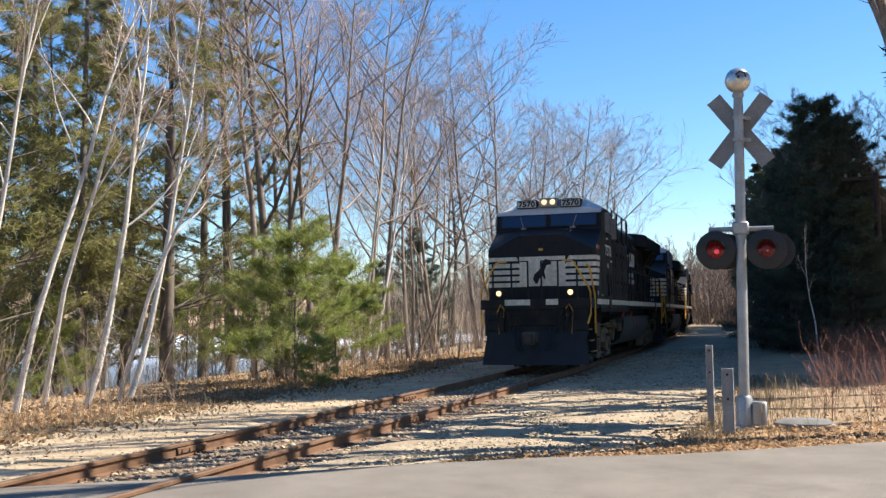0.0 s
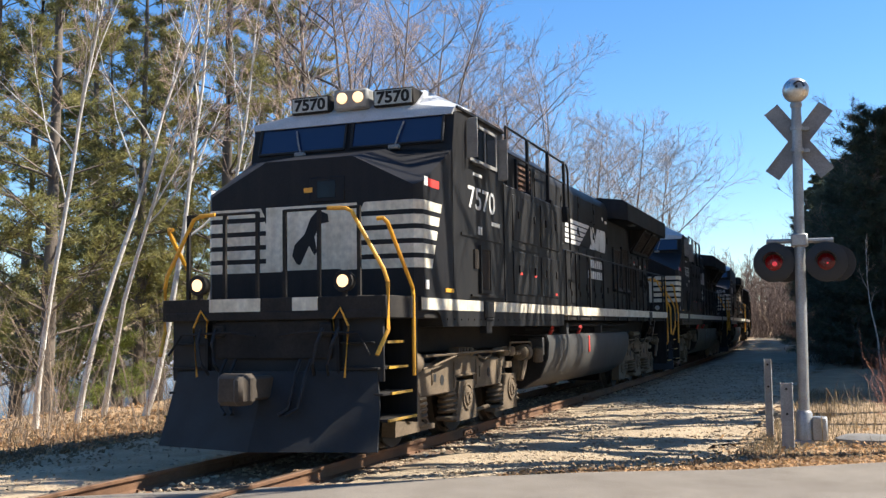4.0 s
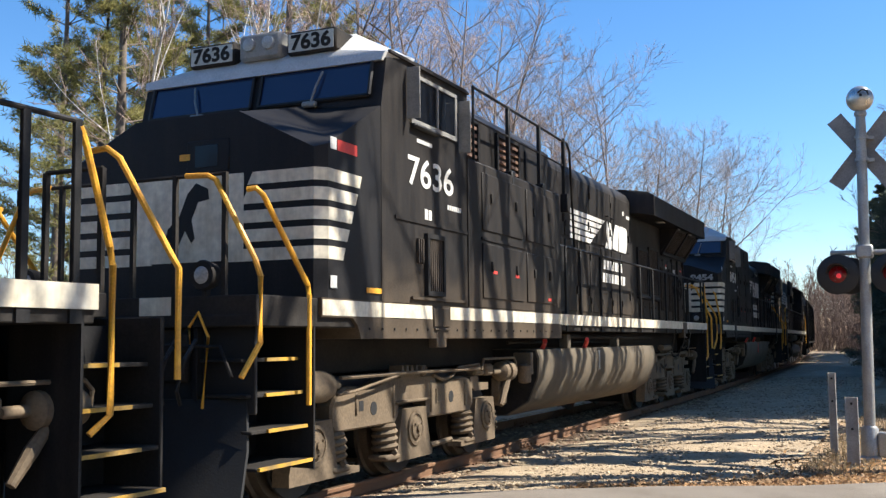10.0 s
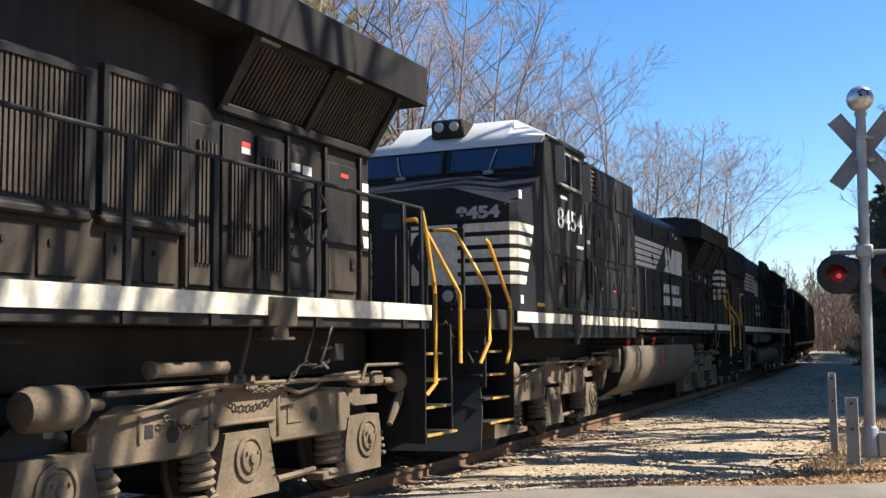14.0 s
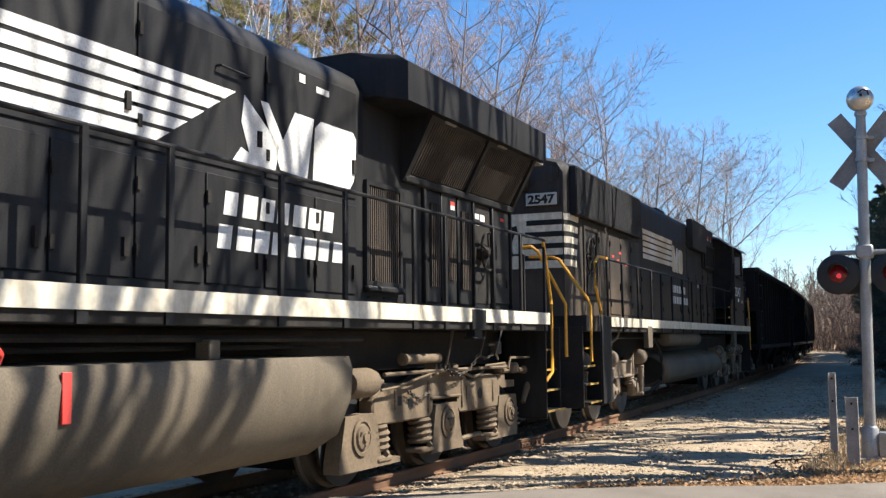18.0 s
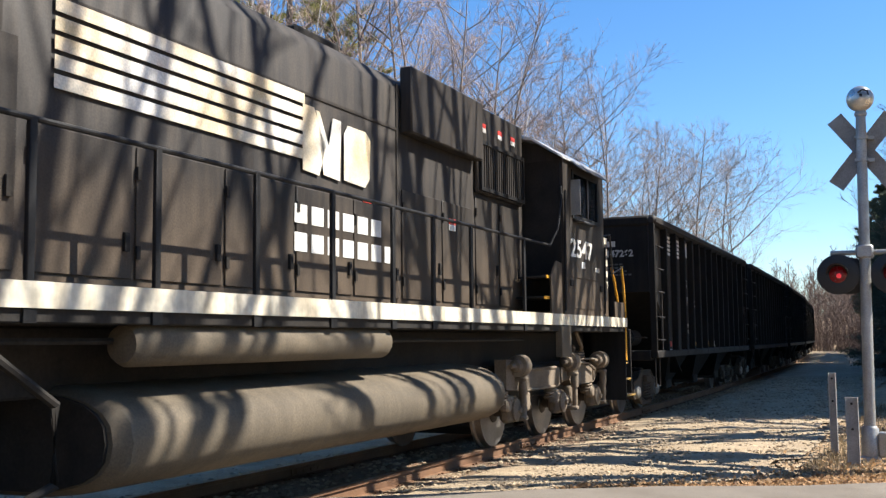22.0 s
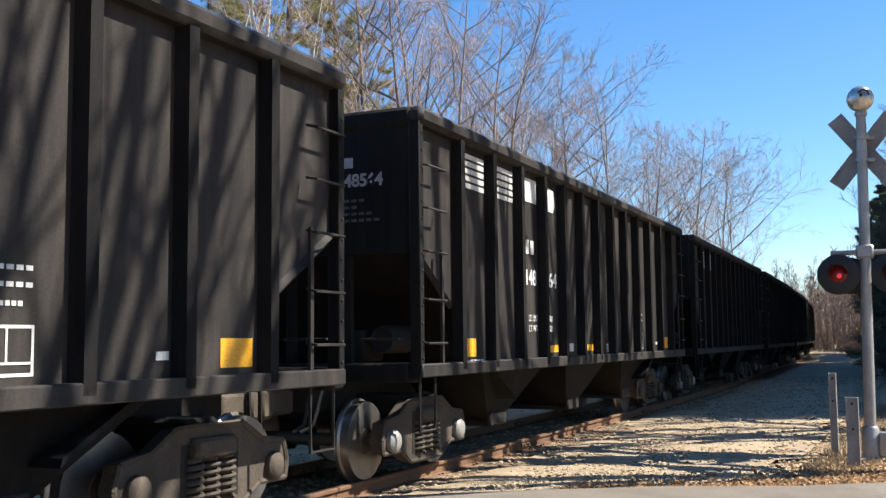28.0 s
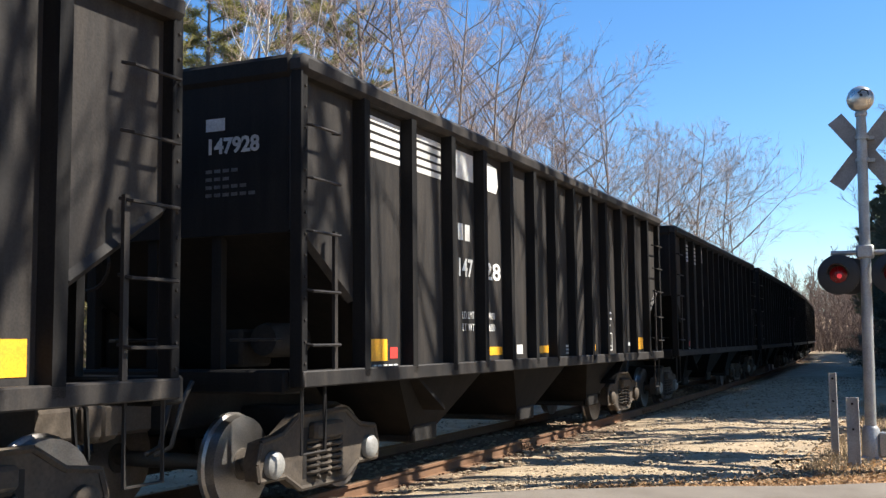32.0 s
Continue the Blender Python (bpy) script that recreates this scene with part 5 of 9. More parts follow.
    if not old:
        part("upper_cabinet", Shape().along_y([(-1.08, 3.55), (1.08, 3.55), (1.08, 4.36), (0.80, 4.58), (-0.80, 4.58), (-1.08, 4.36)], CAB1, 7.25), body_mat, T)
    for d in (1, -1):
        lat = 1.08 * d if not old else 1.497 * d
        if not old:
            louvre(T, lat, 3.40, 4.25, 3.72, 4.28, 0.085, False, M_RUSTVENT, "cabinet_vent")
            louvre(T, lat, 5.00, 5.80, 3.70, 4.25, 0.085, False, M_RUSTVENT, "cabinet_vent")
            part("door_panel", Shape().box(lat, lat + 0.02 * d, 6.15, 6.95, 3.66, 4.25, 0.01), body_mat, T)
            tr = Shape().tube([(1.44 * d, 3.32, 3.60), (1.44 * d, 3.32, 4.54), (1.42 * d, 7.15, 4.50), (1.42 * d, 7.28, 4.40), (1.30 * d, 7.85, 2.95)], 0.019, 6)
            tr.tube([(1.44 * d, 3.32, 4.15), (1.42 * d, 7.2, 4.12)], 0.014, 6)
            part("roof_railing", tr, M_BLACK, T)
            for y in (4.55, 5.80, 6.95):
                part("rail_post", Shape().box(1.40 * d, 1.45 * d, y - 0.03, y + 0.03, 3.58, 4.54, 0.005).box(1.38 * d, 1.50 * d, y - 0.06, y + 0.06, 3.40, 3.68, 0.01), M_BLACK, T)
        else:
            louvre(T, lat, 2.98, 3.42, 3.80, 4.24, 0.07, False, M_RUSTVENT, "cabinet_vent")
            for a, b in ((3.55, 4.55), (4.85, 5.95)):
                part("door_panel", Shape().box(lat, lat + 0.018 * d, a, b, 3.72, 4.22, 0.01), body_mat, T)
            louvre(T, lat, 2.95, 3.12, 2.15, 2.70, 0.05, False, M_LOUVRE, "cabinet_vent")
        lat = 1.497 * d
        for a, b, c, e in ((3.42, 4.85, 1.98, 2.64), (5.0, 6.2, 1.98, 2.64), (3.42, 4.85, 2.80, 3.50), (5.0, 6.2, 2.80, 3.50)):
            pnl = part("door_panel", Shape().box(lat, lat + 0.016 * d, a, b, c, e, 0.006), body_mat, T)
            for y in (a + 0.25, b - 0.3):
                part("latch", Shape().box(lat + 0.015 * d, lat + 0.04 * d, y, y + 0.05, (c + e) / 2, (c + e) / 2 + 0.12, 0.006), M_DARK, pnl)
        for y, z in ((3.74, 2.25), (4.53, 2.24), (5.84, 1.98)):
            decal(T, lat + 0.016 * d, y, y + 0.13, z, z + 0.075, False)
        plate("small_sticker", T, M_LETTER, lat, 1.62, 2.0, 3.56, 3.60, "small white label below the cab window")
        bolts = Shape()
        for i in range(22):
            y = 0.1 + i * 0.26
            bolts.box(lat, lat + 0.008 * d, y + 0.45, y + 0.472, 1.58, 1.602)
        part("bolt_row", bolts, M_DARK, T)
    # engine hood with rounded shoulders and doors
    hz = 4.46 if not old else 4.28
    hp = [(-1.05, 1.85), (1.05, 1.85), (1.05, hz - 0.22), (0.98, hz - 0.08), (0.82, hz + 0.02), (-0.82, hz + 0.02), (-0.98, hz - 0.08), (-1.05, hz - 0.22)]
    part("engine_hood", Shape().along_y(hp, BOX1 - 0.01, HOOD1), body_mat, T)
    ys = [BOX1 + 0.15 + (HOOD1 - BOX1 - 0.3) * i / 8 for i in range(9)]
    for d in (1, -1):
        hood_doors(T, 1.05 * d, ys, 1.95, 3.12 if not old else 2.85, body_mat)
        hood_doors(T, 1.05 * d, [ys[0], ys[2], ys[4], ys[6], ys[8]], 3.18 if not old else 2.92, hz - 0.26, body_mat)
        if old:
            emblem(T, 1.07 * d, 7.75, 10.85, 12.88, 3.0, 3.59, 0.20)
        else:
            emblem(T, 1.07 * d, 8.40, 10.53, 12.14, 3.16, 3.66)
        part("air_box", Shape().box(1.05 * d, 1.45 * d, BOX1, BOX1 + 0.55, 1.86, 2.9, 0.03), M_BLACK, T)
        part("hood_grab_iron", Shape().tube([(1.07 * d, 10.6, 3.75), (1.12 * d, 10.6, 3.75), (1.12 * d, 11.0, 3.74), (1.07 * d, 11.0, 3.74)], 0.012, 5), M_BLACK, T)
        plate("small_sticker", T, M_LETTER, 1.07 * d, 11.85, 11.95, 3.90, 3.98, "small white label")
        plate("small_sticker", T, M_LETTER, 1.07 * d, 12.15, 12.38, 3.86, 3.92, "small white label")
    part("exhaust_stack", Shape().box(-0.5, 0.5, 9.9, 10.7, hz, hz + 0.12, 0.02), M_DARK, T)
    # radiator end with overhanging wings
    rz = 3.42 if not old else 3.30
    R0, R1 = HOOD1, END
    S0 = 15.30 if not old else 13.95
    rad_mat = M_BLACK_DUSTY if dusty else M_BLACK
    part("radiator_hood", Shape().along_y([(-1.05, 1.85), (1.05, 1.85), (1.05, rz), (-1.05, rz)], R0, R1), rad_mat, T)
    wl, we = 1.52, DECK1 - 0.13
    core = Shape().along_y([(-1.04, rz), (1.04, rz), (1.42, 3.97), (-1.42, 3.97)], S0, R1)
    core.along_y([(-1.045, rz - 0.02), (1.045, rz - 0.02), (1.045, 3.98), (-1.045, 3.98)], R0, S0 + 0.02)
    part("radiator_core", core, rad_mat, T, "sloping radiator housing")
    wing = Shape().loft([[(-1.2, R0 + 0.02, 4.02), (1.2, R0 + 0.02, 4.02), (1.2, R0 + 0.02, 4.42), (0.9, R0 + 0.02, 4.52), (-0.9, R0 + 0.02, 4.52), (-1.2, R0 + 0.02, 4.42)],
                         [(-wl, R0 + 0.12, 3.97), (wl, R0 + 0.12, 3.97), (wl, R0 + 0.12, 4.38), (1.40, R0 + 0.12, 4.46), (-1.40, R0 + 0.12, 4.46), (-wl, R0 + 0.12, 4.38)],
                         [(-wl, we, 3.97), (wl, we, 3.97), (wl, we, 4.38), (1.40, we, 4.46), (-1.40, we, 4.46), (-wl, we, 4.38)]])
    part("radiator_wing", wing, rad_mat, T, "black overhanging radiator housing")
    mid = (S0 + R1) / 2
    for d in (1, -1):
        for a, b in ((S0 + 0.10, mid - 0.05), (mid + 0.05, R1 - 0.12)):
            n = int((b - a) / 0.058)
            for i in range(n):
                y = a + (b - a) * (i + 0.5) / n
                sl = Shape().loft([[(1.06 * d, y - 0.014, rz + 0.05), (1.10 * d, y - 0.014, rz + 0.05), (1.10 * d, y + 0.014, rz + 0.05), (1.06 * d, y + 0.014, rz + 0.05)],
                         [(1.37 * d, y - 0.014, 3.91), (1.41 * d, y - 0.014, 3.91), (1.41 * d, y + 0.014, 3.91), (1.37 * d, y + 0.014, 3.91)]])
                part("radiator_slat", sl, M_GRILLE, T)
        for y in (S0 + 0.03, mid, R1 - 0.05):
            part("wing_bracket", Shape().loft([[(1.04 * d, y - 0.045, rz - 0.03), (1.09 * d, y - 0.045, rz - 0.05), (1.09 * d, y + 0.045, rz - 0.05), (1.04 * d, y + 0.045, rz - 0.03)],
                                               [(1.40 * d, y - 0.045, 3.97), (1.46 * d, y - 0.045, 3.95), (1.46 * d, y + 0.045, 3.95), (1.40 * d, y + 0.045, 3.97)]]), rad_mat, T)
        part("screen_ledge", Shape().box(1.03 * d, 1.12 * d, S0, R1, rz - 0.06, rz + 0.03, 0.015), rad_mat, T)
        for y in (R0 + 1.4, R0 + 3.0, R0 + 4.4):
            part("walkway_light", Shape().box(1.28 * d, 1.44 * d, y - 0.14, y + 0.14, 3.945, 3.972, 0.01), M_COAT_GREY, T, "small lamp under the radiator wing")
        lat = 1.05 * d
        q = 0.0 if not old else -0.42
        # doors and grilles below the screens, front to rear
        for a, b, z0, z1 in ((R0 + 0.5, R0 + 1.28, 2.42, 3.32), (14.05 + q, 14.84 + q, 2.42, 3.40)) if not old else ((13.15, 13.85, 2.1, 3.1),):
            louvre(T, lat, a, b, z0, z1, 0.045, True, M_GRILLE)
            part("louvre_ledge", Shape().box(lat, lat + 0.09 * d, a - 0.08, b + 0.04, z0 - 0.12, z0 - 0.05, 0.02), rad_mat, T)
            for e in (a + 0.02, (a + b) / 2 + 0.02):
                pn = part("door_panel", Shape().box(lat, lat + 0.02 * d, e, e + (b - a) / 2 - 0.04, 1.92, z0 - 0.16, 0.006), rad_mat, T)
                part("latch", Shape().box(lat + 0.02 * d, lat + 0.035 * d, e + 0.08, e + 0.11, z0 - 0.30, z0 - 0.26), M_DARK, pn)
        part("door_panel", Shape().box(lat, lat + 0.035 * d, 14.95 + q, 15.33 + q, 1.92, 3.22, 0.01), rad_mat, T)
        louvre(T, lat + 0.035 * d, 15.02 + q, 15.27 + q, 2.10, 3.08, 0.045, True, M_GRILLE, "louvre", False)
        part("door_panel", Shape().box(lat, lat + 0.03 * d, 15.38 + q, 15.80 + q, 1.92, 3.28, 0.01), rad_mat, T)
        louvre(T, lat + 0.03 * d, 15.45 + q, 15.74 + q, 2.20, 2.96, 0.045, True, M_GRILLE, "louvre", False)
        decal(T, lat + 0.03 * d, 15.63 + q, 15.75 + q, 3.07, 3.17)
        part("door_panel", Shape().box(lat, lat + 0.03 * d, 15.86 + q, 16.28 + q, 1.92, 3.26, 0.01), rad_mat, T)
        louvre(T, lat + 0.03 * d, 15.92 + q, 16.22 + q, 2.10, 3.08, 0.045, True, M_GRILLE, "louvre", False)
        for y in (14.91 + q, 16.33 + q, 16.97 + q, 17.64 + q):
            part("door_post", Shape().box(lat, lat + 0.05 * d, y - 0.022, y + 0.022, 1.90, 3.34, 0.01), rad_mat, T)
        hb = part("hand_brake", Shape().box(lat, lat + 0.012 * d, 16.37 + q, 16.93 + q, 1.95, 3.22, 0.004), M_LOUVRE, T, "recessed hand brake compartment")
        c = 16.58 + q
        w = Shape()
        w.tube([(lat + 0.14 * d, c + 0.25 * cos(2 * pi * k / 20), 2.62 + 0.25 * sin(2 * pi * k / 20)) for k in range(21)], 0.017, 6)
        for k in range(5):
            w.tube([(lat + 0.14 * d, c + 0.06 * cos(k * 1.257 + 0.4), 2.62 + 0.06 * sin(k * 1.257 + 0.4)), (lat + 0.14 * d, c + 0.25 * cos(k * 1.257 + 0.4), 2.62 + 0.25 * sin(k * 1.257 + 0.4))], 0.014, 5)
        w.lathe([(0.11, 0.012 * d), (0.10, 0.09 * d), (0.04, 0.15 * d)], (lat, c, 2.62), "x", 12)
        part("brake_wheel", w, M_DARK, hb)
        for k in range(2):
            plate("small_sticker", hb, M_LETTER, lat + 0.012 * d, c - 0.17 + 0.19 * k, c - 0.02 + 0.19 * k, 3.04 - 0.015 * k, 3.11, "small white label")
        plate("small_sticker", hb, M_LETTER, lat + 0.012 * d, c - 0.17, c + 0.0, 2.96, 3.0, "small white label")
        dr = part("door_panel", Shape().box(lat, lat + 0.03 * d, 17.02 + q, 17.58 + q, 1.96, 3.22, 0.012), rad_mat, T)
        decal(T, lat + 0.03 * d, 17.26 + q, 17.40 + q, 3.05, 3.13, False)
        part("latch", Shape().box(lat + 0.03 * d, lat + 0.05 * d, 17.44 + q, 17.50 + q, 2.18, 2.30, 0.008), M_DARK, dr)
        for k in range(4):
            z = 3.10 - k * 0.185
            plate("rear_stripe", T, M_WHITE, lat, R1 - 0.15 + 0.02 * k, R1, z - 0.115, z, "white painted rear stripe", slant=-0.03, slant_end=0.0)
            part("rear_stripe", Shape().box(0.0, 1.05 * d, R1, R1 + 0.004, z - 0.115, z), M_WHITE, T, "white painted rear stripe")
        part("horn_pipe", Shape().tube([(1.1 * d, R1 - 1.35, 1.90), (1.45 * d, R1 - 1.38, 1.6), (1.42 * d, R1 - 1.5, 1.30), (1.36 * d, R1 - 1.3, 1.24)], 0.015, 5), M_COAT_GREY, T)
    # walkway rails
    posts = [BOX1 + 0.35, 7.62, 8.78, 10.05, 11.55, 12.62, 13.85, 14.78, 16.22, 17.86, DECK1 - 0.18] if not old else [BOX1 + 0.2, 7.15, 8.74, 9.58, 10.98, 12.03, 13.45, 14.23, 15.65, 16.60, DECK1 - 0.12]
    for d in (1, -1):
        deck_rail(T, 1.46 * d, posts, 2.87)
        # fuel tank and what hangs beside it
        a, b = TANK
        tp = [(0.30, 0.40), (0.95, 0.42), (1.28, 0.62), (1.42, 0.95), (1.44, 1.22), (1.40, 1.34), (0.30, 1.36)]
        if d > 0:
            full = tp + [(-x, z) for x, z in reversed(tp)]
            part("fuel_tank", Shape().along_y(full, a, b), tank_mat, T, "dusty rounded fuel tank")
            # dark end plates put the shade of the sunless tank end into colour
            for e in (a - 0.012, b):
                part("tank_end", Shape().along_y([(x * 0.985, 0.88 + (z - 0.88) * 0.97) for x, z in full], e, e + 0.012), M_DARK, T, "tank end plate coloured dark for shade")
        part("fuel_filler", Shape().tube([(1.30 * d, 8.2, 1.30), (1.36 * d, 8.2, 1.42), (1.40 * d, 8.1, 1.48)], 0.035, 8), M_RED, T, "red fuel filler cap")
        part("fuel_filler", Shape().tube([(1.30 * d, 6.1, 1.30), (1.36 * d, 6.1, 1.42), (1.40 * d, 6.0, 1.46)], 0.035, 8), M_RED, T, "red fuel filler cap")
        part("fuel_gauge", Shape().box(1.425 * d, 1.448 * d, 8.62, 8.70, 0.98, 1.30, 0.004), M_RED if not dusty else M_COAT_GREY, T)
        part("air_dryer", Shape().lathe([(0.03, -0.1), (0.09, -0.08), (0.09, 0.14), (0.03, 0.17)], (1.30 * d, a - 0.22, 0.98), "z", 12), M_TRUCK, T)
        part("pipe_run", Shape().tube([(1.25 * d, a - 0.4, 1.52), (1.25 * d, b + 0.5, 1.50)], 0.03, 6).tube([(1.12 * d, a - 0.4, 1.44), (1.12 * d, b + 0.3, 1.43)], 0.022, 6), M_DARK, T)
        for x0, x1, y0, y1, z0, z1 in ((1.20, 1.34, 7.25, 7.42, 1.34, 1.56), (1.20, 1.34, 10.2, 10.34, 1.34, 1.50), (1.1, 1.36, a - 0.12, a - 0.02, 1.0, 1.3)):
            part("tank_bracket", Shape().box(x0 * d, x1 * d, y0, y1, z0, z1, 0.01), tank_mat, T)
    heavy_truck(T, AX[0])
    heavy_truck(T, AX[1], True)
    CARS.append((T, back, *((1.75, 14.65) if old else (2.05, 15.0))))
    return T


CARS = []

def emd_loco(number, label, back):
    """A six-axle hood locomotive running long hood first, its cab and short nose at the rear."""
    T = thing("diesel_locomotive", label, "locomotive", "locomotives of the train")
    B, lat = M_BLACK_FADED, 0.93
    F, E = -1.75, 17.6
    u = Shape().box(-1.46, 1.46, F, E, 1.60, 1.855, 0.01).box(-0.7, 0.7, F + 0.1, E - 0.1, 1.1, 1.6, 0.02)
    part("underframe", u, M_DARK, T)
    for d in (1, -1):
        part("sill_stripe", Shape().box(1.46 * d, 1.49 * d, -0.30, E, 1.69, 1.85), M_WHITE, T, "dirty white painted sill stripe")
        part("corner_post", Shape().box(1.30 * d, 1.49 * d, -0.92, -0.32, 0.42, 1.86, 0.01), M_BLACK, T)
        corner_steps(T, 1.46 * d, -0.92, -1.62)
        corner_steps(T, 1.46 * d, E - 0.05, E + 0.62)
    part("front_deck_edge", Shape().box(-0.85, 0.30, F - 0.012, F, 1.70, 1.85), M_WHITE, T, "white painted deck edge")
    # long hood
    hp = [(-lat, 1.85), (lat, 1.85), (lat, 4.35), (lat - 0.12, 4.52), (0.5, 4.60), (-0.5, 4.60), (-lat + 0.12, 4.52), (-lat, 4.35)]
    hood = Shape().loft([[(x * 0.93, -0.92, 1.85 if z < 2 else z - 0.05) for x, z in hp], [(x, -0.80, z) for x, z in hp], [(x, 13.8, z) for x, z in hp]])
    part("long_hood", hood, B, T)
    nb = part("number_board", Shape().box(0.20, 0.80, -0.985, -0.90, 3.72, 3.98, 0.03), M_DARK, T)
    part("board_face", Shape().box(0.225, 0.775, -0.992, -0.984, 3.745, 3.955, 0.02), M_BOARD, nb)
    write("board_number", number, nb, (0.26, -0.995, 3.78), 0.14, M_DARK, "front", thick=0.008, width=0.48)
    nb2 = part("number_board", Shape().box(-0.80, -0.20, -0.985, -0.90, 3.72, 3.98, 0.03), M_DARK, T)
    write("board_number", number, nb2, (-0.74, -0.99, 3.78), 0.14, M_LETTER_DULL, "front", thick=0.008, width=0.48)
    hl = part("headlight", Shape().box(-0.26, 0.28, -1.08, -0.92, 4.02, 4.26, 0.04), M_DARK, T)
    for x in (-0.11, 0.13):
        part("lens", Shape().lathe([(0.09, 0.0), (0.085, -0.03), (0.05, -0.04)], (x, -1.08, 4.14), "y", 16), M_LAMP_OFF, hl, "unlit headlamp")
    part("round_hatch", Shape().lathe([(0.13, 0.0), (0.13, -0.015), (0.11, -0.02)], (0.66, -0.93, 4.28), "y", 18), B, T)
    part("hood_end_panel", Shape().box(-0.84, 0.84, -0.935, -0.915, 2.68, 3.62), M_WHITE, T, "white painted hood end")
    for k in range(4):
        z = 3.50 - k * 0.20
        part("dark_stripe", Shape().box(0.12 + 0.03 * (3 - k), 0.845, -0.942, -0.934, z - 0.09, z), M_BLACK, T)
        part("dark_stripe", Shape().box(-0.845, -0.42, -0.942, -0.934, z - 0.09, z), M_BLACK, T)
    horse = Shape().loft([[(x * 0.5 - 0.12, -0.935 - y, z + 0.4) for x, z in ((-0.30, 2.45), (-0.10, 2.60), (0.10, 2.45), (0.16, 2.52), (0.10, 2.70), (0.22, 2.86), (0.36, 2.90), (0.30, 3.02), (0.10, 3.0), (-0.12, 2.80), (-0.34, 2.68))] for y in (0.011, 0.002)])
    part("hood_emblem", horse, M_NOSE, T, "plain dark emblem on the white hood end")
    for k in range(5):
        z = 3.60 - k * 0.195
        for d in (1, -1):
            part("hood_stripe", Shape().along_x([(-0.80, z - 0.11), (-0.28 - 0.04 * k, z - 0.11), (-0.26 - 0.04 * k, z), (-0.80, z)], min(lat * d, (lat + 0.004) * d), max(lat * d, (lat + 0.004) * d)), M_WHITE, T, "white painted hood stripe")
            part("hood_stripe", Shape().loft([[(lat * 0.93 * d, -0.924, z - 0.11), (lat * 0.93 * d, -0.924, z), (lat * 0.9 * d, -0.90, z), (lat * 0.9 * d, -0.90, z - 0.11)], [(lat * 1.004 * d, -0.80, z - 0.11), (lat * 1.004 * d, -0.80, z), (lat * 0.98 * d, -0.79, z), (lat * 0.98 * d, -0.79, z - 0.11)]]), M_WHITE, T)
    for d in (1, -1):
        L = lat * d
        # radiator grilles standing proud near the hood's end
        for a, b in ((-0.78, 1.55), (1.65, 3.98)):
            g = part("radiator_grille", Shape().box(L, L + 0.13 * d, a, b, 3.58, 4.42, 0.015), M_BLACK, T)
            sl = Shape()
            n = int((b - a) / 0.055)
            for i in range(n):
                y = a + (b - a) * (i + 0.5) / n
                sl.box(L + 0.13 * d, L + 0.138 * d, y - 0.015, y + 0.015, 3.62, 4.38)
            part("grille_slat", sl, M_RUBBER_SHADE, g)
        # the open compartment with its fan wheel, on a flat black sheet for its shade
        fr = Shape()
        for a, b, c, e in ((-0.02, 0.90, 3.42, 3.48), (-0.02, 0.90, 2.18, 2.24), (-0.02, 0.04, 2.24, 3.42), (0.84, 0.90, 2.24, 3.42)):
            fr.box(L, L + 0.03 * d, a, b, c, e)
        oc = part("open_compartment", fr, B, T, "open hood compartment with a fan wheel inside")
        part("compartment_shadow", Shape().box(L, L + 0.004 * d, 0.04, 0.84, 2.24, 3.42), M_RUBBER_SHADE, oc, "black sheet for the shade in the open compartment")
        fw = Shape()
        c0, c1 = 0.42, 2.95
        fw.tube([(L + 0.04 * d, c0 + 0.30 * cos(2 * pi * k / 20), c1 + 0.34 * sin(2 * pi * k / 20)) for k in range(21)], 0.025, 6)
        for k in range(8):
            fw.tube([(L + 0.04 * d, c0, c1), (L + 0.04 * d, c0 + 0.28 * cos(k * pi / 4), c1 + 0.32 * sin(k * pi / 4))], 0.018, 5)
        fw.lathe([(0.09, 0.0), (0.09, 0.05 * d), (0.03, 0.06 * d)], (L + 0.01 * d, c0, c1), "x", 12)
        part("fan_wheel", fw, M_DARK, oc)
        part("blower_housing", Shape().along_x([(0.06, 2.25), (0.82, 2.25), (0.70, 2.60), (0.45, 2.72), (0.15, 2.60)], min(L, L + 0.05 * d), max(L, L + 0.05 * d)), M_DARK, oc)
        hood_doors(T, L, [0.95, 1.75, 2.6, 3.45, 4.3], 1.95, 3.5, B)
        hood_doors(T, L, [4.35, 5.4, 6.5, 7.6, 8.7, 9.75], 1.95, 2.95, B)
        hood_doors(T, L, [9.8, 10.9, 11.9], 1.95, 3.2, B)
        hood_doors(T, L, [11.95, 12.8, 13.65], 1.95, 3.38, B)
        part("hood_seam", Shape().box(L, L + 0.012 * d, 4.10, 4.14, 1.9, 4.4).box(L, L + 0.012 * d, 9.70, 9.74, 1.9, 4.4).box(L, L + 0.012 * d, 4.2, 9.7, 3.86, 3.89), B, T)
        for k in range(5):
            z = 3.86 - k * 0.135
            plate("painted_stripe", T, M_LETTER_RUST, L + 0.02 * d, 4.58, 7.75 + 0.03 * k, z - 0.098, z, "rust-stained white painted stripe")
        lo, hi = min(L + 0.02 * d, L + 0.025 * d), max(L + 0.02 * d, L + 0.025 * d)
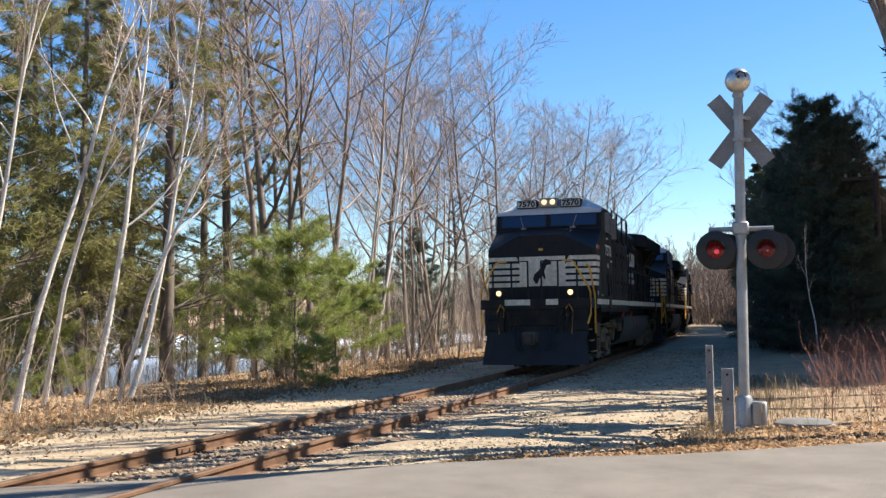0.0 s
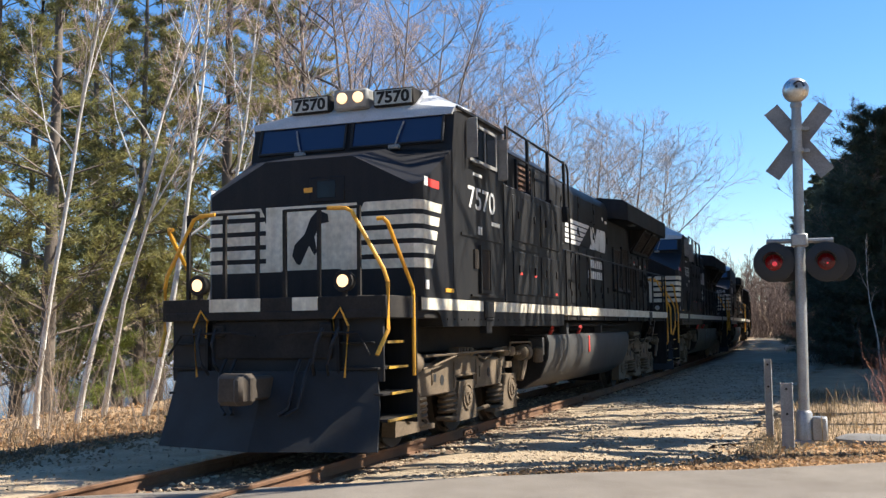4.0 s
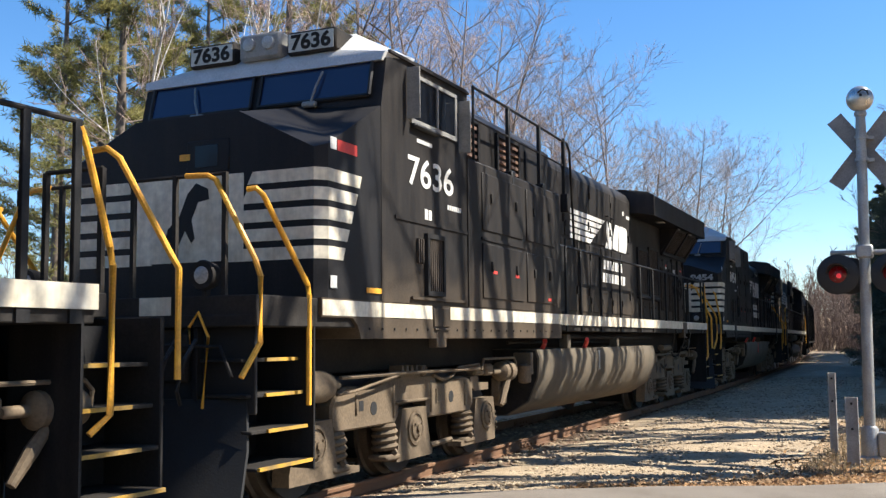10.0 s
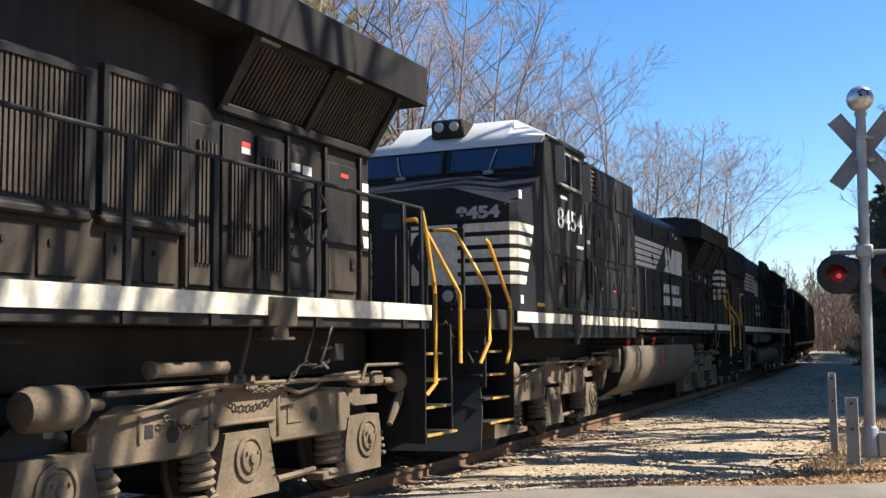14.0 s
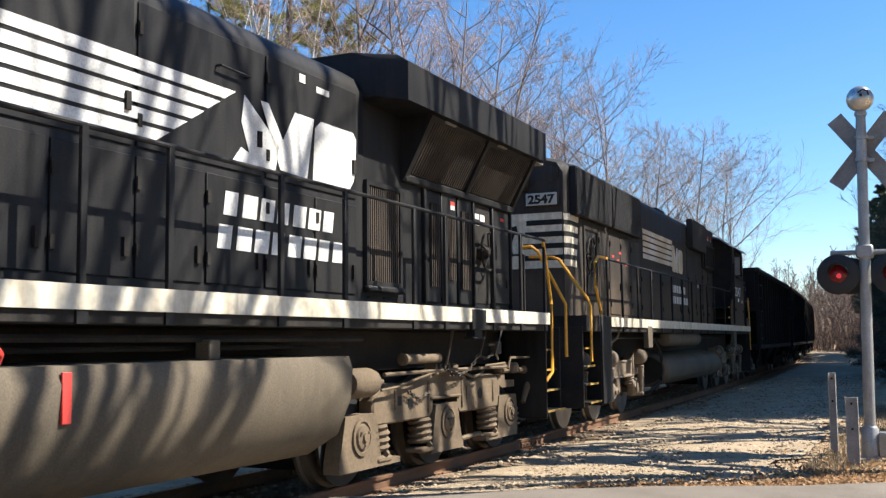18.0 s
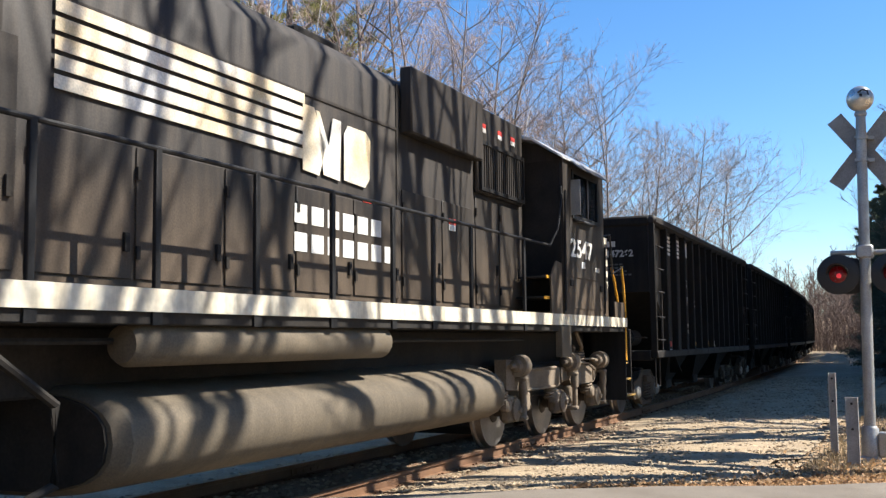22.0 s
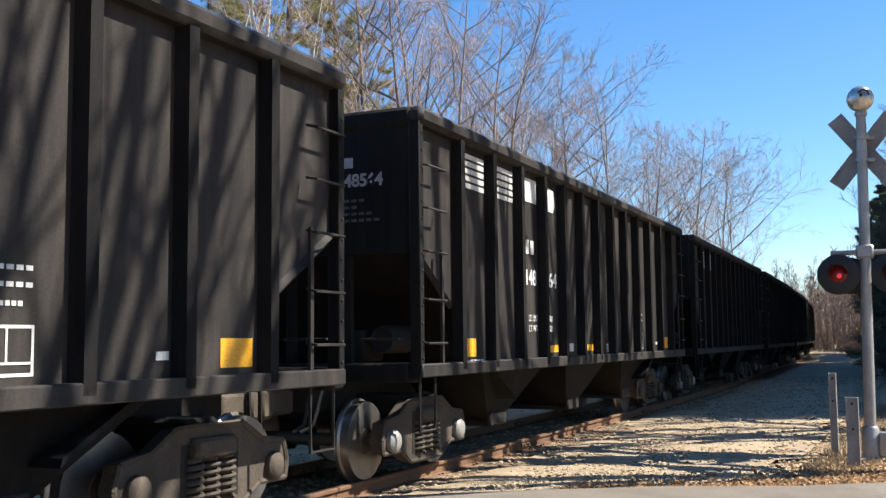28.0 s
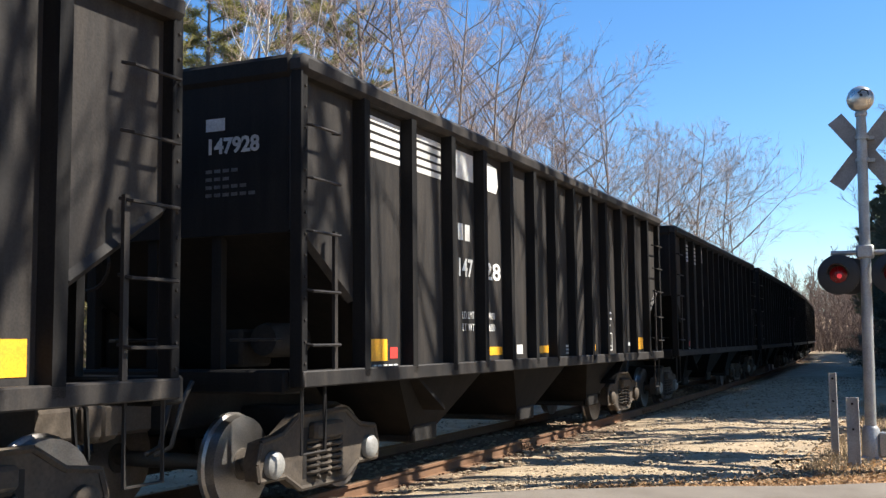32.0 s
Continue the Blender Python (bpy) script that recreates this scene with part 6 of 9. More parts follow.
        for pr in ([(7.72, 3.12), (8.02, 3.10), (8.14, 3.40), (7.92, 3.76), (7.72, 3.76)], [(8.10, 3.12), (8.42, 3.10), (8.44, 3.72), (8.28, 3.72), (8.20, 3.42), (8.02, 3.74), (7.96, 3.74)],
                   [(8.50, 3.12), (8.94, 3.10), (9.04, 3.20), (9.06, 3.62), (8.96, 3.70), (8.58, 3.70), (8.50, 3.60)]):
            part("painted_block", Shape().along_x(pr, lo, hi), M_LETTER_RUST, T, "white painted emblem block")
        for row in range(2):
            for k in range(6 + row):
                b = 7.58 + k * 0.30
                plate("painted_bar", T, M_LETTER, L + 0.02 * d, b, b + 0.22, 2.60 - row * 0.27, 2.78 - row * 0.27, "white painted bar")
        # dynamic-brake box and filter grille by the cab
        part("brake_grid_box", Shape().box(L, L + 0.16 * d, 9.8, 11.93, 3.84, 4.62, 0.02), B, T)
        part("filter_box", Shape().box(L, L + 0.06 * d, 11.95, 13.68, 3.44, 4.62, 0.02), B, T)
        louvre(T, L + 0.06 * d, 12.05, 13.6, 3.52, 4.10, 0.075, True, M_LOUVRE, "filter_grille")
        for y in (12.1, 12.7, 13.2):
            decal(T, L + 0.06 * d, y, y + 0.16, 4.28, 4.40)
        for y, z in ((1.9, 3.0), (2.3, 2.95), (2.95, 2.9), (2.45, 3.1), (8.9, 2.9)):
            decal(T, L + 0.02 * d, y, y + 0.18, z, z + 0.09, False)
        decal(T, L + 0.02 * d, 11.1, 11.3, 2.85, 3.0)
        # standard cab
        C = 1.49 * d
        w = Shape()
        for a, b, c, e in ((14.45, 15.85, 4.02, 4.08), (14.45, 15.85, 3.32, 3.38), (14.45, 14.52, 3.36, 4.04), (15.78, 15.85, 3.36, 4.04), (15.22, 15.28, 3.36, 4.04)):
            w.box(C, C + 0.025 * d, a, b, c, e)
        cw = part("cab_window", w, M_BLACK, T, "black framed cab side window, partly slid open")
        part("pane", Shape().box(C - 0.004 * d, C + 0.006 * d, 14.5, 15.8, 3.36, 4.04), M_PANE, cw)
        part("sun_visor", Shape().loft([[(C, 14.30, 4.22), (C, 16.0, 4.22), (C, 16.0, 4.19), (C, 14.30, 4.19)], [(C + 0.16 * d, 14.34, 4.08), (C + 0.16 * d, 15.96, 4.08), (C + 0.16 * d, 15.96, 4.06), (C + 0.16 * d, 14.34, 4.06)]]), B, cw)
        part("arm_rest", Shape().box(C, C + 0.08 * d, 14.5, 15.4, 3.27, 3.32, 0.02), M_RUBBER_SHADE, cw)
        part("wind_deflector", Shape().box(C + 0.01 * d, C + 0.16 * d, 14.40, 14.415, 3.36, 3.9, 0.004), M_COAT_GREY, cw)
        if d > 0:
            write("cab_number", number, T, (C + 0.004, 14.36, 2.74), 0.27, M_LETTER, "side", thick=0.008, width=1.16, label="large white cab number")
            for k in range(2):
                plate("reporting_bar", T, M_LETTER, C, 14.92 + 0.10 * k, 15.0 + 0.10 * k, 2.58, 2.68, "small white painted bar")
            for k in range(4):
                plate("model_bar", T, M_LETTER, C, 15.66 + 0.06 * k, 15.705 + 0.06 * k, 2.56, 2.63, "small white painted bar")
        part("panel_seam", Shape().box(C, C + 0.012 * d, 14.05, 16.2, 2.42, 2.45).box(C, C + 0.012 * d, 14.1, 16.1, 1.95, 1.98), B, T)
        for y, z in ((14.3, 2.28), (15.9, 2.25)):
            part("vent_patch", Shape().box(C, C + 0.02 * d, y, y + 0.16, z, z + 0.10, 0.01), M_DARK, T)
        grab(T, [(1.46 * d, -0.88, 1.25), (1.46 * d, -0.88, 1.95), (1.46 * d, -1.18, 2.35), (1.46 * d, -1.20, 2.72), (1.46 * d, -0.95, 2.84), (1.46 * d, -0.4, 2.84)])
        grab(T, [(1.46 * d, -1.50, 1.12), (1.46 * d, -1.50, 2.0), (1.42 * d, -1.52, 2.12), (1.0 * d, -1.66, 2.76), (0.9 * d, -1.68, 2.80), (0.5 * d, -1.68, 2.82)])
        grab(T, [(1.46 * d, E - 0.02, 1.1), (1.46 * d, E - 0.02, 1.95), (1.46 * d, E - 0.10, 2.45), (1.46 * d, E - 0.2, 2.76)])
        grab(T, [(1.2 * d, E + 0.6, 1.0), (1.2 * d, E + 0.6, 1.95), (1.2 * d, E + 0.3, 2.45), (1.2 * d, E + 0.1, 2.76)])
        deck_rail(T, 1.46 * d, [-0.42, 0.62, 1.82, 2.98, 3.92, 5.05, 6.24, 7.42, 8.60, 9.55, 10.60, 12.4], 2.83)
        part("cab_hand_rail", Shape().tube([(1.46 * d, 12.4, 2.83), (1.46 * d, 13.5, 2.83), (1.5 * d, 13.75, 3.1), (1.5 * d, 13.95, 3.6), (1.46 * d, 14.04, 3.75)], 0.018, 6), M_BLACK, T)
        part("cab_hand_rail", Shape().tube([(1.50 * d, 14.05, 1.9), (1.52 * d, 14.05, 3.7)], 0.018, 6), M_BLACK, T)
        part("cab_hand_rail", Shape().tube([(1.50 * d, 16.15, 1.9), (1.52 * d, 16.15, 3.0)], 0.018, 6), M_BLACK, T)
        part("cab_hand_rail", Shape().tube([(1.48 * d, 16.2, 3.2), (1.48 * d, 16.6, 3.25), (1.46 * d, 16.72, 3.1), (1.46 * d, 16.8, 2.6), (1.46 * d, 17.5, 2.76)], 0.016, 6), M_BLACK, T)
        for k in range(5):
            z = 3.22 - k * 0.19
            plate("nose_stripe", T, M_WHITE, 1.36 * d, 16.21, 16.84, z - 0.11, z, "white painted nose stripe")
        part("step_panel", Shape().along_x([(13.48, 1.85), (13.98, 1.85), (13.98, 2.60), (13.74, 2.62), (13.48, 2.38)], min(1.45 * d, 1.475 * d), max(1.45 * d, 1.475 * d)), B, T)
        part("deck_panel", Shape().box(1.44 * d, 1.465 * d, 16.9, 17.55, 1.855, 2.12, 0.006), B, T)
        part("deck_vent", Shape().box(1.36 * d, 1.375 * d, 16.5, 16.78, 2.14, 2.44, 0.004), M_LOUVRE, T)
        for a, z in ((13.30, 2.06), (13.40, 2.36)):
            st = part("cab_step", Shape().box(1.0 * d, 1.42 * d, a, 14.03, z, z + 0.03, 0.006), M_DARK, T)
            part("step_edge", Shape().box(1.42 * d, 1.435 * d, a, 14.03, z - 0.004, z + 0.038), M_YELLOW, st, "worn yellow step edge")
        part("air_reservoir", Shape().lathe([(0.03, 0.0), (0.13, 0.02), (0.16, 0.08), (0.16, 3.72), (0.13, 3.78), (0.03, 3.80)], (1.28 * d, 4.9, 1.47), "y", 18), M_TANK, T, "dusty cylindrical air reservoir")
        part("jacking_pad", Shape().box(1.40 * d, 1.50 * d, 2.45, 2.82, 1.30, 1.72, 0.01), M_TANK, T)
        part("jacking_pad", Shape().box(1.40 * d, 1.50 * d, 13.85, 14.3, 1.22, 1.68, 0.01), M_TANK, T)
        part("pipe_run", Shape().tube([(1.2 * d, -0.3, 1.5), (1.2 * d, 13, 1.48)], 0.025, 6).tube([(1.3 * d, 3.1, 1.5), (1.36 * d, 3.75, 1.42), (1.36 * d, 4.25, 1.1), (1.32 * d, 4.3, 0.6), (1.2 * d, 3.8, 0.4)], 0.035, 8), M_DARK, T)
    tp = []
    for k in range(24):
        a = 2 * pi * k / 24
        ca, sa = cos(a), sin(a)
        tp.append((math.copysign(abs(ca) ** 0.55, ca) * 1.40, 0.80 + math.copysign(abs(sa) ** 0.8, sa) * 0.40))
    part("fuel_tank", Shape().loft([[(x * 0.93, 4.83, 0.8 + (z - 0.8) * 0.9) for x, z in tp], [(x, 4.92, z) for x, z in tp], [(x, 11.8, z) for x, z in tp], [(x * 0.93, 11.9, 0.8 + (z - 0.8) * 0.9) for x, z in tp]]), M_TANK, T, "dusty rounded fuel tank")
    # tank ends darkened by plates, for the side turned from the sun
    for y in (4.80, 11.90):
        part("tank_end", Shape().loft([[(x * 0.90, y, 0.8 + (z - 0.8) * 0.88) for x, z in tp], [(x * 0.90, y + 0.03, 0.8 + (z - 0.8) * 0.88) for x, z in tp]]), M_DARK, T, "tank end plate coloured dark for shade")
    # cab body, short nose
    cabp = [(-1.49, 1.85), (1.49, 1.85), (1.49, 4.18), (1.10, 4.42), (0.5, 4.56), (-0.5, 4.56), (-1.10, 4.42), (-1.49, 4.18)]
    part("cab", Shape().along_y(cabp, 14.05, 16.2), B, T)
    roofp = [(1.53, 4.17), (1.12, 4.43), (0.5, 4.58), (-0.5, 4.58), (-1.12, 4.43), (-1.53, 4.17), (-1.53, 4.20), (-1.12, 4.47), (-0.5, 4.62), (0.5, 4.62), (1.12, 4.47), (1.53, 4.20)]
    part("cab_roof", Shape().along_y(roofp, 13.75, 16.3), M_SILVER, T, "dusty pale cab roof")
    part("cab_back_wall", Shape().box(-1.45, 1.45, 14.03, 14.06, 1.9, 4.15), M_DARK, T)
    part("short_nose", Shape().along_y([(-1.36, 1.85), (1.36, 1.85), (1.36, 3.2), (1.1, 3.35), (-1.1, 3.35), (-1.36, 3.2)], 16.2, 16.85), B, T)
    part("exhaust_stack", Shape().box(-0.5, 0.5, 8.3, 9.2, 4.58, 4.78, 0.03), M_DARK, T)
    part("roof_fan", Shape().lathe([(0.6, 0.0), (0.6, 0.12), (0.55, 0.14)], (0, 1.0, 4.58), "z", 20).lathe([(0.6, 0.0), (0.6, 0.12), (0.55, 0.14)], (0, 2.9, 4.58), "z", 20), M_DARK, T)
    part("rear_pilot", Shape().box(-1.38, 1.38, E + 0.62, E + 0.66, 0.45, 1.66, 0.01), M_DARK, T)
    part("rear_platform", Shape().box(-0.86, 0.86, E - 0.01, E + 0.62, 1.66, 1.84, 0.01), M_DARK, T)
    part("pilot", Shape().box(-1.40, 1.40, F - 0.02, F + 0.02, 0.40, 1.68, 0.01), M_DARK, T)
    coupler(T, F, -1)
    coupler(T, E + 0.64, 1)
    tall_truck(T, (-0.80, 1.12, 3.12), -1)
    tall_truck(T, (12.95, 15.0, 16.9), 1)
    CARS.append((T, back, 2.1, 13.75))
    return T


def freight_truck(parent, mid, wheel=0.42):
    """A two-axle freight truck with cast side frames and nests of springs."""
    for a in (mid - 0.86, mid + 0.86):
        wheelset(parent, a, 0.5).scale = (1, wheel / 0.5, wheel / 0.5)
        AXLES[-1] = (AXLES[-1][0], a, wheel)
        AXLES[-1][0].location.z = wheel
    part("truck_bolster", Shape().box(-1.0, 1.0, mid - 0.2, mid + 0.2, 0.55, 0.88, 0.03), M_DARK, parent)
    for d in (1, -1):
        L = 1.0
        pr = [(mid - 1.08, 0.44), (mid - 1.05, 0.30), (mid - 0.66, 0.30), (mid - 0.40, 0.16), (mid + 0.40, 0.16), (mid + 0.66, 0.30), (mid + 1.05, 0.30), (mid + 1.08, 0.44),
              (mid + 1.02, 0.62), (mid + 0.70, 0.66), (mid + 0.42, 0.82), (mid - 0.42, 0.82), (mid - 0.70, 0.66), (mid - 1.02, 0.62)]
        fr = part("side_frame", Shape().along_x(pr, d * (L - 0.07), d * (L + 0.07)), M_FREIGHT, parent)
        rib = Shape()
        for (ya, za), (yb, zb) in zip(pr, pr[1:] + pr[:1]):
            rib.tube([(d * (L + 0.065), ya, za), (d * (L + 0.065), yb, zb)], 0.028, 6)
        part("frame_rib", rib, M_FREIGHT, fr)
        # the frame is solid here; a dark sheet paints the spring opening's shade
        part("spring_window", Shape().box(d * (L + 0.0705), d * (L + 0.074), mid - 0.36, mid + 0.36, 0.24, 0.70), M_DARK, fr, "dark sheet for the shade behind the springs")
        for y in (-0.2, 0.0, 0.2):
            sp = Shape()
            coil(sp, d * (L + 0.05), mid + y, 0.24, 0.58, 0.085, 6, 0.02)
            part("coil_spring", sp, M_FREIGHT, parent)
        part("bolster_end", Shape().box(d * (L - 0.02), d * (L + 0.16), mid - 0.26, mid + 0.26, 0.58, 0.74, 0.03), M_FREIGHT, parent)
        for a in (mid - 0.86, mid + 0.86):
            part("bearing_cap", Shape().lathe([(0.12, 0.0), (0.12, 0.10 * d), (0.09, 0.13 * d), (0.03, 0.14 * d)], (d * (L + 0.02), a, wheel), "x", 16), M_COAT_GREY if d > 0 and mid < 2 else M_FREIGHT, parent)


def hopper_car(number, label, back, split, detail=True):
    """An open-top coal hopper with outside posts and sloping ends."""
    T = thing("hopper_car", label, "freight car", "coal hoppers of the train")
    L, Z0, Z1 = 13.4, 1.10, 3.92
    posts = [1.10, 2.10, 3.10, 4.03, 4.92, 5.82, 6.70, 7.60, 8.48, 9.36, 10.32, 11.28, 12.30]
    for d in (1, -1):
        W = 1.49 * d
        for a, b in zip([0.0] + posts, posts + [L]):
            lo = 1.22
            pr = [(a, lo), (b, lo), (b, 3.76), (a, 3.76)]
            if a == 0.0:
                pr = [(0.95, 1.85), (b, 1.85), (b, 3.76), (0, 3.76), (0, 2.42), (0.10, 2.42)]
            if b == L:
                pr = [(a, 1.85), (L - 0.95, 1.85), (L - 0.10, 2.42), (L, 2.42), (L, 3.76), (a, 3.76)]
            part("side_panel", Shape().along_x(pr, min(W, W - 0.05 * d), max(W, W - 0.05 * d)), M_HOPPER, T)
        for y in posts:
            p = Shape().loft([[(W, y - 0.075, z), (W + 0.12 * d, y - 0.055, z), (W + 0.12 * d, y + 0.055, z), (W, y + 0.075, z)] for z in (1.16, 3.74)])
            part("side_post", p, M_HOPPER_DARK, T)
        part("top_chord", Shape().box(W - 0.06 * d, W + 0.14 * d, -0.02, L + 0.02, 3.73, Z1, 0.05), M_HOPPER, T)
        part("side_sill", Shape().box(W - 0.08 * d, W + 0.12 * d, 0.0, L, Z0, 1.24, 0.012), M_HOPPER, T)
        for e, y in ((1, 0.04), (-1, L - 0.04)):
            cp = part("corner_post", Shape().box(W - 0.02 * d, W + 0.10 * d, y - 0.05, y + 0.05, 1.1, 3.78, 0.01), M_HOPPER_DARK, T)
            rv = Shape()
            for k in range(14):
                rv.lathe([(0.017, 0.0), (0.012, 0.012 * d)], (W + 0.10 * d, y, 1.3 + 0.18 * k), "x", 6)
            part("rivet", rv, M_DARK, cp)
            part("diagonal_brace", Shape().tube([(W, y + e * 0.02, 2.42), (W, y + e * 0.92, 1.86)], 0.045, 4), M_HOPPER, T)
            for z in (1.45, 1.90, 2.40, 2.85, 3.3):
                part("ladder_rung", Shape().tube([(W + 0.06 * d, y + e * 0.02, z + 0.02), (W + 0.15 * d, y + e * 0.04, z), (W + 0.15 * d, y + e * 0.50, z), (W + 0.06 * d, y + e * 0.52, z + 0.02)], 0.014, 5), M_HOPPER, T)
            part("ladder_stile", Shape().box(W + 0.08 * d, W + 0.11 * d, y + e * 0.50 - 0.025, y + e * 0.50 + 0.025, 1.1, 2.44), M_HOPPER, T)
            part("sill_step", Shape().tube([(W + 0.04 * d, y + e * 0.05, 1.1), (W + 0.04 * d, y + e * 0.05, 0.55), (W + 0.04 * d, y + e * 0.42, 0.55), (W + 0.04 * d, y + e * 0.42, 1.1)], 0.018, 5), M_HOPPER, T)
            part("end_grab_iron", Shape().tube([(W - 0.1 * d, y - e * 0.05, 1.5), (W - 0.1 * d, y - e * 0.14, 1.5), (W - 0.55 * d, y - e * 0.14, 1.5), (W - 0.55 * d, y - e * 0.05, 1.5)], 0.013, 5), M_HOPPER, T)
    # ends and slope sheets, their shade between cars put into darker paint; load
    for e, y in ((1, 0.03), (-1, L - 0.03)):
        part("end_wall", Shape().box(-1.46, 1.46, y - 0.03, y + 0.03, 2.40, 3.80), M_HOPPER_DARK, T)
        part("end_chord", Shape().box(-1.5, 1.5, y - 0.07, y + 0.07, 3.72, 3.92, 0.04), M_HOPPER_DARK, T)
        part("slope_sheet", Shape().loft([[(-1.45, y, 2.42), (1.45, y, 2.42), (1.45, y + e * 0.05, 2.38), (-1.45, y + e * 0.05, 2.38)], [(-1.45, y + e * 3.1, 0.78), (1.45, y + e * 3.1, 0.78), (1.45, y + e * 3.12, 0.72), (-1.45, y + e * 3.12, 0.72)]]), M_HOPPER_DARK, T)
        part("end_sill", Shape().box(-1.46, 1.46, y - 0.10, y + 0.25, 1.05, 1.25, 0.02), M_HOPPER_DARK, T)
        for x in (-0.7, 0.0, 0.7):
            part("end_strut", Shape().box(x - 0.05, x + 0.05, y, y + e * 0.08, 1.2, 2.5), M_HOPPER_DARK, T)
        coupler(T, y - e * 0.1, -e)
    part("center_sill", Shape().box(-0.28, 0.28, 0.0, L, 0.72, 1.05, 0.02), M_DARK, T)
    if detail:
        for q, (z, n) in enumerate(((2.98, 4), (2.91, 3), (2.84, 5), (2.77, 6))):
            for k in range(n):
                part("end_stencil", Shape().box(0.60 + 0.09 * k, 0.665 + 0.09 * k, -0.002, 0.0, z - 0.03, z), M_STENCIL, T, "faded stencil bar")
        write("end_number", number, T, (0.60, -0.004, 3.12), 0.13, M_LETTER_DULL, "front", thick=0.006, width=0.56, label="faded car number")
        part("end_mark", Shape().box(0.60, 0.80, -0.004, 0.0, 3.32, 3.43), M_LETTER_DULL, T, "faded painted bar")
    coal = Shape()
    nx, ny = 7, 34
    pts = [[(-1.42 + 2.84 * i / (nx - 1), 0.1 + (L - 0.2) * j / (ny - 1), 3.45 + 0.16 * noise.noise(Vector((i * 0.9, j * 0.7, back)))) for i in range(nx)] for j in range(ny)]
    coal.add([p for r in pts for p in r], [(j * nx + i, j * nx + i + 1, (j + 1) * nx + i + 1, (j + 1) * nx + i) for j in range(ny - 1) for i in range(nx - 1)])
    part("coal_load", coal, M_COAL, T, "black coal load below the rim")
    # discharge bays, darkened in colour for the shade under the car
    for y in (3.35, 6.70, 10.05):
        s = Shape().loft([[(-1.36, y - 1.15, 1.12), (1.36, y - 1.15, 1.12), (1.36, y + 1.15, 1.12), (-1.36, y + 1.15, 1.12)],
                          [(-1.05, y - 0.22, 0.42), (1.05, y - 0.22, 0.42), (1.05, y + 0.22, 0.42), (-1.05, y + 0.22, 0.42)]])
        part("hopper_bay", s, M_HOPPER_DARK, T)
        part("bay_door", Shape().box(-1.08, 1.08, y - 0.26, y + 0.26, 0.36, 0.44, 0.02).box(-1.12, -1.04, y - 0.3, y + 0.3, 0.36, 0.56, 0.02).box(1.04, 1.12, y - 0.3, y + 0.3, 0.36, 0.56, 0.02), M_DARK, T)
    # painted marks
    for d in (1, -1):
        W = 1.491 * d
        for a, b in ((1.27, 2.0), (2.24, 3.0)):
            for k in range(5):
                plate("painted_stripe", T, M_LETTER, W, a, b, 3.60 - k * 0.087, 3.655 - k * 0.087, "white painted stripe")
        part("painted_block", Shape().along_x([(3.28, 3.34), (3.46, 3.34), (3.66, 3.34), (3.92, 3.34), (3.92, 3.66), (3.72, 3.66), (3.55, 3.66), (3.26, 3.66)], min(W, W + 0.004 * d), max(W, W + 0.004 * d)), M_LETTER, T, "white painted emblem block")
        part("painted_block", Shape().along_x([(4.20, 3.30), (4.66, 3.30), (4.74, 3.40), (4.70, 3.62), (4.28, 3.66), (4.18, 3.55)], min(W, W + 0.004 * d), max(W, W + 0.004 * d)), M_LETTER, T, "white painted emblem block")
        plate("reporting_bar", T, M_LETTER, W, 3.46, 3.60, 2.63, 2.82, "white painted bar")
        plate("reporting_bar", T, M_LETTER, W, 3.66, 3.80, 2.63, 2.82, "white painted bar")
        plate("reflector", T, M_ORANGE, W, 1.29, 1.70, 1.29, 1.50, "yellow reflective panel")
        if split[2]:
            plate("reflector", T, M_RED, W, 1.76, 1.92, 1.31, 1.42, "red reflective panel")
        for a, b in ((4.38, 4.80), (6.18, 6.60), (8.58, 8.96)):
            plate("reflector", T, M_ORANGE, W, a, b, 1.30, 1.40, "yellow reflective panel")
        plate("reflector", T, M_ORANGE, W, 11.76, 12.16, 1.29, 1.51, "yellow reflective panel")
        plate("data_panel", T, M_LETTER, W, 5.32, 5.54, 1.30, 1.42, "small white data panel")
        plate("data_panel", T, M_LETTER, W, 11.05, 11.18, 1.36, 1.42, "small white data panel")
        bx = Shape()
        for a, b, c, e in ((9.58, 9.98, 1.57, 1.59), (9.58, 9.98, 1.29, 1.31), (9.58, 9.60, 1.31, 1.57), (9.96, 9.98, 1.31, 1.57), (9.77, 9.785, 1.36, 1.57), (9.58, 9.98, 1.36, 1.375)):
            bx.box(W, W + 0.004 * d, a, b, c, e)
        part("lube_stencil", bx, M_LETTER, T, "white outlined stencil box")
        for a, b, z in ((9.55, 9.98, 1.94), (9.55, 9.98, 1.84), (9.62, 9.90, 1.73), (7.4, 7.75, 1.40), (7.4, 7.72, 1.35), (7.4, 7.66, 1.30), (1.29, 1.95, 1.255)):
            for k in range(6):
                w = (b - a) / 6
                plate("stencil_bar", T, M_LETTER, W, a + w * k, a + w * (k + 0.72), z - 0.03, z, "tiny white stencil bar")
    W = 1.495
    if not detail:
        for a in (3.42, 4.22):
            plate("number_bar", T, M_LETTER, 1.491, a, a + 0.45, 2.22, 2.42, "white painted bar")
    else:
        write("car_number", split[0], T, (W, 3.42, 2.22), 0.20, M_LETTER, "side", thick=0.006, width=0.46, label="white car number")
        write("car_number", split[1], T, (W, 4.22, 2.22), 0.20, M_LETTER, "side", thick=0.006, width=0.55, label="white car number")
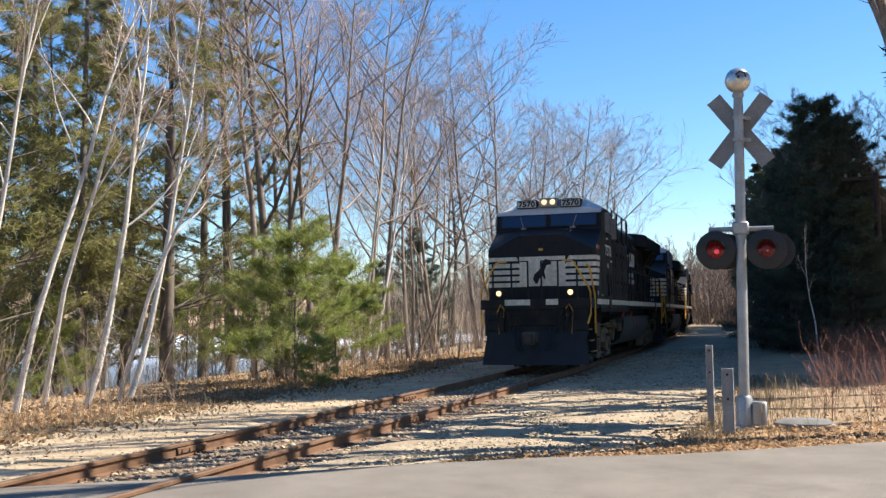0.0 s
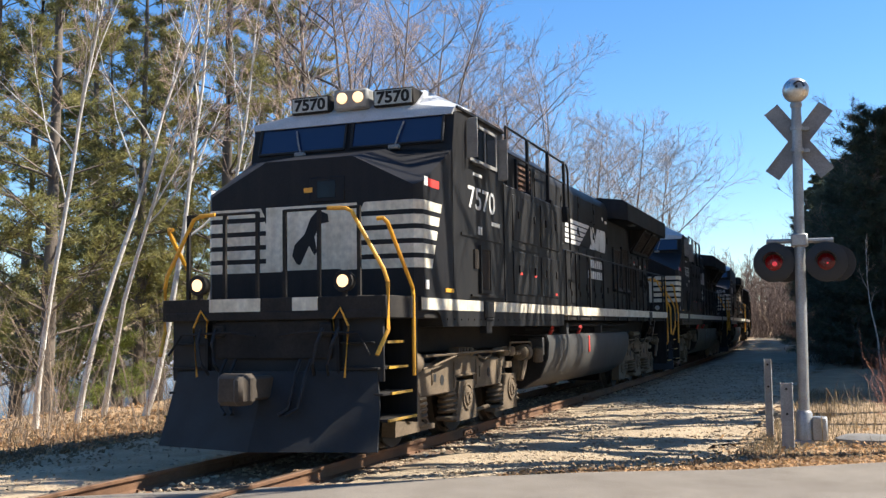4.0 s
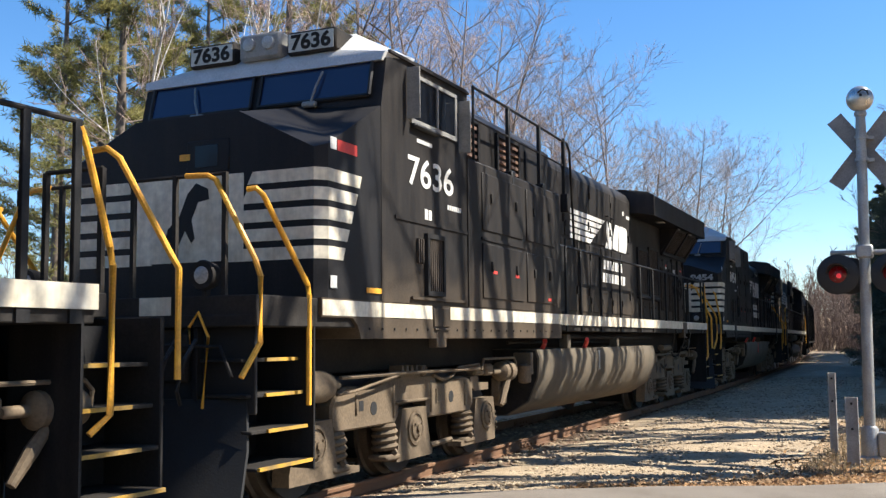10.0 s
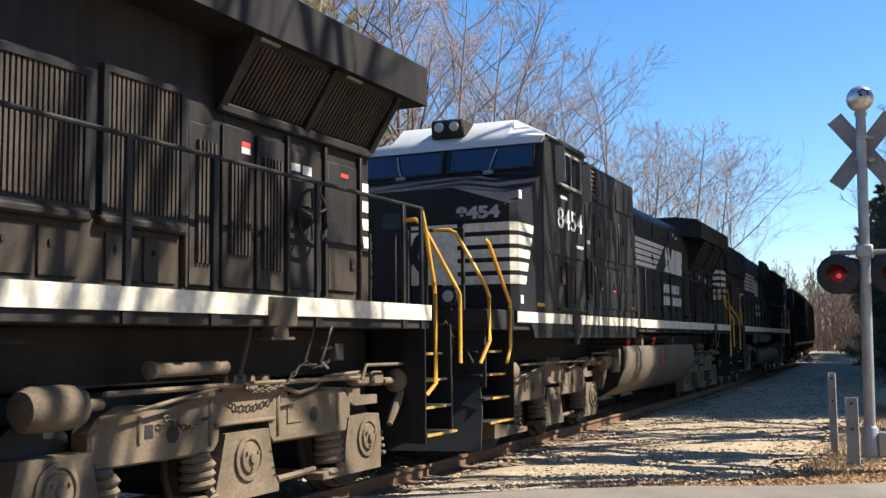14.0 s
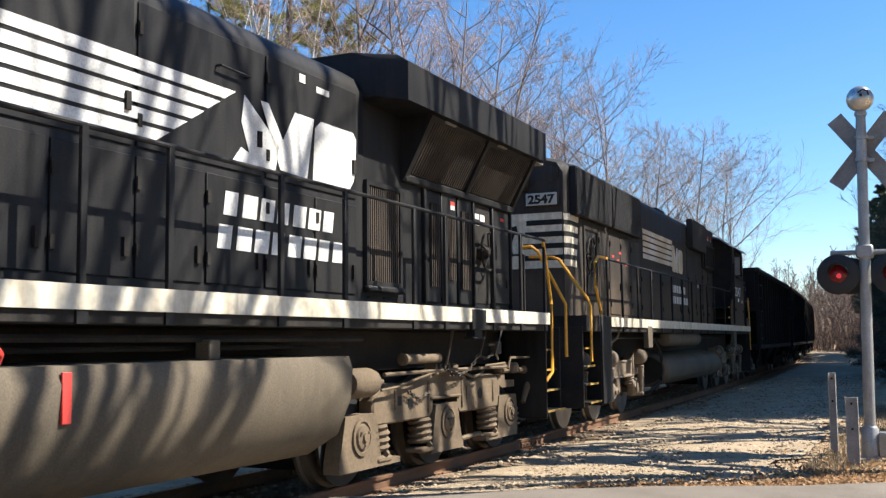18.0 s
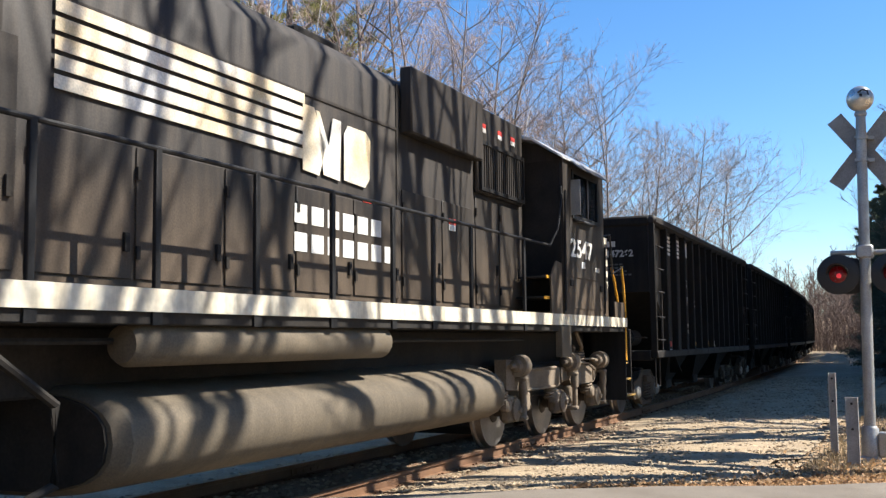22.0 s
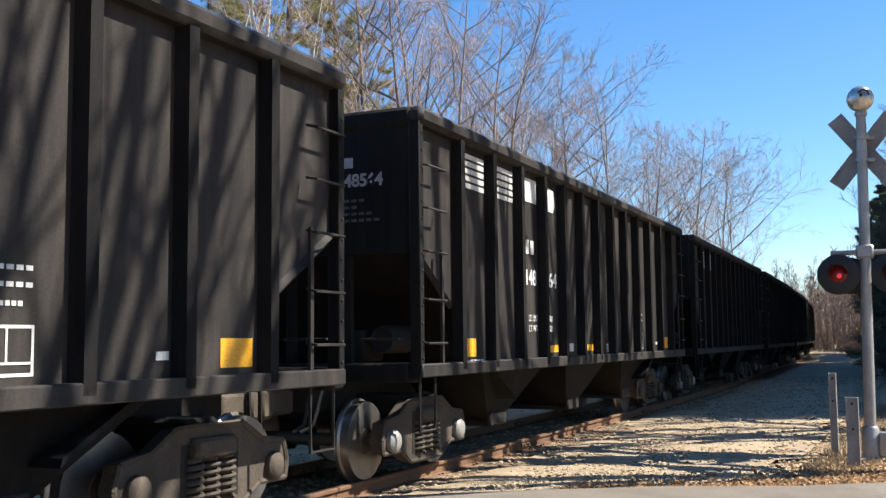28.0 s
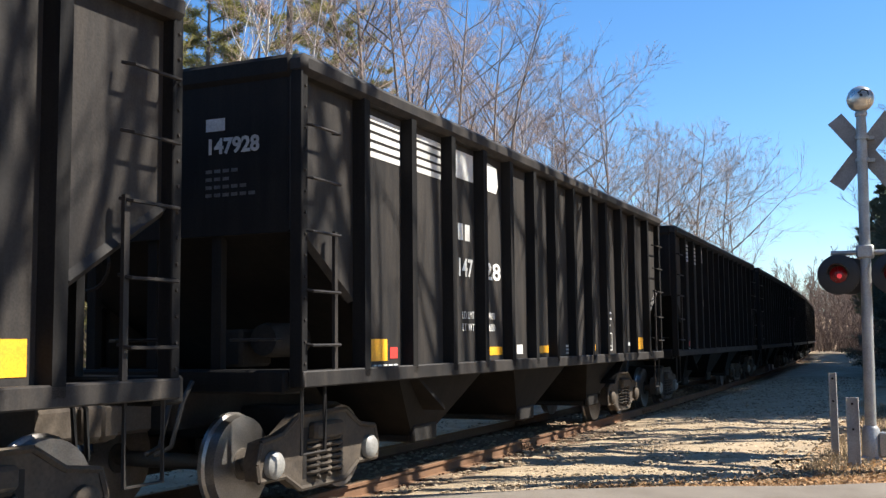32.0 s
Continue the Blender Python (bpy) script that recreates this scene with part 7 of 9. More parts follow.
    if detail:
        for k, (a, b) in enumerate((("LD LMT", split[3]), ("LT WT", split[4]))):
            write("weight_stencil", a, T, (W, 3.55, 1.73 - 0.14 * k), 0.085, M_LETTER, "side", width=0.36)
            write("weight_stencil", b, T, (W, 4.22, 1.73 - 0.14 * k), 0.085, M_LETTER, "side", width=0.34)
    for m in (1.20, L - 1.20):
        freight_truck(T, m)
    if detail:
        part("brake_gear", Shape().lathe([(0.14, -0.3), (0.16, -0.2), (0.16, 0.25), (0.10, 0.3)], (0.9, 0.75, 1.5), "y", 14).box(0.4, 0.7, 0.4, 0.9, 1.26, 1.6, 0.03), M_DARK, T)
        part("brake_wheel", Shape().tube([(-0.6 + 0.24 * cos(2 * pi * k / 16), -0.12, 2.2 + 0.24 * sin(2 * pi * k / 16)) for k in range(17)], 0.016, 5), M_DARK, T)
    CARS.append((T, back, 1.2, L - 1.2))
    return T

# ---------------------------------------------------------------- the train, from its head
ge_loco("7570", "black diesel locomotive with white stripes and its headlights burning", 0.0, lit=True)
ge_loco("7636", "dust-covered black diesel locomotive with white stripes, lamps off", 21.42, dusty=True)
ge_loco("8454", "older square-cab black diesel locomotive with white stripes", 42.75, old=True, nose_number=True)
emd_loco("2547", "black diesel locomotive running cab last, its white stripes rust-stained", 64.0)
for i, (n, s) in enumerate((("147262", ("147", "262", True, "229400", "56600")), ("148564", ("148", "564", False, "229900", "56100")), ("147928", ("147", "28", True, "229400", "56600")))):
    hopper_car(n, ("black coal hopper car with yellow and red reflectors", "dusty black coal hopper car with yellow reflectors", "clean black coal hopper car with yellow and red reflectors")[i], 83.6 + 14.93 * i, s)
far = hopper_car("", "black coal hopper car seen from far off", 83.6 + 14.93 * 3, ("", "", True, "", ""), detail=False)
for i in range(4, 11):
    twin = copy_thing(far, Matrix.Identity(4))
    CARS.append((twin, 83.6 + 14.93 * i, 1.2, 12.2))
    if i < 6:
        AXLES.extend((o, o.location.y, o.location.z) for o in twin.children if o.name.startswith("wheelset"))

# ---------------------------------------------------------------- crossing signal and roadside things
M_ALU = mat("weathered_aluminium", (0.396, 0.396, 0.387), (0.31, 0.31, 0.301), 4.0, 0.45, metal=0.5, bump=0.08, dirt=(0.189, 0.172, 0.146), dirt_amount=0.4, streak=True)
M_BOARDBACK = mat("aluminium_board_back", (0.258, 0.258, 0.258), (0.206, 0.206, 0.206), 5.0, 0.6, metal=0.2, bump=0.06)
M_SIGNAL_BLACK = mat("signal_black_paint", (0.012, 0.012, 0.0129), (0.0189, 0.0189, 0.0189), 4.0, 0.5, bump=0.04)
M_LENS_ON = mat("lit_red_lens", (0.20, 0.006, 0.010), (0.12, 0.004, 0.008), 30.0, 0.25, bump=0.1, glow=0.02)
M_SPOT = mat("red_bulb_glow", (1.0, 0.06, 0.08), (1.0, 0.05, 0.07), 30.0, 0.25, bump=0, glow=0.16)
M_LENS = mat("red_lens", (0.10, 0.004, 0.007), (0.06, 0.003, 0.005), 30.0, 0.25, bump=0.1, glow=0.04)
M_CONCRETE = mat("old_concrete", (0.186, 0.1752, 0.1602), (0.1392, 0.129, 0.1134), 3.0, 0.9, bump=0.5, fine=40)
M_POST = mat("weathered_grey_post", (0.378, 0.37, 0.353), (0.284, 0.275, 0.258), 4.0, 0.7, bump=0.2, dirt=(0.172, 0.146, 0.112), dirt_amount=0.4, streak=True)
M_WOODPOLE = mat("utility_pole_wood", (0.0516, 0.043, 0.0361), (0.0344, 0.0292, 0.0258), 3.0, 0.9, bump=0.5)

S = thing("crossing_signal", "aluminium railway crossing signal with crossed boards and red flashing lights", "signal")
sx, sy = 5.45, 15.2
S.matrix_basis = Matrix.Translation((sx, sy, height(sx, sy) + 0.04)) @ Matrix.Rotation(radians(0.8), 4, "Y")
part("pole", Shape().lathe([(0.075, 0.0), (0.068, 4.55), (0.06, 4.72)], (0, 0, 0), "z", 18), M_ALU, S, "brushed aluminium pole")
part("base_casting", Shape().box(-0.13, 0.13, -0.13, 0.13, -0.1, 0.06, 0.02).lathe([(0.12, 0.05), (0.11, 0.42), (0.085, 0.46)], (0, 0, 0), "z", 16), M_ALU, S)
part("junction_box", Shape().box(0.10, 0.30, -0.08, 0.10, 0.05, 0.38, 0.02), M_ALU, S, "small grey junction box")
bell = part("bell", Shape().lathe([(0.03, 0.16), (0.11, 0.145), (0.165, 0.08), (0.18, 0.0), (0.165, -0.03), (0.02, -0.05)], (0, -0.02, 4.92), "y", 24), M_CHROME, S, "round bright metal crossing bell")
part("bell_dome", Shape().lathe([(0.175, -0.03), (0.165, -0.09), (0.12, -0.135), (0.05, -0.155), (0.01, -0.16)], (0, -0.02, 4.92), "y", 24), M_CHROME, bell)
part("bell_clapper", Shape().tube([(-0.02, -0.20, 4.97), (0.04, -0.205, 5.01), (0.10, -0.20, 4.99), (0.12, -0.19, 4.93)], 0.012, 6).lathe([(0.02, -0.02), (0.02, 0.02)], (0.02, -0.19, 4.94), "y", 10), M_SIGNAL_BLACK, bell)
part("bell_neck", Shape().lathe([(0.075, 4.68), (0.085, 4.72), (0.06, 4.78)], (0, 0, 0), "z", 16), M_ALU, S)
for d, off in ((1, 0.0), (-1, 0.03)):
    g = Matrix.Translation((0.02, 0.10 + off, 4.22)) @ Matrix.Rotation(radians(52 * d), 4, "Y")
    b = Shape().box(-0.60, 0.60, -0.004, 0.004, -0.115, 0.115)
    b.box(-0.60, 0.60, -0.02, -0.004, -0.115, -0.095).box(-0.60, 0.60, -0.02, -0.004, 0.095, 0.115)
    b.v = [tuple(g @ Vector(p)) for p in b.v]
    part("crossbuck_board", b, M_BOARDBACK, S, "grey back of a crossbuck board")
for z in (4.05, 4.36):
    part("board_clamp", Shape().lathe([(0.09, z), (0.09, z + 0.05)], (0, 0, 0), "z", 14).box(-0.05, 0.16, 0.05, 0.12, z, z + 0.05), M_ALU, S)
part("light_arm", Shape().tube([(-0.44, 0.0, 2.80), (0.44, 0.0, 2.80)], 0.035, 10).box(-0.11, 0.11, -0.10, 0.10, 2.72, 2.90, 0.02), M_ALU, S)
for d in (1, -1):
    cx = 0.345 * d
    lt = part("signal_light", Shape().lathe([(0.275, 0.0), (0.275, -0.012), (0.27, -0.014), (0.12, -0.012), (0.12, 0.0)], (cx, -0.06, 2.50), "y", 30), M_SIGNAL_BLACK, S, "round black signal background")
    part("housing", Shape().lathe([(0.13, -0.01), (0.15, 0.06), (0.14, 0.20), (0.06, 0.26)], (cx, -0.06, 2.50), "y", 22), M_SIGNAL_BLACK, lt)
    part("rear_background", Shape().lathe([(0.26, 0.40), (0.26, 0.412)], (cx + 0.12, -0.06, 2.50), "y", 28), M_SIGNAL_BLACK, lt)
    part("rear_hood", Shape().lathe([(0.15, 0.41), (0.15, 0.62), (0.145, 0.62), (0.145, 0.41)], (cx + 0.12, -0.06, 2.50), "y", 22), M_ALU, lt)
    part("lens", Shape().lathe([(0.115, -0.02), (0.10, -0.035), (0.05, -0.045), (0.01, -0.048)], (cx, -0.06, 2.50), "y", 24), M_LENS_ON if d < 0 else M_LENS, lt, "glowing red lens" if d < 0 else "dim red lens")
    part("bulb", Shape().lathe([(0.034 if d < 0 else 0.014, -0.049), (0.012, -0.052)], (cx + 0.015, -0.06, 2.48), "y", 14), M_SPOT, lt, "glowing red bulb behind the lens")
    hood = Shape()
    n = 16
    ring = [(-0.02, 0), (-0.30, 1)]
    for k in range(n):
        a0, a1 = pi * (0.02 + 0.96 * k / n), pi * (0.02 + 0.96 * (k + 1) / n)
        for r in (0.135,):
            ln0, ln1 = 0.10 + 0.20 * sin(a0), 0.10 + 0.20 * sin(a1)
            hood.add([(cx + r * cos(a0), -0.075, 2.5 + r * sin(a0)), (cx + r * cos(a1), -0.075, 2.5 + r * sin(a1)), (cx + r * cos(a1), -0.075 - ln1, 2.5 + r * sin(a1)), (cx + r * cos(a0), -0.075 - ln0, 2.5 + r * sin(a0)),
                      (cx + (r + 0.006) * cos(a0), -0.075, 2.5 + (r + 0.006) * sin(a0)), (cx + (r + 0.006) * cos(a1), -0.075, 2.5 + (r + 0.006) * sin(a1)), (cx + (r + 0.006) * cos(a1), -0.075 - ln1, 2.5 + (r + 0.006) * sin(a1)), (cx + (r + 0.006) * cos(a0), -0.075 - ln0, 2.5 + (r + 0.006) * sin(a0))],
                     [(0, 1, 2, 3), (7, 6, 5, 4), (3, 2, 6, 7)])
    part("visor", hood, M_SIGNAL_BLACK, lt)
    part("hanger", Shape().tube([(cx, 0.06, 2.62), (cx * 1.05, 0.06, 2.80)], 0.025, 8), M_ALU, lt)


def marker_post(x, y, tall, wide, label):
    P = thing("marker_post", label, "post", "marker posts")
    P.location = (x, y, height(x, y))
    s = Shape().along_x([(-0.045, -0.3), (0.045, -0.3), (0.045, tall), (-0.045, tall)], -wide / 2, -wide / 2 + 0.012)
    s.box(-wide / 2, wide / 2, -0.012, 0.012, -0.3, tall, 0.003).box(wide / 2 - 0.012, wide / 2, -0.045, 0.045, -0.3, tall)
    part("channel", s, M_POST, P)
    part("bolt", Shape().lathe([(0.016, -0.03), (0.016, 0.02)], (0, 0, tall - 0.08), "y", 8).lathe([(0.016, -0.03), (0.016, 0.02)], (0, 0, tall - 0.4), "y", 8), M_DARK, P)
    return P


marker_post(4.94, 15.9, 1.18, 0.10, "tall grey steel channel post")
marker_post(5.30, 14.27, 0.92, 0.15, "short broad grey post by the road")
cv = tagged(new("manhole_slab", Shape().lathe([(0.02, 0.0), (0.40, 0.0), (0.44, 0.03), (0.42, 0.12), (0.30, 0.17), (0.02, 0.18)], (0, 0, 0), "z", 18).mesh("manhole_slab", M_CONCRETE)), "rough round concrete slab lying in dry grass", "slab")
cv.matrix_basis = Matrix.Translation((6.25, 15.6, height(6.25, 15.6) - 0.02)) @ Matrix.Diagonal((1.0, 0.7, 1.0, 1))

U = thing("utility_pole", "dark wooden utility pole with a cross-arm", "pole")
U.location = (9.2, 44.0, height(9.2, 44.0) - 0.3)
part("pole", Shape().lathe([(0.16, -0.4), (0.11, 7.2)], (0, 0, 0), "z", 12), M_WOODPOLE, U)
part("cross_arm", Shape().box(-1.25, 1.3, -0.06, 0.06, 6.95, 7.08, 0.01), M_WOODPOLE, U)
part("tag", Shape().box(-0.09, 0.09, -0.17, -0.155, 2.55, 2.85), M_POST, U, "small white tag")
for x in (-1.1, -0.6, 0.6, 1.1):
    part("insulator", Shape().lathe([(0.05, 7.08), (0.05, 7.2), (0.02, 7.22)], (x, 0, 0), "z", 10), M_COAT_GREY, U)

# houses and bridge piers across the river, and a house behind the spruces
M_CLAP = mat("white_clapboard", (0.585, 0.585, 0.533), (0.499, 0.499, 0.447), 1.0, 0.7, bump=0.1)
M_CREAM = mat("cream_clapboard", (0.533, 0.473, 0.31), (0.447, 0.396, 0.258), 1.0, 0.7, bump=0.1)
M_ROOF = mat("dark_shingles", (0.0602, 0.0585, 0.0568), (0.0387, 0.0387, 0.0387), 1.0, 0.9, bump=0.4)
M_GREENROOF = mat("green_metal_roof", (0.0516, 0.129, 0.0946), (0.043, 0.103, 0.0774), 1.0, 0.6, bump=0.1)
M_MASONRY = mat("pier_masonry", (0.31, 0.267, 0.215), (0.215, 0.181, 0.146), 0.8, 0.9, bump=0.6, fine=6)


def house(x, y, turn, w, l, h, wall, roof, label):
    H = thing("house", label, "house", "houses")
    H.matrix_basis = Matrix.Translation((x, y, height(x, y))) @ Matrix.Rotation(radians(turn), 4, "Z")
    part("wall", Shape().along_y([(-w / 2, -0.5), (w / 2, -0.5), (w / 2, h), (0, h + w * 0.32), (-w / 2, h)], -l / 2, l / 2), wall, H)
    for d in (1, -1):
        part("roof", Shape().loft([[(d * (w / 2 + 0.3), e * (l / 2 + 0.3), h - 0.12), (0, e * (l / 2 + 0.3), h + w * 0.32 + 0.06), (0, e * (l / 2 + 0.3), h + w * 0.32 + 0.22), (d * (w / 2 + 0.3), e * (l / 2 + 0.3), h + 0.02)] for e in (-1, 1)]), roof, H)
        for k in range(3):
            y0 = -l / 2 + l * (k + 0.5) / 3
            win = part("window", Shape().box(d * w / 2, d * (w / 2 + 0.05), y0 - 0.5, y0 + 0.5, h * 0.35, h * 0.35 + 1.3), M_POST, H)
            part("pane", Shape().box(d * (w / 2 + 0.05), d * (w / 2 + 0.06), y0 - 0.42, y0 + 0.42, h * 0.35 + 0.08, h * 0.35 + 1.22), M_GLASS, win)
        for k in range(2):
            x0 = -w / 4 + w / 2 * k
            win = part("window", Shape().box(x0 - 0.45, x0 + 0.45, d * l / 2, d * (l / 2 + 0.05), h * 0.35, h * 0.35 + 1.3), M_POST, H)
            part("pane", Shape().box(x0 - 0.37, x0 + 0.37, d * (l / 2 + 0.05), d * (l / 2 + 0.06), h * 0.35 + 0.08, h * 0.35 + 1.22), M_GLASS, win)


house(*(6.268 + 62 * sin(radians(4.6)), 62 * cos(radians(4.6))), 15, 6, 9, 5.0, M_CREAM, M_GREENROOF, "cream house with a green roof half hidden by spruces")
house(6.268 - 118 * sin(radians(42.6)), 118 * cos(radians(42.6)), 40, 8, 12, 3.2, M_CLAP, M_ROOF, "white house across the river")
house(6.268 - 112 * sin(radians(40.6)), 112 * cos(radians(40.6)), 40, 4, 5, 4.2, M_BOARDBACK, M_ROOF, "grey shed across the river")
house(6.268 - 120 * sin(radians(37.2)), 120 * cos(radians(37.2)), 30, 8, 9, 3.0, M_CLAP, M_ROOF, "white house across the river")
for b, d, w_, h_ in ((39.6, 70, 3.4, 3.0), (37.9, 71, 2.2, 3.2)):
    x, y = 6.268 - d * sin(radians(b)), d * cos(radians(b))
    pr = Shape()
    for k in range(5):
        pr.box(-w_ / 2 + 0.05 * k, w_ / 2 - 0.05 * k, -1.2, 1.2, k * h_ / 5 + 0.02, (k + 1) * h_ / 5 - 0.01, 0.05)
    ob = tagged(new("bridge_pier", pr.mesh("bridge_pier", M_MASONRY)), "old stone bridge pier standing in the river", "pier", "bridge piers")
    ob.matrix_basis = Matrix.Translation((x, y, -1.9)) @ Matrix.Rotation(radians(38), 4, "Z")

# ---------------------------------------------------------------- trees
M_BARK = mat("grey_brown_bark", (0.288, 0.226, 0.1815), (0.18, 0.1412, 0.11), 3.0, 0.95, bump=0.8, fine=24, vary=0.15)
M_BARK_DARK = mat("dark_bark", (0.17, 0.135, 0.105), (0.10, 0.08, 0.062), 3.0, 0.95, bump=0.8, fine=24)
M_TWIG = mat("bare_twigs", (0.3712, 0.2691, 0.2128), (0.2432, 0.1755, 0.14), 2.0, 0.95, bump=0.0)
M_BIRCH = mat("white_birch_bark", (0.72, 0.68, 0.61), (0.60, 0.55, 0.48), 4.0, 0.8, bump=0.4, fine=18, dirt=(0.12, 0.10, 0.08), dirt_amount=0.5)
M_NEEDLE = mat("pine_needles", (0.21, 0.205, 0.066), (0.28, 0.245, 0.09), 1.2, 0.7, bump=0.0, thin=0.55)
M_NEEDLE_YOUNG = mat("young_pine_needles", (0.21, 0.25, 0.055), (0.29, 0.31, 0.085), 1.5, 0.7, bump=0.0, thin=0.5)
M_NEEDLE_DARK = mat("dark_spruce_needles", (0.064, 0.088, 0.0576), (0.096, 0.115, 0.0736), 1.2, 0.75, bump=0.0, thin=0.2)
M_BRUSH = mat("dry_brush", (0.31, 0.225, 0.155), (0.20, 0.145, 0.10), 2.0, 0.95, bump=0.0)
M_BRUSH_RED = mat("reddish_brush", (0.304, 0.136, 0.088), (0.208, 0.096, 0.072), 2.0, 0.95, bump=0.0)
M_SAPLING = mat("pale_sapling_bark", (0.408, 0.3485, 0.2805), (0.2805, 0.2295, 0.1827), 2.0, 0.9, bump=0.0)
M_STRAW = mat("dry_straw", (0.2418, 0.186, 0.1116), (0.186, 0.1348, 0.07905), 2.0, 0.9, bump=0.0, thin=0.4)
M_LEAF = mat("dead_leaves", (0.46, 0.29, 0.15), (0.33, 0.20, 0.10), 2.0, 0.85, bump=0.0, thin=0.4)
M_HAZE_TWIG = mat("distant_bare_woods", (0.1313, 0.0887, 0.06761), (0.093, 0.06182, 0.04828), 0.05, 0.95, bump=0.0)
for m_, a_ in ((M_TWIG, 0.25), (M_NEEDLE, 0.4), (M_NEEDLE_YOUNG, 0.3), (M_NEEDLE_DARK, 0.4), (M_BRUSH, 0.35), (M_SAPLING, 0.35), (M_BRUSH_RED, 0.35), (M_STRAW, 0.3), (M_LEAF, 0.5), (M_HAZE_TWIG, 0.25)):
    island(m_, a_)


def big_mesh(name, verts, tris, material):
    """A mesh of many triangles from arrays."""
    verts, tris = np.asarray(verts, dtype=np.float32).reshape(-1, 3), np.asarray(tris, dtype=np.int32).reshape(-1, 3)
    me = bpy.data.meshes.new(name)
    me.vertices.add(len(verts))
    me.vertices.foreach_set("co", verts.ravel())
    me.loops.add(len(tris) * 3)
    me.loops.foreach_set("vertex_index", tris.ravel())
    me.polygons.add(len(tris))
    me.polygons.foreach_set("loop_start", np.arange(0, len(tris) * 3, 3, dtype=np.int32))
    me.update(calc_edges=True)
    me.validate()
    me.materials.append(material)
    return me


UP = Vector((0, 0, 1))
TILT = Vector((0.31, 0.17, 0.94))


class Twigs:
    """Thin three-sided branches, gathered as arrays."""

    def __init__(self):
        self.v, self.t, self.n = [], [], 0

    def stick(self, pts, r0, r1):
        k = len(pts)
        d = pts[-1] - pts[0]
        a = d.cross(TILT).normalized()
        b = d.cross(a).normalized()
        ways = (a, b * 0.866 - a * 0.5, b * -0.866 - a * 0.5)
        for i in range(k):
            r = r0 + (r1 - r0) * i / (k - 1)
            p = pts[i]
            self.v += [(p.x + w.x * r, p.y + w.y * r, p.z + w.z * r) for w in ways]
        for i in range(k - 1):
            o = self.n + i * 3
            for g in range(3):
                h = (g + 1) % 3
                self.t += [(o + g, o + h, o + 3 + h), (o + g, o + 3 + h, o + 3 + g)]
        self.n += k * 3

    def mesh(self, name, material):
        return big_mesh(name, self.v, self.t, material)


def bend_path(rng, p, d, length, n, wander, lift):
    """A wandering line of n steps from p along d, and its last direction."""
    pts = [Vector(p)]
    d = Vector(d).normalized()
    jitter = rng.normal(0, wander, (n, 3)).tolist()
    for j in jitter:
        d = Vector((d.x + j[0], d.y + j[1], d.z + j[2] + lift)).normalized()
        pts.append(pts[-1] + d * (length / n))
    return pts, d


def side_way(rng, d, angle):
    d = Vector(d)
    a = d.cross(Vector(rng.normal(0, 1, 3).tolist())).normalized()
    return d * cos(angle) + a * sin(angle)


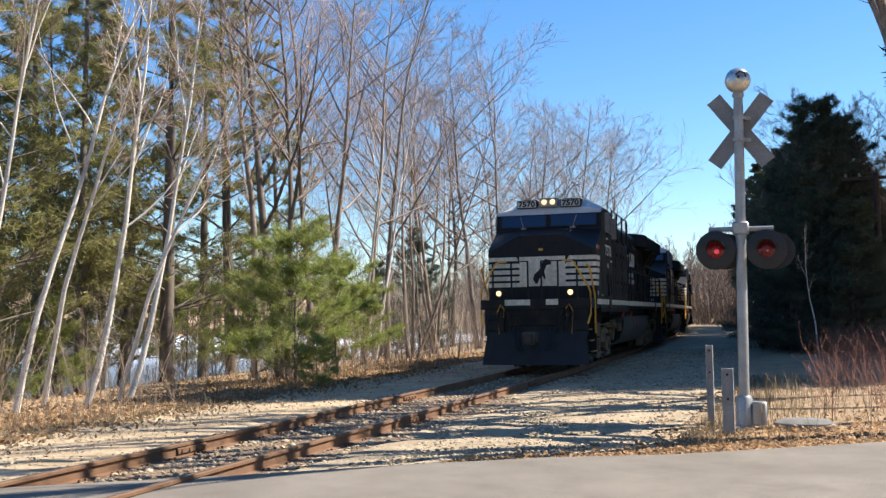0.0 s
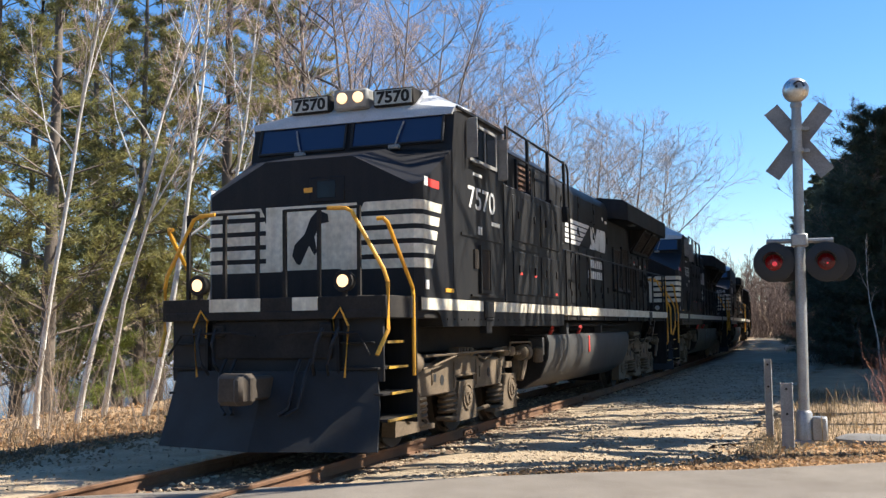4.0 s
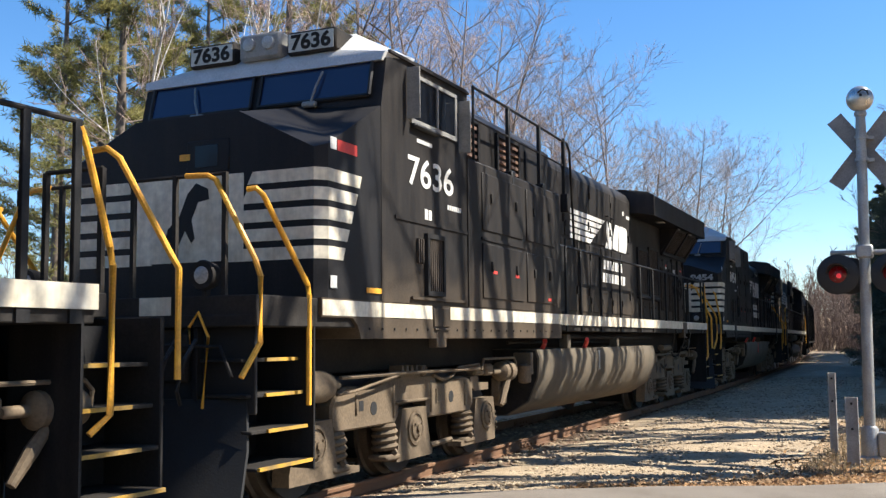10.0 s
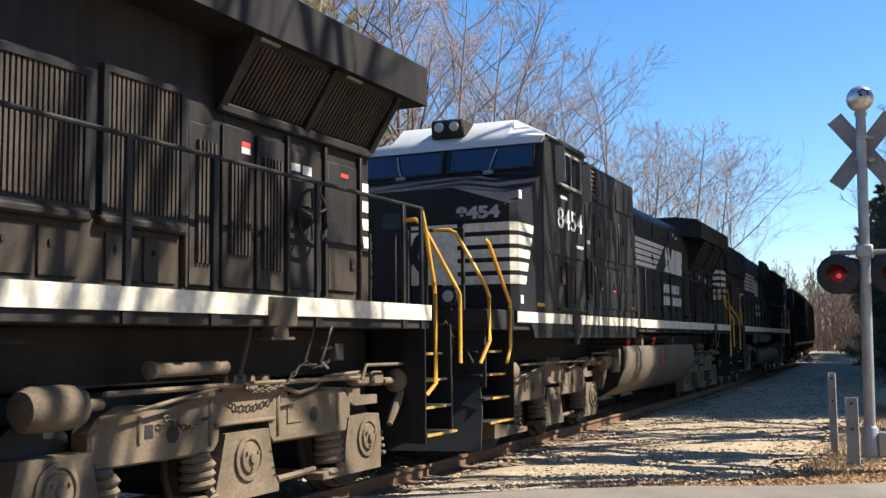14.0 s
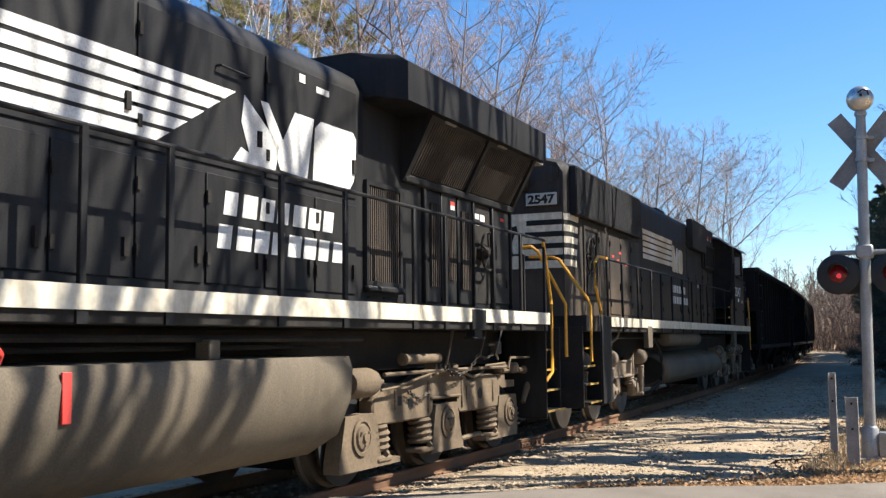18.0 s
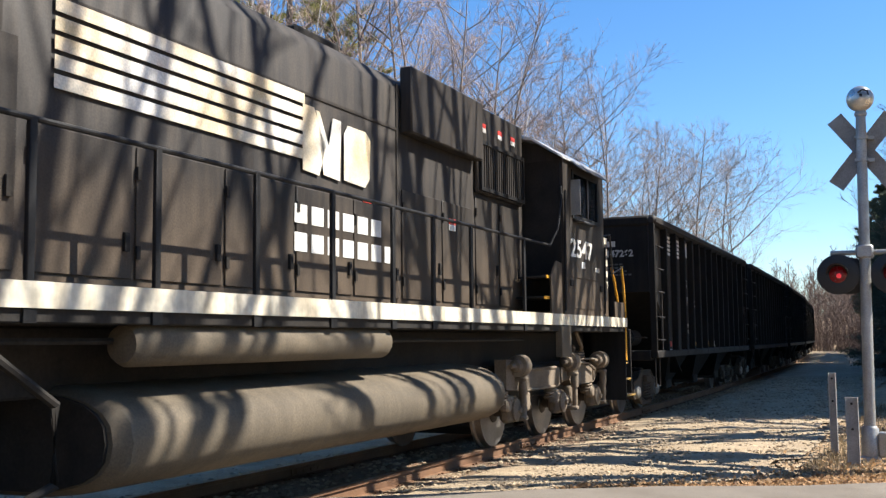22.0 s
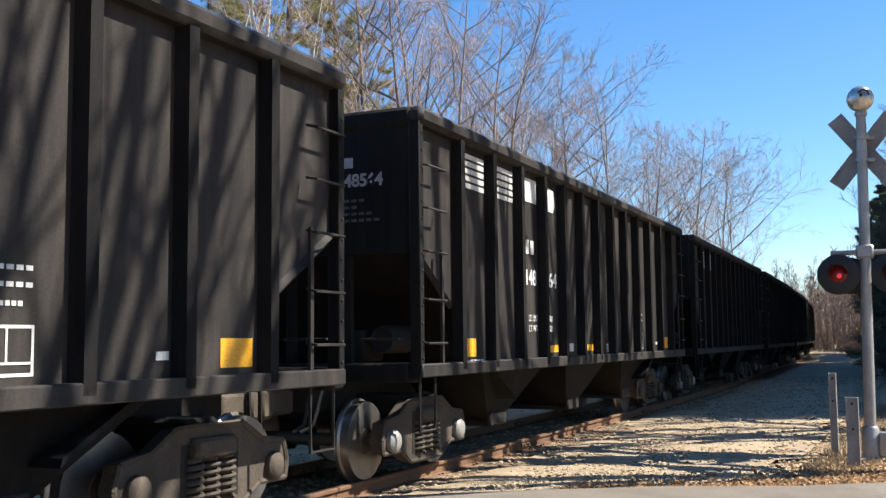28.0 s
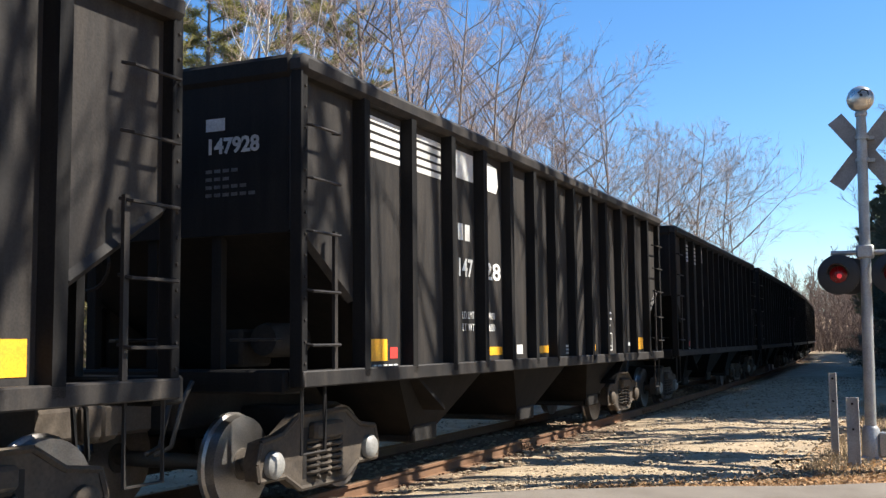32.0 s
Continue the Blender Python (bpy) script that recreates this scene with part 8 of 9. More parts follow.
def bare_tree(name, seed, tall, r, lean=(0, 0), forks=1, limbs=15, fine=1.0, bark=None, low=0.28, spread=0.75, label="", category="tree", twig=None, slim=0.93, fork_at=0.0, fan=0.22, vase=0.0):
    """A leafless broadleaf tree: trunk and limbs as one part, the twigs of the crown as another."""
    rng = np.random.default_rng(seed)
    T = thing(name, label, category, "bare trees")
    wood, tw = Shape(), Twigs()
    for f in range(forks):
        start = (0.12 * f, 0.05 * f, -0.25)
        d0 = (lean[0] + (f - (forks - 1) / 2) * fan, lean[1] + rng.normal(0, 0.07), 1.0)
        H = tall * (1 - 0.08 * f * rng.random())
        if vase:
            slope = vase * ((f + 0.5) / forks) ** 0.5
            d0, H = (-0.6 * abs(slope * cos(2.4 * f)), slope * sin(2.4 * f), 1.0), tall * (1 - 0.2 * rng.random())
        if fork_at and f:
            start, H = main[int(fork_at * 11) - f % 2], H * (1 - fork_at)
        trunk, _ = bend_path(rng, start, d0 if f or not fork_at else (lean[0], lean[1], 1), H, 11, 0.05, 0.055 if vase and f else 0.012)
        if not f:
            main = trunk
        wood.tube(trunk, [max(0.012, r * (1 - slim * (i / 11) ** 0.8)) * (0.72 if f else 1) for i in range(12)], 7)
        count = int(limbs / forks ** 0.5)
        for i in range(count):
            u = low + (0.98 - low) * (i + rng.random()) / count
            k = min(10, int(u * 11))
            base = trunk[k] + (trunk[k + 1] - trunk[k]) * (u * 11 - k)
            td = (trunk[k + 1] - trunk[k]).normalized()
            L = H * (0.46 * (1 - u) ** 0.8 + 0.12) * rng.uniform(0.7, 1.2) * spread / 0.75
            lr = max(0.012, r * 0.42 * (1 - u * 0.75))
            limb, ld = bend_path(rng, base, side_way(rng, td, rng.uniform(0.6, 1.05) * spread / 0.75), L, 7, 0.085, 0.028)
            wood.tube(limb, [max(0.005, lr * (1 - 0.93 * j / 7)) for j in range(8)], 5)
            for j in range(int(8 * fine) + 2):
                uu = 0.18 + 0.80 * (j + rng.random()) / (int(8 * fine) + 2)
                kk = min(6, int(uu * 7))
                b2 = limb[kk] + (limb[kk + 1] - limb[kk]) * (uu * 7 - kk)
                sd = (limb[kk + 1] - limb[kk]).normalized()
                L2 = L * rng.uniform(0.28, 0.52) * (1.15 - 0.7 * uu)
                sub, _ = bend_path(rng, b2, side_way(rng, sd, rng.uniform(0.45, 0.95)), L2, 4, 0.10, 0.03)
                tw.stick(sub, max(0.007, lr * 0.36 * (1.1 - 0.6 * uu)), 0.005)
                for q in range(int(9 * fine) + 1):
                    uq = 0.12 + 0.88 * rng.random()
                    kq = min(3, int(uq * 4))
                    b3 = sub[kq] + (sub[kq + 1] - sub[kq]) * (uq * 4 - kq)
                    qd = (sub[kq + 1] - sub[kq]).normalized()
                    w3 = side_way(rng, qd, rng.uniform(0.35, 0.95))
                    w3.z += 0.12
                    L3 = min(1.3, L2 * rng.uniform(0.3, 0.6) * (1.2 - 0.5 * uq))
                    e3 = b3 + w3 * L3
                    tw.stick([b3, e3], 0.0055, 0.0032)
                    if rng.random() < 0.5:
                        w4 = side_way(rng, w3.normalized(), rng.uniform(0.4, 0.8))
                        m3 = b3.lerp(e3, rng.uniform(0.3, 0.8))
                        tw.stick([m3, m3 + w4 * L3 * 0.5], 0.0042, 0.003)
    part("trunk", wood, bark or M_BARK, T, "", 70)
    part("crown", tw.mesh("crown", twig or M_TWIG), None, T, "bare branching twigs")
    return T


def tufts(rng, centres, ways, count, length, width):
    """Needle tufts: thin blades that fan out from each shoot."""
    C, W = np.repeat(np.asarray(centres), count, axis=0), np.repeat(np.asarray(ways), count, axis=0)
    n = len(C)
    d = W * 0.7 + rng.normal(0, 0.62, (n, 3))
    d /= np.linalg.norm(d, axis=1)[:, None]
    s = np.cross(d, rng.normal(0, 1, (n, 3)))
    s /= np.linalg.norm(s, axis=1)[:, None] + 1e-9
    L = length * rng.uniform(0.6, 1.15, (n, 1))
    o = C + rng.normal(0, length * 0.22, (n, 3))
    v = np.stack([o + s * width, o - s * width, o + d * L], axis=1).reshape(-1, 3)
    return v, np.arange(n * 3).reshape(-1, 3)


def conifer(name, seed, tall, r, reach, needle, label, first=0.12, gap=0.55, per=5, droop=0.0, count=9, blade=0.22, width=0.013, shoots=22, bark=None, dense=1.0, taper=0.75):
    """A pine or spruce: a straight trunk with whorls of branches, each carrying tufts of needles."""
    rng = np.random.default_rng(seed)
    T = thing(name, label, "tree", "evergreen trees")
    wood = Shape()
    trunk, _ = bend_path(rng, (0, 0, -0.25), (rng.normal(0, 0.02), rng.normal(0, 0.02), 1), tall, 10, 0.012, 0.01)
    wood.tube(trunk, [max(0.02, r * (1 - 0.94 * i / 10)) for i in range(11)], 8)
    tw = Twigs()
    cs, ws = [], []
    z = tall * first
    while z < tall - 0.2:
        u = z / tall
        for k in range(per):
            if rng.random() < 0.14:
                continue
            a = rng.uniform(0, 2 * pi)
            L = reach * ((1 - u) ** taper * 0.95 + 0.06) * rng.uniform(0.65, 1.15)
            base = trunk[min(9, int(u * 10))] + (trunk[min(10, int(u * 10) + 1)] - trunk[min(9, int(u * 10))]) * (u * 10 - int(u * 10))
            br, d = bend_path(rng, base, (cos(a), sin(a), 0.22 - droop + 0.35 * u), L, 5, 0.06, 0.02 - droop * 0.05)
            tw.stick(br, max(0.012, r * 0.2 * (1 - u * 0.6)), 0.008)
            for q in range(int(shoots * dense * (0.4 + 0.6 * L / reach))):
                uq = 0.25 + 0.75 * rng.random() ** 0.8
                kq = min(4, int(uq * 5))
                p = br[kq] + (br[kq + 1] - br[kq]) * (uq * 5 - kq)
                bd = (br[kq + 1] - br[kq]).normalized()
                side = bd.cross(UP) * ((1 if rng.random() < 0.5 else -1) * rng.uniform(0.3, 1.0)) + bd * 0.6
                side.z += rng.uniform(-0.1, 0.25) - droop
                side.normalize()
                e = p + side * L * 0.26 * rng.uniform(0.3, 1.0) * (1.2 - 0.5 * uq)
                tw.stick([p, e], 0.006, 0.004)
                cs.append(e)
                ws.append(side)
                if rng.random() < 0.6:
                    cs.append((p + e) / 2)
                    ws.append(side)
        z += gap * rng.uniform(0.7, 1.3)
    for _ in range(6):
        cs.append(trunk[-1] + Vector(rng.normal(0, 0.12, 3).tolist()))
        ws.append(UP)
    v, t = tufts(rng, cs, ws, count, blade, width)
    part("trunk", wood, bark or M_BARK_DARK, T, "", 70)
    part("bough", tw.mesh("bough", bark or M_BARK_DARK), None, T)
    part("crown", big_mesh("crown", v, t, needle), None, T, "open tufts of needles")
    return T


def stand(T, x, y, turn=0.0, scale=1.0, sink=0.0):
    T.matrix_basis = Matrix.Translation((x, y, height(x, y) - sink)) @ Matrix.Rotation(radians(turn), 4, "Z") @ Matrix.Scale(scale, 4)


def twin(T, x, y, turn, scale, label=""):
    ob = copy_thing(T, Matrix.Translation((x, y, height(x, y))) @ Matrix.Rotation(radians(turn), 4, "Z") @ Matrix.Scale(scale, 4))
    if label:
        ob["label"] = label
    return ob


def spot(bearing, distance):
    """A place at a bearing (degrees west of north) and distance from where the camera stands."""
    a = radians(bearing)
    return EYE[0] - distance * sin(a), distance * cos(a)


# tall open pines on the river bank
pine_a = conifer("pine_tree", 11, 19.0, 0.22, 4.2, M_NEEDLE, "tall olive-green white pine on the river bank", first=0.10, gap=0.78, per=4, shoots=30, count=10, blade=0.25, width=0.016)
pine_b = conifer("pine_tree", 12, 17.0, 0.20, 3.6, M_NEEDLE, "tall thin white pine with open boughs", first=0.14, gap=0.85, per=4, shoots=28, count=10, blade=0.25, width=0.016)
pine_c = conifer("pine_tree", 13, 20.0, 0.24, 4.6, M_NEEDLE, "tall dark white pine with layered boughs", first=0.12, gap=0.82, per=4, shoots=30, count=10, blade=0.25, width=0.016)
stand(pine_a, *spot(43.0, 29))
stand(pine_b, *spot(38.4, 33))
stand(pine_c, *spot(34.0, 33))
for src, b, d, turn, k in ((pine_c, 44.6, 34, 75, 0.9), (pine_a, 37.4, 41, 20, 0.95), (pine_c, 39.4, 35.5, 190, 0.85), (pine_b, 30.6, 38, 120, 1.1), (pine_a, 40.3, 38, 200, 1.05), (pine_b, 46.0, 30, 300, 1.0), (pine_c, 27.6, 47, 260, 0.8), (pine_c, 36.3, 37, 40, 0.95), (pine_a, 32.2, 43, 300, 1.0), (pine_b, 42.0, 41, 160, 1.1)):
    twin(src, *spot(b, d), turn, k)
young = conifer("young_pine", 21, 4.3, 0.06, 2.5, M_NEEDLE_YOUNG, "bushy bright green young pine at the wood's edge", first=0.14, gap=0.40, per=5, count=15, blade=0.26, width=0.010, shoots=22, taper=0.45)
stand(young, *spot(27.2, 27.5))
for b, d, turn, k in ((24.9, 30.5, 80, 0.85), (29.3, 30, 200, 0.7), (26.0, 25.0, 140, 0.32), (23.4, 35, 40, 0.7), (40.2, 31, 10, 0.8), (33.0, 34, 330, 0.7)):
    twin(young, *spot(b, d), turn, k)
dark_bush = conifer("young_pine", 22, 6.4, 0.09, 2.3, M_NEEDLE_DARK, "dark evergreen in the shade of the wood", first=0.06, gap=0.33, per=6, count=10, shoots=22)
stand(dark_bush, *spot(20.3, 52))
twin(dark_bush, *spot(22.5, 48), 60, 0.7)
# dark spruces east of the drive
spruce = conifer("spruce_tree", 31, 10.6, 0.17, 3.5, M_NEEDLE_DARK, "dark dense spruce beside the gravel drive", first=0.02, gap=0.30, per=8, droop=0.08, count=10, blade=0.24, width=0.014, shoots=30, taper=0.5)
stand(spruce, 6.9, 46.0)
for x, y, turn, k in ((5.7, 49.0, 70, 0.80), (7.9, 48.5, 150, 0.97), (6.5, 53.0, 220, 0.92), (8.1, 42.5, 10, 0.55), (7.0, 43.2, 90, 0.62), (9.3, 44.5, 200, 0.45), (10.6, 46.0, 20, 0.5), (6.2, 60, 130, 0.85), (7.4, 64, 200, 1.0), (8.6, 56.0, 20, 0.95)):
    twin(spruce, x, y, turn, k)

# bare broadleaf trees
oak_a = bare_tree("bare_tree", 41, 15.5, 0.19, (0.02, 0), 2, 15, label="leafless dark-barked tree with a forked trunk", bark=M_BARK_DARK, fine=0.85)
oak_b = bare_tree("bare_tree", 42, 14.5, 0.15, (0.10, -0.02), 1, 17, fine=0.85, label="leafless grey tree leaning toward the track")
oak_c = bare_tree("bare_tree", 43, 16.5, 0.17, (0.04, 0.0), 2, 20, fine=1.0, label="leafless tree with a broad fine-twigged crown", spread=0.98)
oak_d = bare_tree("bare_tree", 44, 13.0, 0.12, (0.06, 0.03), 3, 13, fine=0.85, label="leafless many-stemmed tree by the track", spread=0.85)
oak_e = bare_tree("bare_tree", 45, 17.0, 0.16, (-0.03, 0.0), 1, 18, fine=0.8, label="tall slender leafless tree", spread=0.7)
stand(oak_a, *spot(27.9, 31.5))
stand(oak_b, *spot(23.6, 39))
stand(oak_c, *spot(17.2, 56))
stand(oak_d, *spot(21.0, 45))
stand(oak_e, *spot(29.3, 33.5))
for src, b, d, turn, k in ((oak_b, 25.6, 36, 40, 1.05), (oak_c, 11.8, 76, 140, 1.03), (oak_c, 9.6, 86, 60, 1.0), (oak_d, 19.4, 50, 120, 1.1), (oak_e, 15.9, 64, 30, 0.92), (oak_a, 13.6, 70, 250, 1.0),
                           (oak_e, 22.2, 44, 200, 1.0), (oak_a, 18.6, 62, 90, 0.98), (oak_c, 20.2, 57, 310, 0.95), (oak_e, 26.3, 42, 70, 1.1), (oak_b, 14.8, 60, 330, 0.85),
                           (oak_d, 16.4, 72, 20, 0.9), (oak_b, 10.6, 95, 210, 0.95), (oak_e, 12.7, 84, 120, 0.85)):
    twin(src, *spot(b, d), turn, k)
# trees that stand east of the drive and throw their shade on the train
shade_a = bare_tree("bare_tree", 48, 20.0, 0.19, forks=8, limbs=30, slim=0.68, fork_at=0.37, fine=0.1, low=0.36, spread=0.38, vase=1.2, label="tall spreading leafless tree leaning over the road")
shade_b = bare_tree("bare_tree", 49, 20.0, 0.19, forks=7, limbs=28, slim=0.68, fork_at=0.38, fine=0.1, low=0.36, spread=0.42, vase=0.8, label="tall leafless tree with steep limbs by the road")
shade_c = bare_tree("bare_tree", 50, 19.0, 0.15, forks=8, limbs=30, slim=0.64, fork_at=0.38, fine=0.1, low=0.34, spread=0.34, vase=0.6, label="clump of slender leafless stems by the road")
for T_, x, y, turn in ((shade_a, 8.4, 15.2, 0), (shade_b, 8.9, 17.4, 10), (shade_c, 9.0, 5.9, 5)):
    T_.matrix_basis = Matrix.Translation((x, y, height(x, y))) @ Matrix.Rotation(radians(turn), 4, "Z")
for src, x, y, turn, k in ((shade_a, 9.8, 6.7, 8, 1.05), (shade_b, 11.2, 7.9, -12, 1.15), (shade_c, 8.7, 19.6, -8, 1.0), (shade_a, 9.0, 22.4, 12, 0.95), (shade_c, 9.3, 25.4, 15, 1.0)):
    twin(src, x, y, turn, k)
tall_pine = conifer("pine_tree", 14, 25.0, 0.30, 4.2, M_NEEDLE_DARK, "tall dark pine standing east of the drive", first=0.24, gap=0.42, per=8, shoots=38, count=8, blade=0.36, width=0.045, taper=0.4)
stand(tall_pine, 12.9, 31.0)
for k in range(15):
    twin(tall_pine, on_track(62 + 3.5 * k).x + 8.0 + 0.8 * (k % 2), 62 + 3.5 * k, 40 * k, 0.44 + 0.008 * k + 0.03 * (k % 3), "dark pine along the far drive")
for k in range(13):
    twin(tall_pine, 13.0 + 0.25 * k + 0.5 * (k % 2), 34.4 + 3.4 * k, 67 * k, 0.90 + 0.04 * (k % 4))
edge = bare_tree("bare_tree", 47, 11.5, 0.06, (0.03, 0), 3, 14, label="thin leafless tree rising behind the spruces", bark=M_BARK_DARK, spread=0.7)
stand(edge, 8.4, 48.0)
twin(edge, 5.4, 52.0, 90, 0.75)
twin(edge, 10.0, 49.0, 200, 1.0)

# birches leaning over the bank
birch_a = bare_tree("birch_tree", 51, 11.5, 0.085, (0.33, 0.03), 1, 12, fine=0.6, bark=M_BIRCH, low=0.35, spread=0.5, label="white-barked birch leaning to the east")
birch_b = bare_tree("birch_tree", 52, 10.0, 0.065, (0.42, -0.05), 1, 10, fine=0.6, bark=M_BIRCH, low=0.4, spread=0.5, label="thin white birch leaning steeply")
birch_c = bare_tree("birch_tree", 53, 12.5, 0.075, (0.16, 0.05), 1, 11, fine=0.6, bark=M_BIRCH, low=0.4, spread=0.5, label="slender upright white birch")
stand(birch_a, *spot(38.2, 22.8))
stand(birch_b, *spot(36.6, 23.5))
stand(birch_c, *spot(41.5, 22.5))
for src, b, d, turn, k in ((birch_a, 36.1, 25.0, 12, 1.0), (birch_b, 40.2, 24, -15, 1.1), (birch_c, 22.9, 41, 60, 1.0), (birch_a, 24.3, 37, -10, 0.95), (birch_c, 43.4, 21, -40, 0.9), (birch_a, 28.6, 35, 5, 0.9)):
    twin(src, *spot(b, d), turn, k)
lone = bare_tree("birch_tree", 54, 5.0, 0.045, (-0.22, 0), 1, 6, fine=0.4, bark=M_BIRCH, low=0.5, spread=0.4, label="thin pale birch stem before the dark spruces")
stand(lone, 6.85, 41.0)


# ---------------------------------------------------------------- undergrowth
def thicket(name, n, place, tall, material, label, category, seed, branches=5, r=0.008, lean=0.25):
    """A crowd of thin woody stems with a few side shoots, as one mesh."""
    rng = np.random.default_rng(seed)
    tw = Twigs()
    for _ in range(n):
        x, y = place(rng)
        h = tall(rng)
        st, d = bend_path(rng, (x, y, height(x, y) - 0.05), (rng.normal(0, lean), rng.normal(0, lean), 1), h, 3, 0.12, 0.0)
        tw.stick(st, r * (0.6 + h * 0.3), r * 0.4)
        for q in range(branches):
            k = rng.integers(0, 3)
            p = st[k] + (st[k + 1] - st[k]) * rng.random()
            e, _ = bend_path(rng, p, side_way(rng, d, rng.uniform(0.4, 1.0)), h * rng.uniform(0.2, 0.5), 2, 0.15, 0.03)
            tw.stick(e, r * 0.5, r * 0.3)
    return tagged(new(name, tw.mesh(name, material)), label, category, kind="stuff")


def west_bank(rng):
    y = 12 + 50 * rng.random() ** 1.5
    d = -5.2 - rng.exponential(3.2)
    return on_track(y, d).x, y


thicket("brush", 750, west_bank, lambda r: 0.4 + 2.6 * r.random() ** 2, M_BRUSH, "dry leafless brush along the river bank", "brush", 61)
thicket("saplings", 75, lambda r: (lambda y: (on_track(y, -5.0 - 12 * r.random()).x, y))(24 + 40 * r.random()), lambda r: r.uniform(3.0, 8.0), M_SAPLING, "pale thin saplings crowding the wood's edge", "saplings", 65, 9, 0.008, 0.2)
thicket("wood_undergrowth", 900, lambda r: (lambda y: (on_track(y, -5.5 - 14 * r.random()).x, y))(28 + 62 * r.random()), lambda r: r.uniform(1.0, 4.5), M_BARK, "tangled leafless undergrowth below the trees", "brush", 62, 7, 0.010)
thicket("red_brush", 1100, lambda r: (lambda y: (6.6 + 0.02 * y + r.uniform(-0.5, 5.5), y))(17 + 26 * r.random()), lambda r: r.uniform(0.3, 1.35), M_BRUSH_RED, "reddish-brown brush beside the drive", "brush", 63, 6, 0.006)
thicket("east_brush", 700, lambda r: (lambda y: (on_track(y, 4.9 + 5 * r.random()).x, y))(40 + 90 * r.random()), lambda r: r.uniform(0.6, 2.6), M_HAZE_TWIG, "grey-brown leafless brush along the drive", "brush", 64, 6, 0.010)


def blades(name, n, place, length, material, label, seed, width=0.004, fall=0.6):
    """Dry grass: bent narrow blades, as one mesh."""
    rng = np.random.default_rng(seed)
    v, t = [], []
    for k in range(n):
        x, y = place(rng)
        z = height(x, y) + 0.01
        L = length(rng)
        a, b = rng.uniform(0, 2 * pi), rng.uniform(0.1, fall)
        dx, dy = cos(a), sin(a)
        sx, sy = -dy * width, dx * width
        m = (x + dx * L * b * 0.4, y + dy * L * b * 0.4, z + L * 0.55 * (1 - b * 0.35))
        e = (x + dx * L * b, y + dy * L * b, z + L * (0.9 - b * 0.75))
        o = len(v)
        v += [(x - sx, y - sy, z), (x + sx, y + sy, z), (m[0] - sx, m[1] - sy, m[2]), (m[0] + sx, m[1] + sy, m[2]), e]
        t += [(o, o + 1, o + 3), (o, o + 3, o + 2), (o + 2, o + 3, o + 4)]
    return tagged(new(name, big_mesh(name, v, t, material)), label, "grass", kind="stuff")


blades("dry_grass", 6500, lambda r: (lambda y: (4.75 + r.exponential(1.0) + 0.02 * (y - 14), y))(13.3 + 14 * r.random() ** 1.4), lambda r: r.uniform(0.06, 0.24), M_STRAW, "flattened dry straw grass by the signal", 71, fall=0.95)
blades("bank_grass", 5000, lambda r: (lambda y: (on_track(y, -4.4 - r.exponential(1.8)).x, y))(10 + 26 * r.random() ** 1.3), lambda r: r.uniform(0.10, 0.45), M_STRAW, "dry straw grass on the river bank", 72, fall=0.9)
blades("tall_stalks", 90, lambda r: (lambda y: (5.6 + r.exponential(1.0), y))(14.5 + 8 * r.random()), lambda r: r.uniform(0.5, 1.1), M_STRAW, "tall dry stalks among the brush", 73, 0.006, 0.8)


def leaves(name, n, place, material, label, seed, lift=0.01, size=0.045):
    rng = np.random.default_rng(seed)
    v, t = [], []
    for k in range(n):
        x, y = place(rng)
        z = height(x, y) + lift + rng.uniform(0.0, 0.035)
        s = size * rng.uniform(0.5, 1.3)
        q = Euler((rng.normal(0, 0.5), rng.normal(0, 0.5), rng.uniform(0, 6.28))).to_matrix()
        o = len(v)
        for c in ((-s, -s * 0.5, 0), (s, -s * 0.6, 0.3 * s), (s * 0.9, s * 0.6, 0), (-s, s * 0.5, 0.35 * s)):
            p = q @ Vector(c)
            v.append((x + p.x, y + p.y, z + p.z))
        t += [(o, o + 1, o + 2), (o, o + 2, o + 3)]
    return tagged(new(name, big_mesh(name, v, t, material)), label, "leaves", kind="stuff")


leaves("leaf_litter", 16000, lambda r: (lambda y: (on_track(y, -4.3 - r.exponential(3.0)).x, y))(9 + 36 * r.random() ** 1.4), M_LEAF, "dead brown leaves on the river bank", 81)
leaves("roadside_leaves", 9000, lambda r: (lambda x: (x, road_edge(x) + 0.12 + r.exponential(0.25 + 0.22 * max(0, x - 3.6))))(2.6 + 6.5 * r.random()), M_LEAF, "fallen leaves and needles along the road edge", 82, 0.055, 0.028)


leaves("path_stones", 3500, lambda r: (lambda y: (on_track(y, -1.9 - 3.0 * r.random() ** 0.8).x, y))(5 + 28 * r.random() ** 1.5), M_STONE, "loose gravel scattered over the sandy path", 83, 0.05, 0.022)
leaves("path_litter", 2600, lambda r: (lambda y: (on_track(y, -4.9 + 1.6 * r.random() ** 2).x, y))(6 + 26 * r.random() ** 1.4), M_STRAW, "bits of straw blown onto the sandy path", 84, 0.05, 0.035)

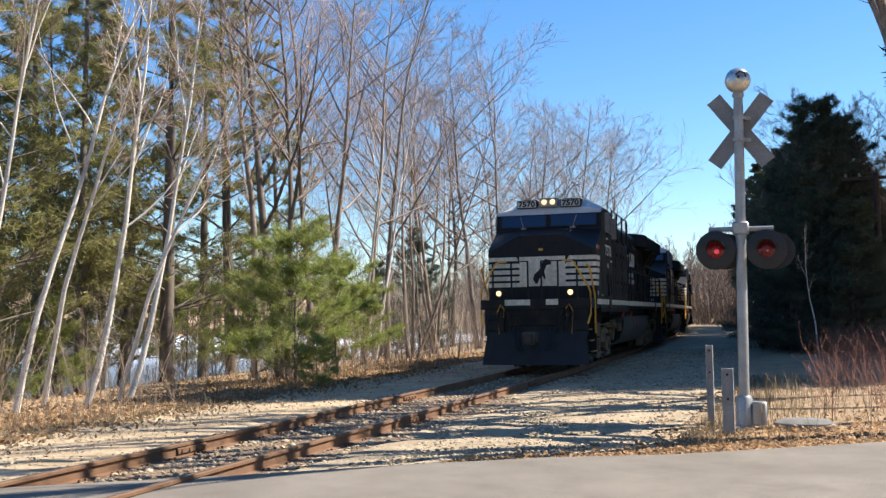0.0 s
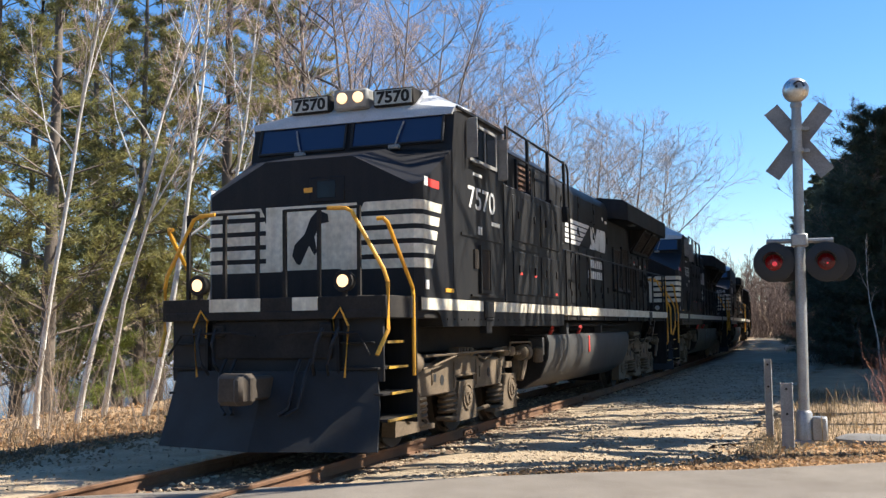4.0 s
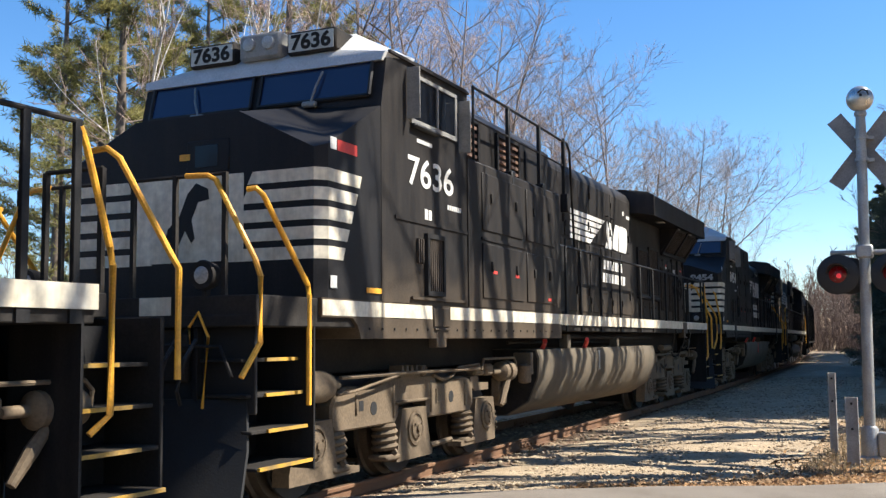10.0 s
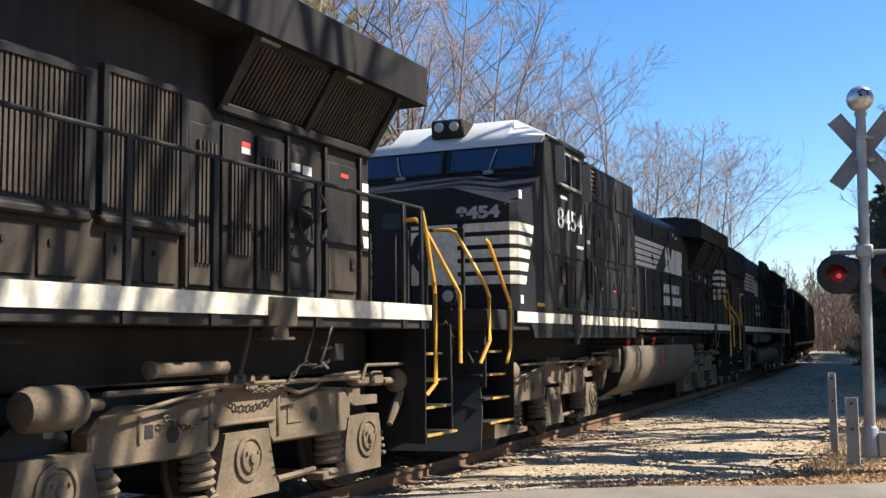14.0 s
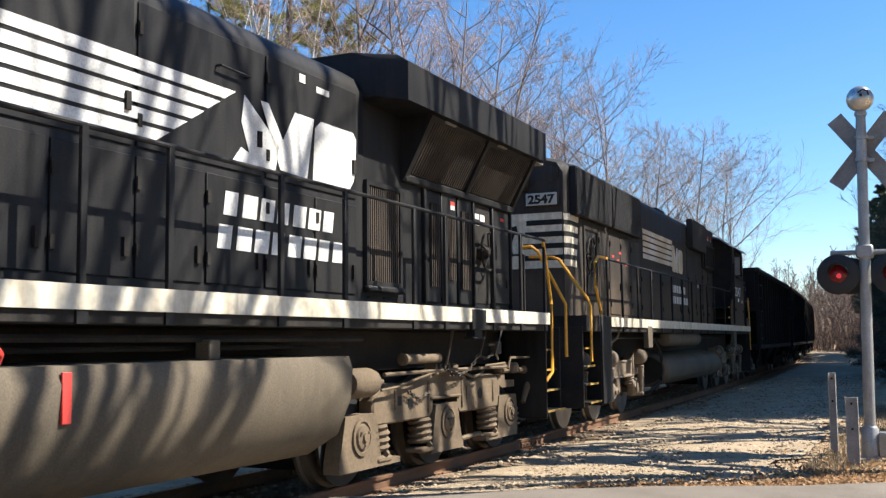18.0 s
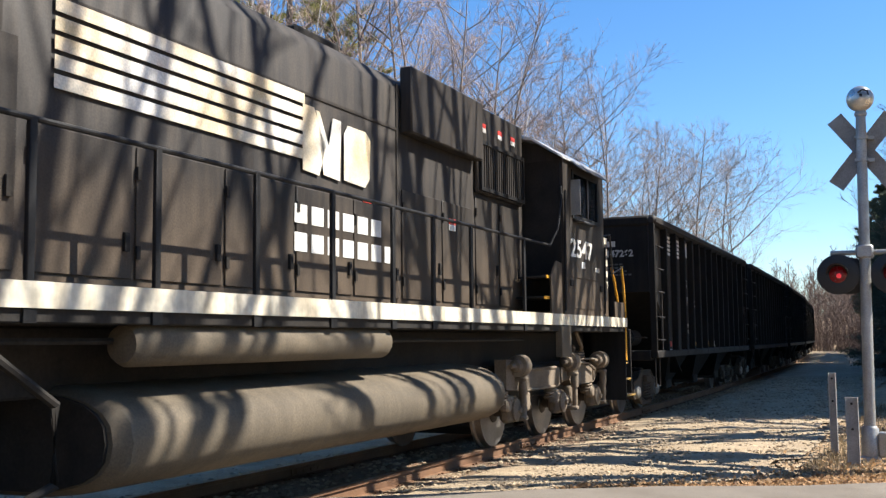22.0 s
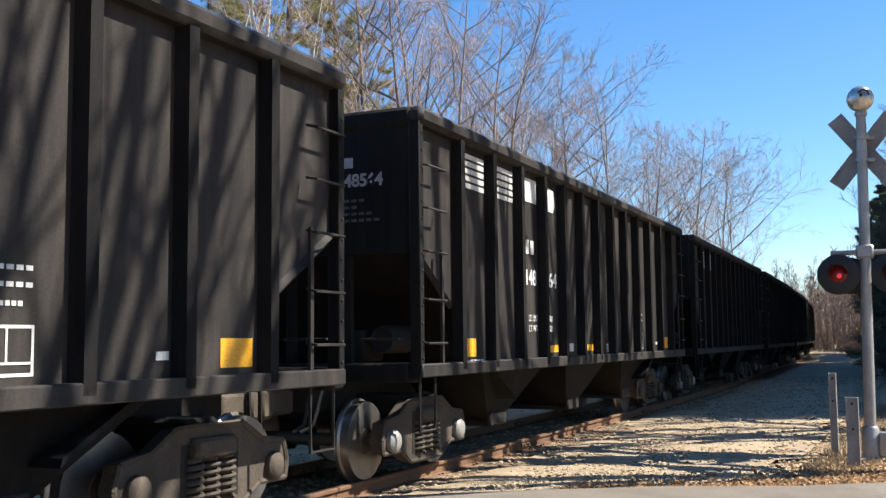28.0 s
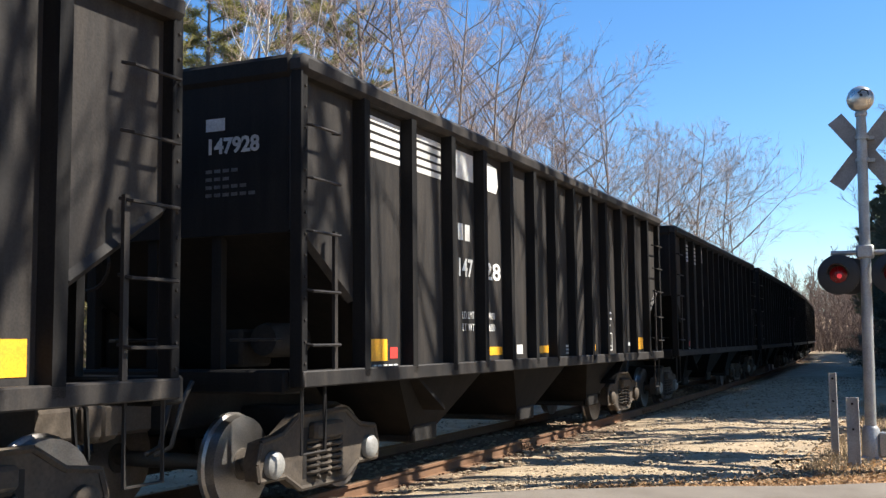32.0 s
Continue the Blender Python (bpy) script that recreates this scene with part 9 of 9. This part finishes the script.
# far woods: many small bare trees, joined
def far_woods(name, n, place, label, seed, material, tall=(9, 16)):
    rng = np.random.default_rng(seed)
    tw = Twigs()
    for _ in range(n):
        x, y = place(rng)
        h = rng.uniform(*tall)
        st, d = bend_path(rng, (x, y, height(x, y) - 0.3), (rng.normal(0, 0.06), rng.normal(0, 0.06), 1), h, 4, 0.05, 0.0)
        tw.stick(st, 0.12, 0.03)
        for q in range(17):
            u = 0.22 + 0.76 * rng.random()
            k = min(3, int(u * 4))
            p = st[k] + (st[k + 1] - st[k]) * (u * 4 - k)
            L = h * 0.32 * (1.15 - u)
            e, dd = bend_path(rng, p, side_way(rng, UP, rng.uniform(0.5, 1.0)), L, 2, 0.12, 0.1)
            tw.stick(e, 0.05, 0.02)
            for w_ in range(4):
                f, _ = bend_path(rng, e[1] + (e[2] - e[1]) * rng.random(), side_way(rng, dd, rng.uniform(0.4, 0.8)), L * 0.45, 2, 0.1, 0.1)
                tw.stick(f, 0.028, 0.012)
    return tagged(new(name, tw.mesh(name, material)), label, "woods", kind="stuff")


thicket("far_thicket", 1100, lambda r: (lambda y: (on_track(y, -14 + 26 * r.random()).x, y))(122 + 34 * r.random()), lambda r: r.uniform(2.0, 6.0), M_HAZE_TWIG, "grey-brown leafless thicket beyond the bend", "brush", 66, 8, 0.022)
far_woods("far_woods", 330, lambda r: (lambda y: (on_track(y, 0).x + (7 + r.exponential(14) if r.random() < 0.55 else -8 - r.exponential(16)), y))(105 + 120 * r.random()), "grey-brown leafless woods in the distance", 91, M_HAZE_TWIG)
far_woods("end_woods", 260, lambda r: (r.uniform(-75, 25), r.uniform(185, 270)), "grey-brown leafless woods closing the view", 92, M_HAZE_TWIG)
far_woods("far_bank_woods", 420, lambda r: (-98 - r.exponential(28), r.uniform(-20, 230)), "leafless woods on the far river bank", 93, M_HAZE_TWIG, (10, 17))
# unseen belt added behind the camera to give reflections something to show
far_woods("rear_woods", 240, lambda r: (lambda a, d: (6 + d * cos(a), d * sin(a)))(r.uniform(-2.9, 0.9), r.uniform(34, 60)), "added leafless woods behind the camera, out of view", 94, M_HAZE_TWIG, (12, 20))


def motions():
    """The train rolls past; every axle turns with it."""
    for car, back, first, last in CARS:
        walk(car, [(t, car_pose(t, back, first, last)) for t in TIMES])
    turns = [k * 4 / 30 for k in range(240)] + [32.0]
    for ob, y, r in AXLES:
        walk(ob, [(t, Matrix.Translation((0, y, r)) @ Matrix.Rotation((NOSE[0] - head_at(t)) / r, 4, "X")) for t in turns])


motions()
